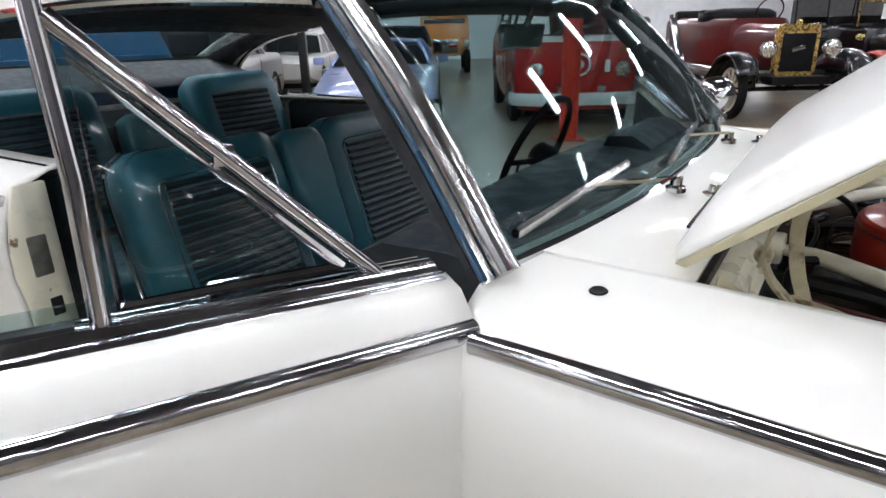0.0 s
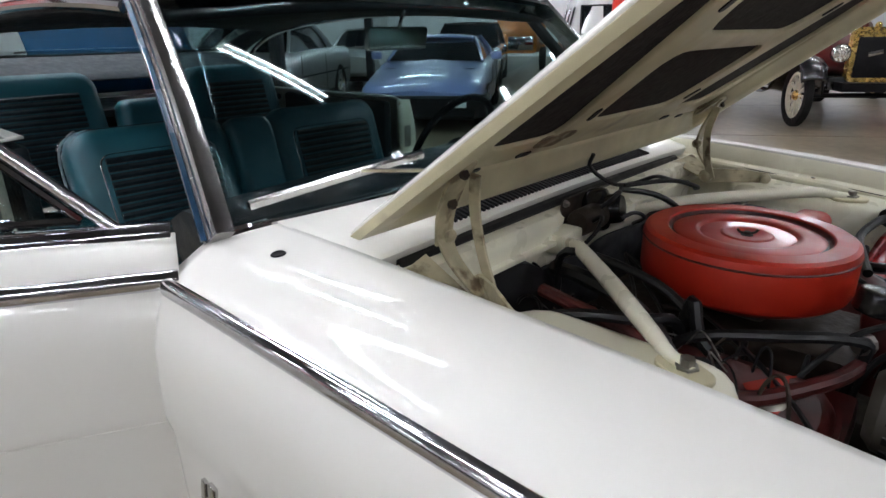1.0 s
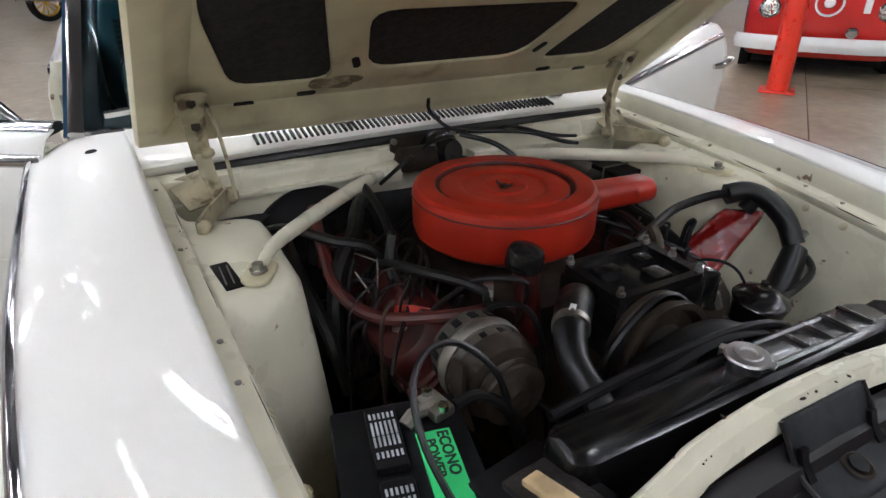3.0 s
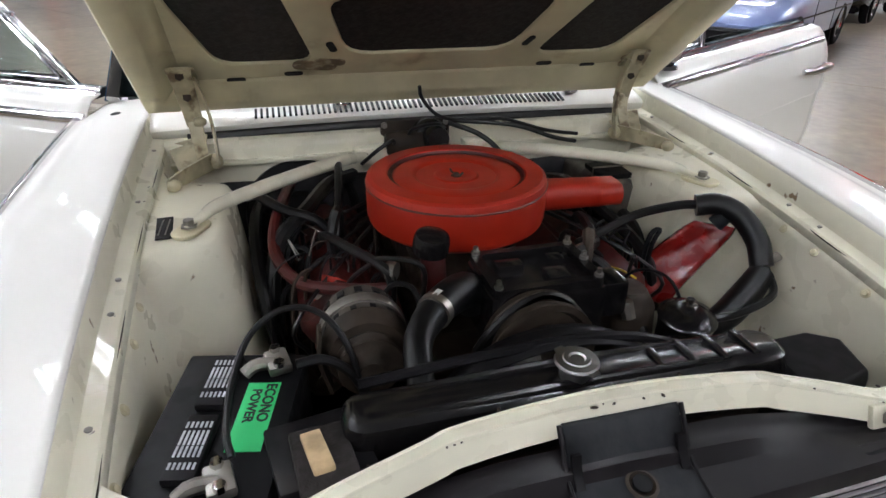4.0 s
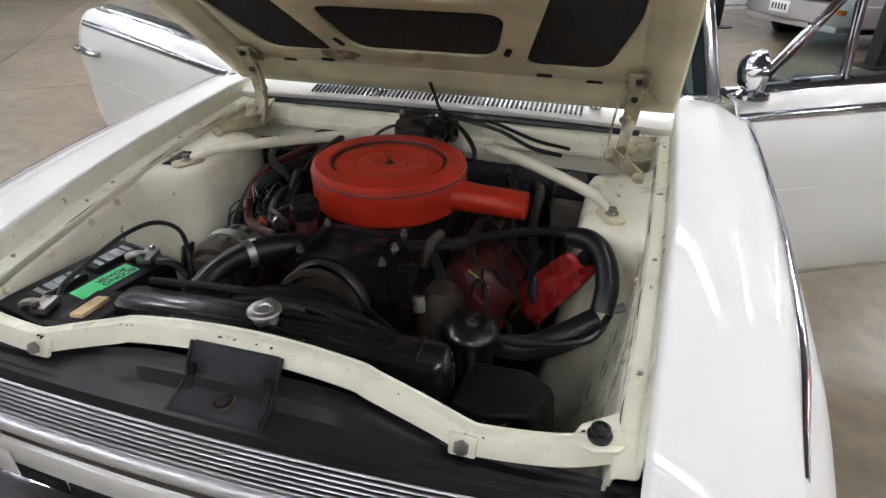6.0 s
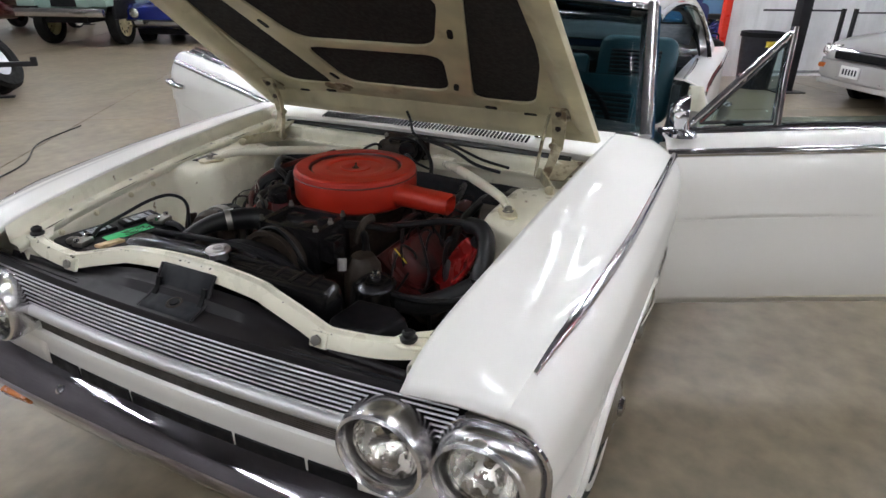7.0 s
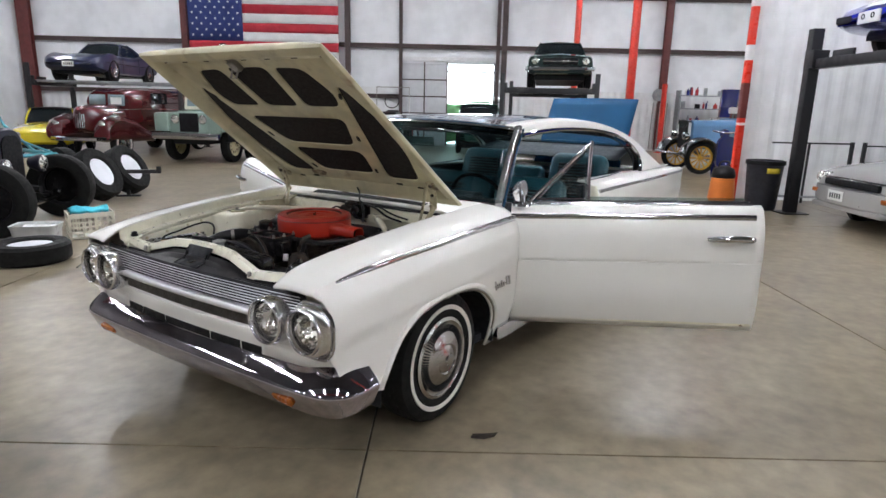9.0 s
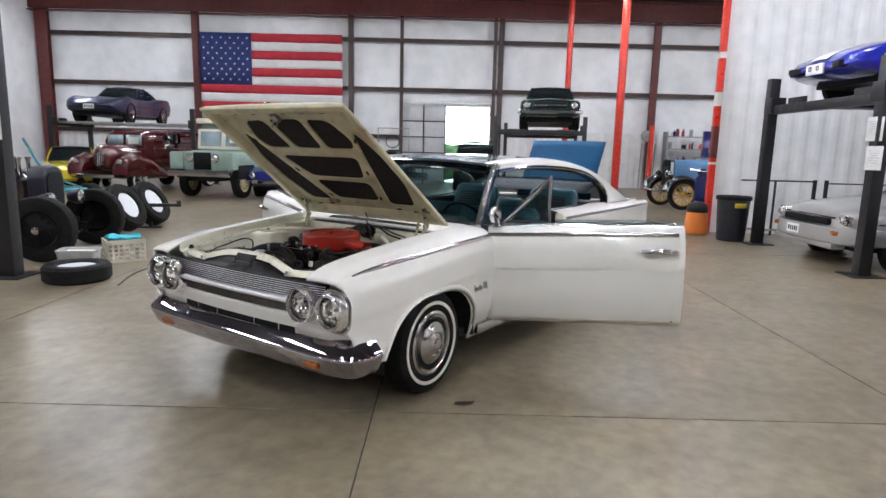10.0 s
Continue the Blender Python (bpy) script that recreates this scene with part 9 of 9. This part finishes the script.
# roll-up door: white panels with dark rails, one opening to the daylight
DPANEL = mat("translucent_door_panel", (0.62, 0.62, 0.64), 0.5, var=0.04)
rd = tagged(new("door_1"), "white sectional roll-up door, one bay open to daylight", "door", kind="structure")
rd.matrix_basis = at(DOOR_U, V1 + 0.05, 0)
for i, (a, b) in enumerate(((-2.02, -1.12), (-1.10, -0.20), (1.72, 2.02))):
    for j in range(5):
        part("panel", box(((a + b) / 2 - 0.0, 0, 0.31 + 0.66 * j), (b - a, 0.05, 0.63), bevel=0.006), DPANEL, rd)
for x in (-2.03, -1.11, -0.19, 1.71):
    part("rail", box((x, -0.03, 1.65), (0.05, 0.05, 3.3)), GIRT, rd)
for z in (0.64, 1.30, 1.96, 2.62):
    part("rail", box((-1.11, -0.03, z), (1.84, 0.05, 0.045)), GIRT, rd)
part("top_rail", box((0.76, -0.03, 2.95), (1.9, 0.05, 0.05)), GIRT, rd)
part("head", box((0, -0.10, 3.42), (4.4, 0.14, 0.16), bevel=0.02), LINER, rd)
TREE = mat("hazy_foliage", (0.10, 0.22, 0.09), 0.9, var=0.3, scale=3, emit=0.0)
tagged(put("hedge", loft([[V(x, p[0] * 0.3, 0.9 + p[1] * h) for p in rounded(1.2, 1.9, 0.5, 5)] for x, h in ((-2.2, 0.7), (-1.5, 0.95), (-0.6, 0.8), (0.4, 1.0), (1.3, 0.85), (2.2, 0.95))]), TREE, m=at(DOOR_U + 0.8, V1 + 1.15)), "hazy green hedge beyond the open door", "hedge", kind="structure")

# right corner
BINM = mat("dark_grey_plastic", (0.012, 0.013, 0.022), 0.5, var=0.15, scale=8, bump=0.1)
g = thing("waste_bin", "tall dark grey plastic bin with a yellow sticker", "bin", at(5.93, 6.60) @ Matrix.Scale(0.92, 4))
part("tub", lathe([(0.0, 0.01), (0.235, 0.01), (0.25, 0.03), (0.295, 0.80), (0.315, 0.83), (0.315, 0.86), (0.285, 0.86), (0.24, 0.05), (0, 0.04)], 36), BINM, g, smooth=40)
part("liner", lathe([(0.287, 0.70), (0.30, 0.872), (0.318, 0.868), (0.322, 0.80)], 36), BLACK_HOLE, g, "black bin liner")
part("sticker", sheet([[(0.297 * math.sin(a) * (0.96 + 0.05 * z), -0.297 * math.cos(a) * (0.96 + 0.05 * z), z) for z in (0.66, 0.75)] for a in np.linspace(-0.35, 0.45, 7)]), YELLOW, g, solid=0.003)
OBKT = mat("orange_plastic", (0.62, 0.17, 0.03), 0.45, var=0.06)
g = thing("shop_vacuum", "orange drum vacuum with a dark lid", "vacuum", at(5.62, 7.35))
part("drum", lathe([(0, 0.02), (0.20, 0.02), (0.22, 0.06), (0.19, 0.42), (0.16, 0.45), (0, 0.45)], 28), OBKT, g, smooth=40)
part("lid", lathe([(0.19, 0.43), (0.20, 0.47), (0.17, 0.58), (0.08, 0.63), (0, 0.63)], 24), BLACK, g, smooth=50)
part("handle", tube([(-0.10, 0, 0.58), (-0.07, 0, 0.70), (0.07, 0, 0.70), (0.10, 0, 0.58)], 0.014, 8, smooth=12), BLACK, g)
g = thing("scooter", "royal blue motor scooter standing by the corner post", "scooter", at(6.85, 9.6, 0, 95))
BSC = paint("royal_blue", (0.008, 0.013, 0.11), 0.25)
part("leg_shield", loft([[V(x, p[0], 0.70 + p[1]) for p in rounded(0.40, 0.70, 0.16)] for x in (0.35, 0.42)]), BSC, g)
part("head", lathe([(0, -0.08), (0.08, -0.06), (0.10, 0.04), (0, 0.07)], 18, m=pose(0.48, 0, 1.10, 0, 90, 0)), BSC, g)
part("handlebar", tube([(0.42, -0.32, 1.16), (0.40, 0, 1.12), (0.42, 0.32, 1.16)], 0.018, 8, smooth=8), CHROME, g)
part("body", loft([[V(x, p[0], z + p[1] * h) for p in rounded(0.40, 0.5, 0.15)] for x, z, h in ((-0.1, 0.45, 0.3), (-0.3, 0.55, 0.9), (-0.75, 0.60, 0.9), (-0.95, 0.55, 0.5))]), BSC, g, smooth=45)
part("seat", box((-0.45, 0, 0.84), (0.7, 0.28, 0.09), bevel=0.03), BLACK, g)
part("fender", lathe([(0.26, -0.07), (0.28, 0.0), (0.26, 0.07)], 24, m=pose(0.52, 0, 0.28, 90, 0, 0)), BSC, g, solid=0.006)
for x in (0.52, -0.72):
    road_wheel(g, x, 0, 0.23, 0.10, 1, DULL_CHROME)
g = thing("drum", "dark blue steel drum standing high on a shelf", "drum", at(9.3, 15.5, 1.42, 0))
part("shell", lathe([(0, 0), (0.27, 0), (0.28, 0.02), (0.27, 0.28), (0.28, 0.30), (0.27, 0.32), (0.27, 0.80), (0.28, 0.82), (0, 0.82)], 28), BSC, g)
g = thing("rack_base", "grey steel rack under a blue drum", "rack", at(9.3, 15.5))
for x in (-0.35, 0.35):
    for y in (-0.3, 0.3):
        part("leg", box((x, y, 0.69), (0.04, 0.04, 1.38)), STEEL, g)
part("shelf", box((0, 0, 1.40), (0.8, 0.7, 0.04)), STEEL, g)
g = thing("barrier_rail", "thin black steel rail along the partition", "rail", at(6.35, 7.45))
part("top_rail", tube([(0.1, 0, 1.05), (1.5, 0, 1.05)], 0.014, 8), LIFT, g)
part("post", box((1.5, 0, 0.75), (0.05, 0.05, 0.66)), LIFT, g)
part("post", box((1.72, 0, 0.75), (0.05, 0.05, 0.66)), LIFT, g)
part("lower_rail", tube([(0.0, 0.0, 0.14), (0.5, -0.1, 0.12), (1.6, -0.05, 0.12)], 0.02, 8), GALV, g)
part("post", box((0.75, 0, 0.53), (0.03, 0.03, 1.06)), LIFT, g)
part("top_rail", tube([(1.72, 0, 1.02), (3.6, 0, 1.02)], 0.012, 8), LIFT, g)
part("post", box((3.6, 0, 0.51), (0.05, 0.05, 1.02)), LIFT, g)

# tool shelf against the far wall
g = thing("tool_shelf", "cluttered grey shelf of bottles and boxes", "shelf", at(10.9, V1 - 0.75))
for z in (0.5, 1.1, 1.7, 2.2):
    part("board", box((0, 0, z), (2.0, 0.45, 0.04)), GALV, g)
for x in (-1.0, 1.0):
    part("upright", box((x, 0, 1.2), (0.05, 0.45, 2.4)), GALV, g)
rnd = random.Random(8)
for k in range(34):
    z = (0.52, 1.12, 1.72, 2.22)[k % 4]
    x, h, w = -0.9 + 1.8 * rnd.random(), rnd.uniform(0.14, 0.34), rnd.uniform(0.07, 0.16)
    cm = (FLAG_R, GALV, PAPER, BSC, BLACK, CRED, GALV)[k % 7]
    o = put("bottle" if k % 3 else "carton", lathe([(0, 0), (w / 2, 0), (w / 2, h * 0.7), (w * 0.2, h * 0.82), (w * 0.2, h), (0, h)], 12) if k % 3 else box((0, 0, h / 2), (w * 1.3, w, h), bevel=0.004), cm, m=at(10.9 + x, V1 - 0.75 + rnd.uniform(-0.12, 0.08), z))
    tagged(o, "small workshop container on the shelf", "bottle" if k % 3 else "carton", "shelf clutter")
g = thing("garden_tools", "long-handled tools leaning by the wall", "tool rack", at(8.9, V1 - 0.75))
for k in range(5):
    part("handle", tube([(0.14 * k, 0, 0.1), (0.14 * k + 0.06, 0.08, 1.9)], 0.018, 6), STEEL, g)
part("fan_head", lathe([(0, -0.1), (0.22, -0.05), (0.24, 0.0), (0.22, 0.05), (0, 0.1)], 20, m=pose(0.2, 0, 2.2, 90, 0, 0)), GALV, g)

# loose tyres and boxes by the hot rod
WDISC = mat("white_cardboard", (0.66, 0.67, 0.70), 0.7, var=0.05)


def loose_tyre(m, r, w, label):
    g = thing("loose_tyre", label, "tyre", m, "loose tyres")
    part("casing", lathe([(r * 0.56, -w * 0.42), (r * 0.62, -w * 0.5), (r * 0.92, -w * 0.5), (r, -w * 0.34), (r, w * 0.34), (r * 0.92, w * 0.5), (r * 0.62, w * 0.5), (r * 0.56, w * 0.42)], 40, closed=True), TYRE, g)
    part("paper_disc", lathe([(0, w * 0.30), (r * 0.57, w * 0.36), (r * 0.57, w * 0.34), (0, w * 0.28)], 32), WDISC, g, "white protective disc")
    return g


loose_tyre(at(-3.19, 2.34, 0.092), 0.335, 0.18, "black tyre lying flat with a white disc inside")
loose_tyre(at(-4.55, 5.90, 0.405, 85) @ pose(0, 0, 0, 62, 0, 0), 0.40, 0.27, "wide black tyre standing with a white disc inside")
loose_tyre(at(-4.50, 6.68, 0.405, 85) @ pose(0, 0, 0, 62, 0, 0), 0.40, 0.27, "wide black tyre standing with a white disc inside")
g = thing("wheel_dolly", "low black steel wheel dolly", "dolly", at(-4.33, 6.48, 0, 14))
part("beam", box((0, 0, 0.40), (0.9, 0.06, 0.06), bevel=0.006), LIFT, g)
part("leg", box((-0.06, 0, 0.19), (0.05, 0.05, 0.38)), LIFT, g)
part("foot", box((-0.06, 0, 0.012), (0.36, 0.10, 0.024), bevel=0.004), LIFT, g)
part("hook", box((0.42, 0, 0.43), (0.07, 0.06, 0.10), bevel=0.006), LIFT, g)
# basket, tub, towel
BASK = mat("cream_plastic", (0.60, 0.57, 0.47), 0.45, var=0.04)
g = thing("laundry_basket", "cream plastic basket with square openings", "basket", at(-3.28, 3.48, 0, 38))
for s in (1, -1):
    for k in range(8):
        part("upright", box((-0.21 + 0.06 * k, s * 0.165, 0.14), (0.014, 0.010, 0.28)), BASK, g)
    for z in (0.02, 0.075, 0.13, 0.185, 0.265):
        part("band", box((0, s * 0.165, z), (0.45, 0.011, 0.018 if z < 0.25 else 0.04)), BASK, g)
    for k in range(6):
        part("upright", box((s * 0.22, -0.15 + 0.06 * k, 0.14), (0.010, 0.014, 0.28)), BASK, g)
    for z in (0.02, 0.075, 0.13, 0.185, 0.265):
        part("band", box((s * 0.22, 0, z), (0.011, 0.33, 0.018 if z < 0.25 else 0.04)), BASK, g)
part("base", box((0, 0, 0.012), (0.44, 0.33, 0.016)), BASK, g)
TOWEL = mat("turquoise_towel", (0.04, 0.34, 0.42), 0.9, var=0.12, scale=14, bump=0.8, bscale=120)
rows = []
for i in range(15):
    a = i / 14
    rows.append([(-0.19 + 0.38 * a, -0.10 + 0.20 * q, 0.30 + 0.05 * math.sin(math.pi * q) * (0.7 + 0.3 * math.sin(7 * a)) + 0.010 * math.sin(17 * a + 9 * q)) for q in np.linspace(0, 1, 9)])
tagged(put("towel", sheet(rows), TOWEL, m=at(-3.28, 3.47, 0, 38), solid=0.03, smooth=60), "crumpled turquoise towel lying on the basket", "towel")
CLEAR = mat("cloudy_plastic", (0.52, 0.53, 0.52), 0.35, var=0.06, trans=0.0)
g = thing("storage_tub", "cloudy white plastic storage tub", "tub", at(-3.55, 2.98, 0, 14))
o = rounded(0.42, 0.30, 0.05, 4)
part("shell", loft([[V(p[0] * e, p[1] * e, z) for p in o] for z, e in ((0.01, 0.88), (0.20, 1.0), (0.215, 1.05), (0.225, 1.05), (0.215, 0.97), (0.03, 0.86))]), CLEAR, g, smooth=40)
part("papers", box((0.02, 0.0, 0.18), (0.30, 0.20, 0.03), bevel=0.008, m=pose(0, 0, 0, 4, 3, 8)), PAPER, g)
# floor debris
tagged(put("leaf_scrap", sheet([[(-0.06, 0.0, 0.004), (-0.05, 0.02, 0.012)], [(0.0, -0.015, 0.006), (0.0, 0.01, 0.02)], [(0.05, 0.01, 0.004), (0.07, 0.03, 0.016)]]), RUST, m=at(0.94, -0.67), solid=0.003), "small dark scrap on the floor", "scrap")
# cable on the floor
tagged(put("floor_cable", tube([(-2.62, 2.1, 0.008), (-2.75, 2.7, 0.008), (-2.72, 3.4, 0.008), (-2.9, 4.1, 0.008), (-2.8, 4.8, 0.008)], 0.007, 6, smooth=40), RUBBER, m=BM), "thin black cable lying on the floor", "cable")

# ---- concrete slabs ----
floor = thing("floor", "stained tan concrete floor with saw-cut joints", "floor", BM, kind="structure")
SU, SV = 3.28, 5.9
me = None
for i in range(-6, 10):
    for j in range(-3, 4):
        u, v = 0.41 + SU * (i + 0.5), -0.79 + SV * (j + 0.5)
        if me is None:
            ob = put("slab", box((0, 0, -0.02), (SU - 0.011, SV - 0.011, 0.04)), CONC, floor, smooth=0)
            me = ob.data
        else:
            ob = new("slab", me)
            ob.parent = floor
        ob.matrix_basis = pose(u, v, 0)
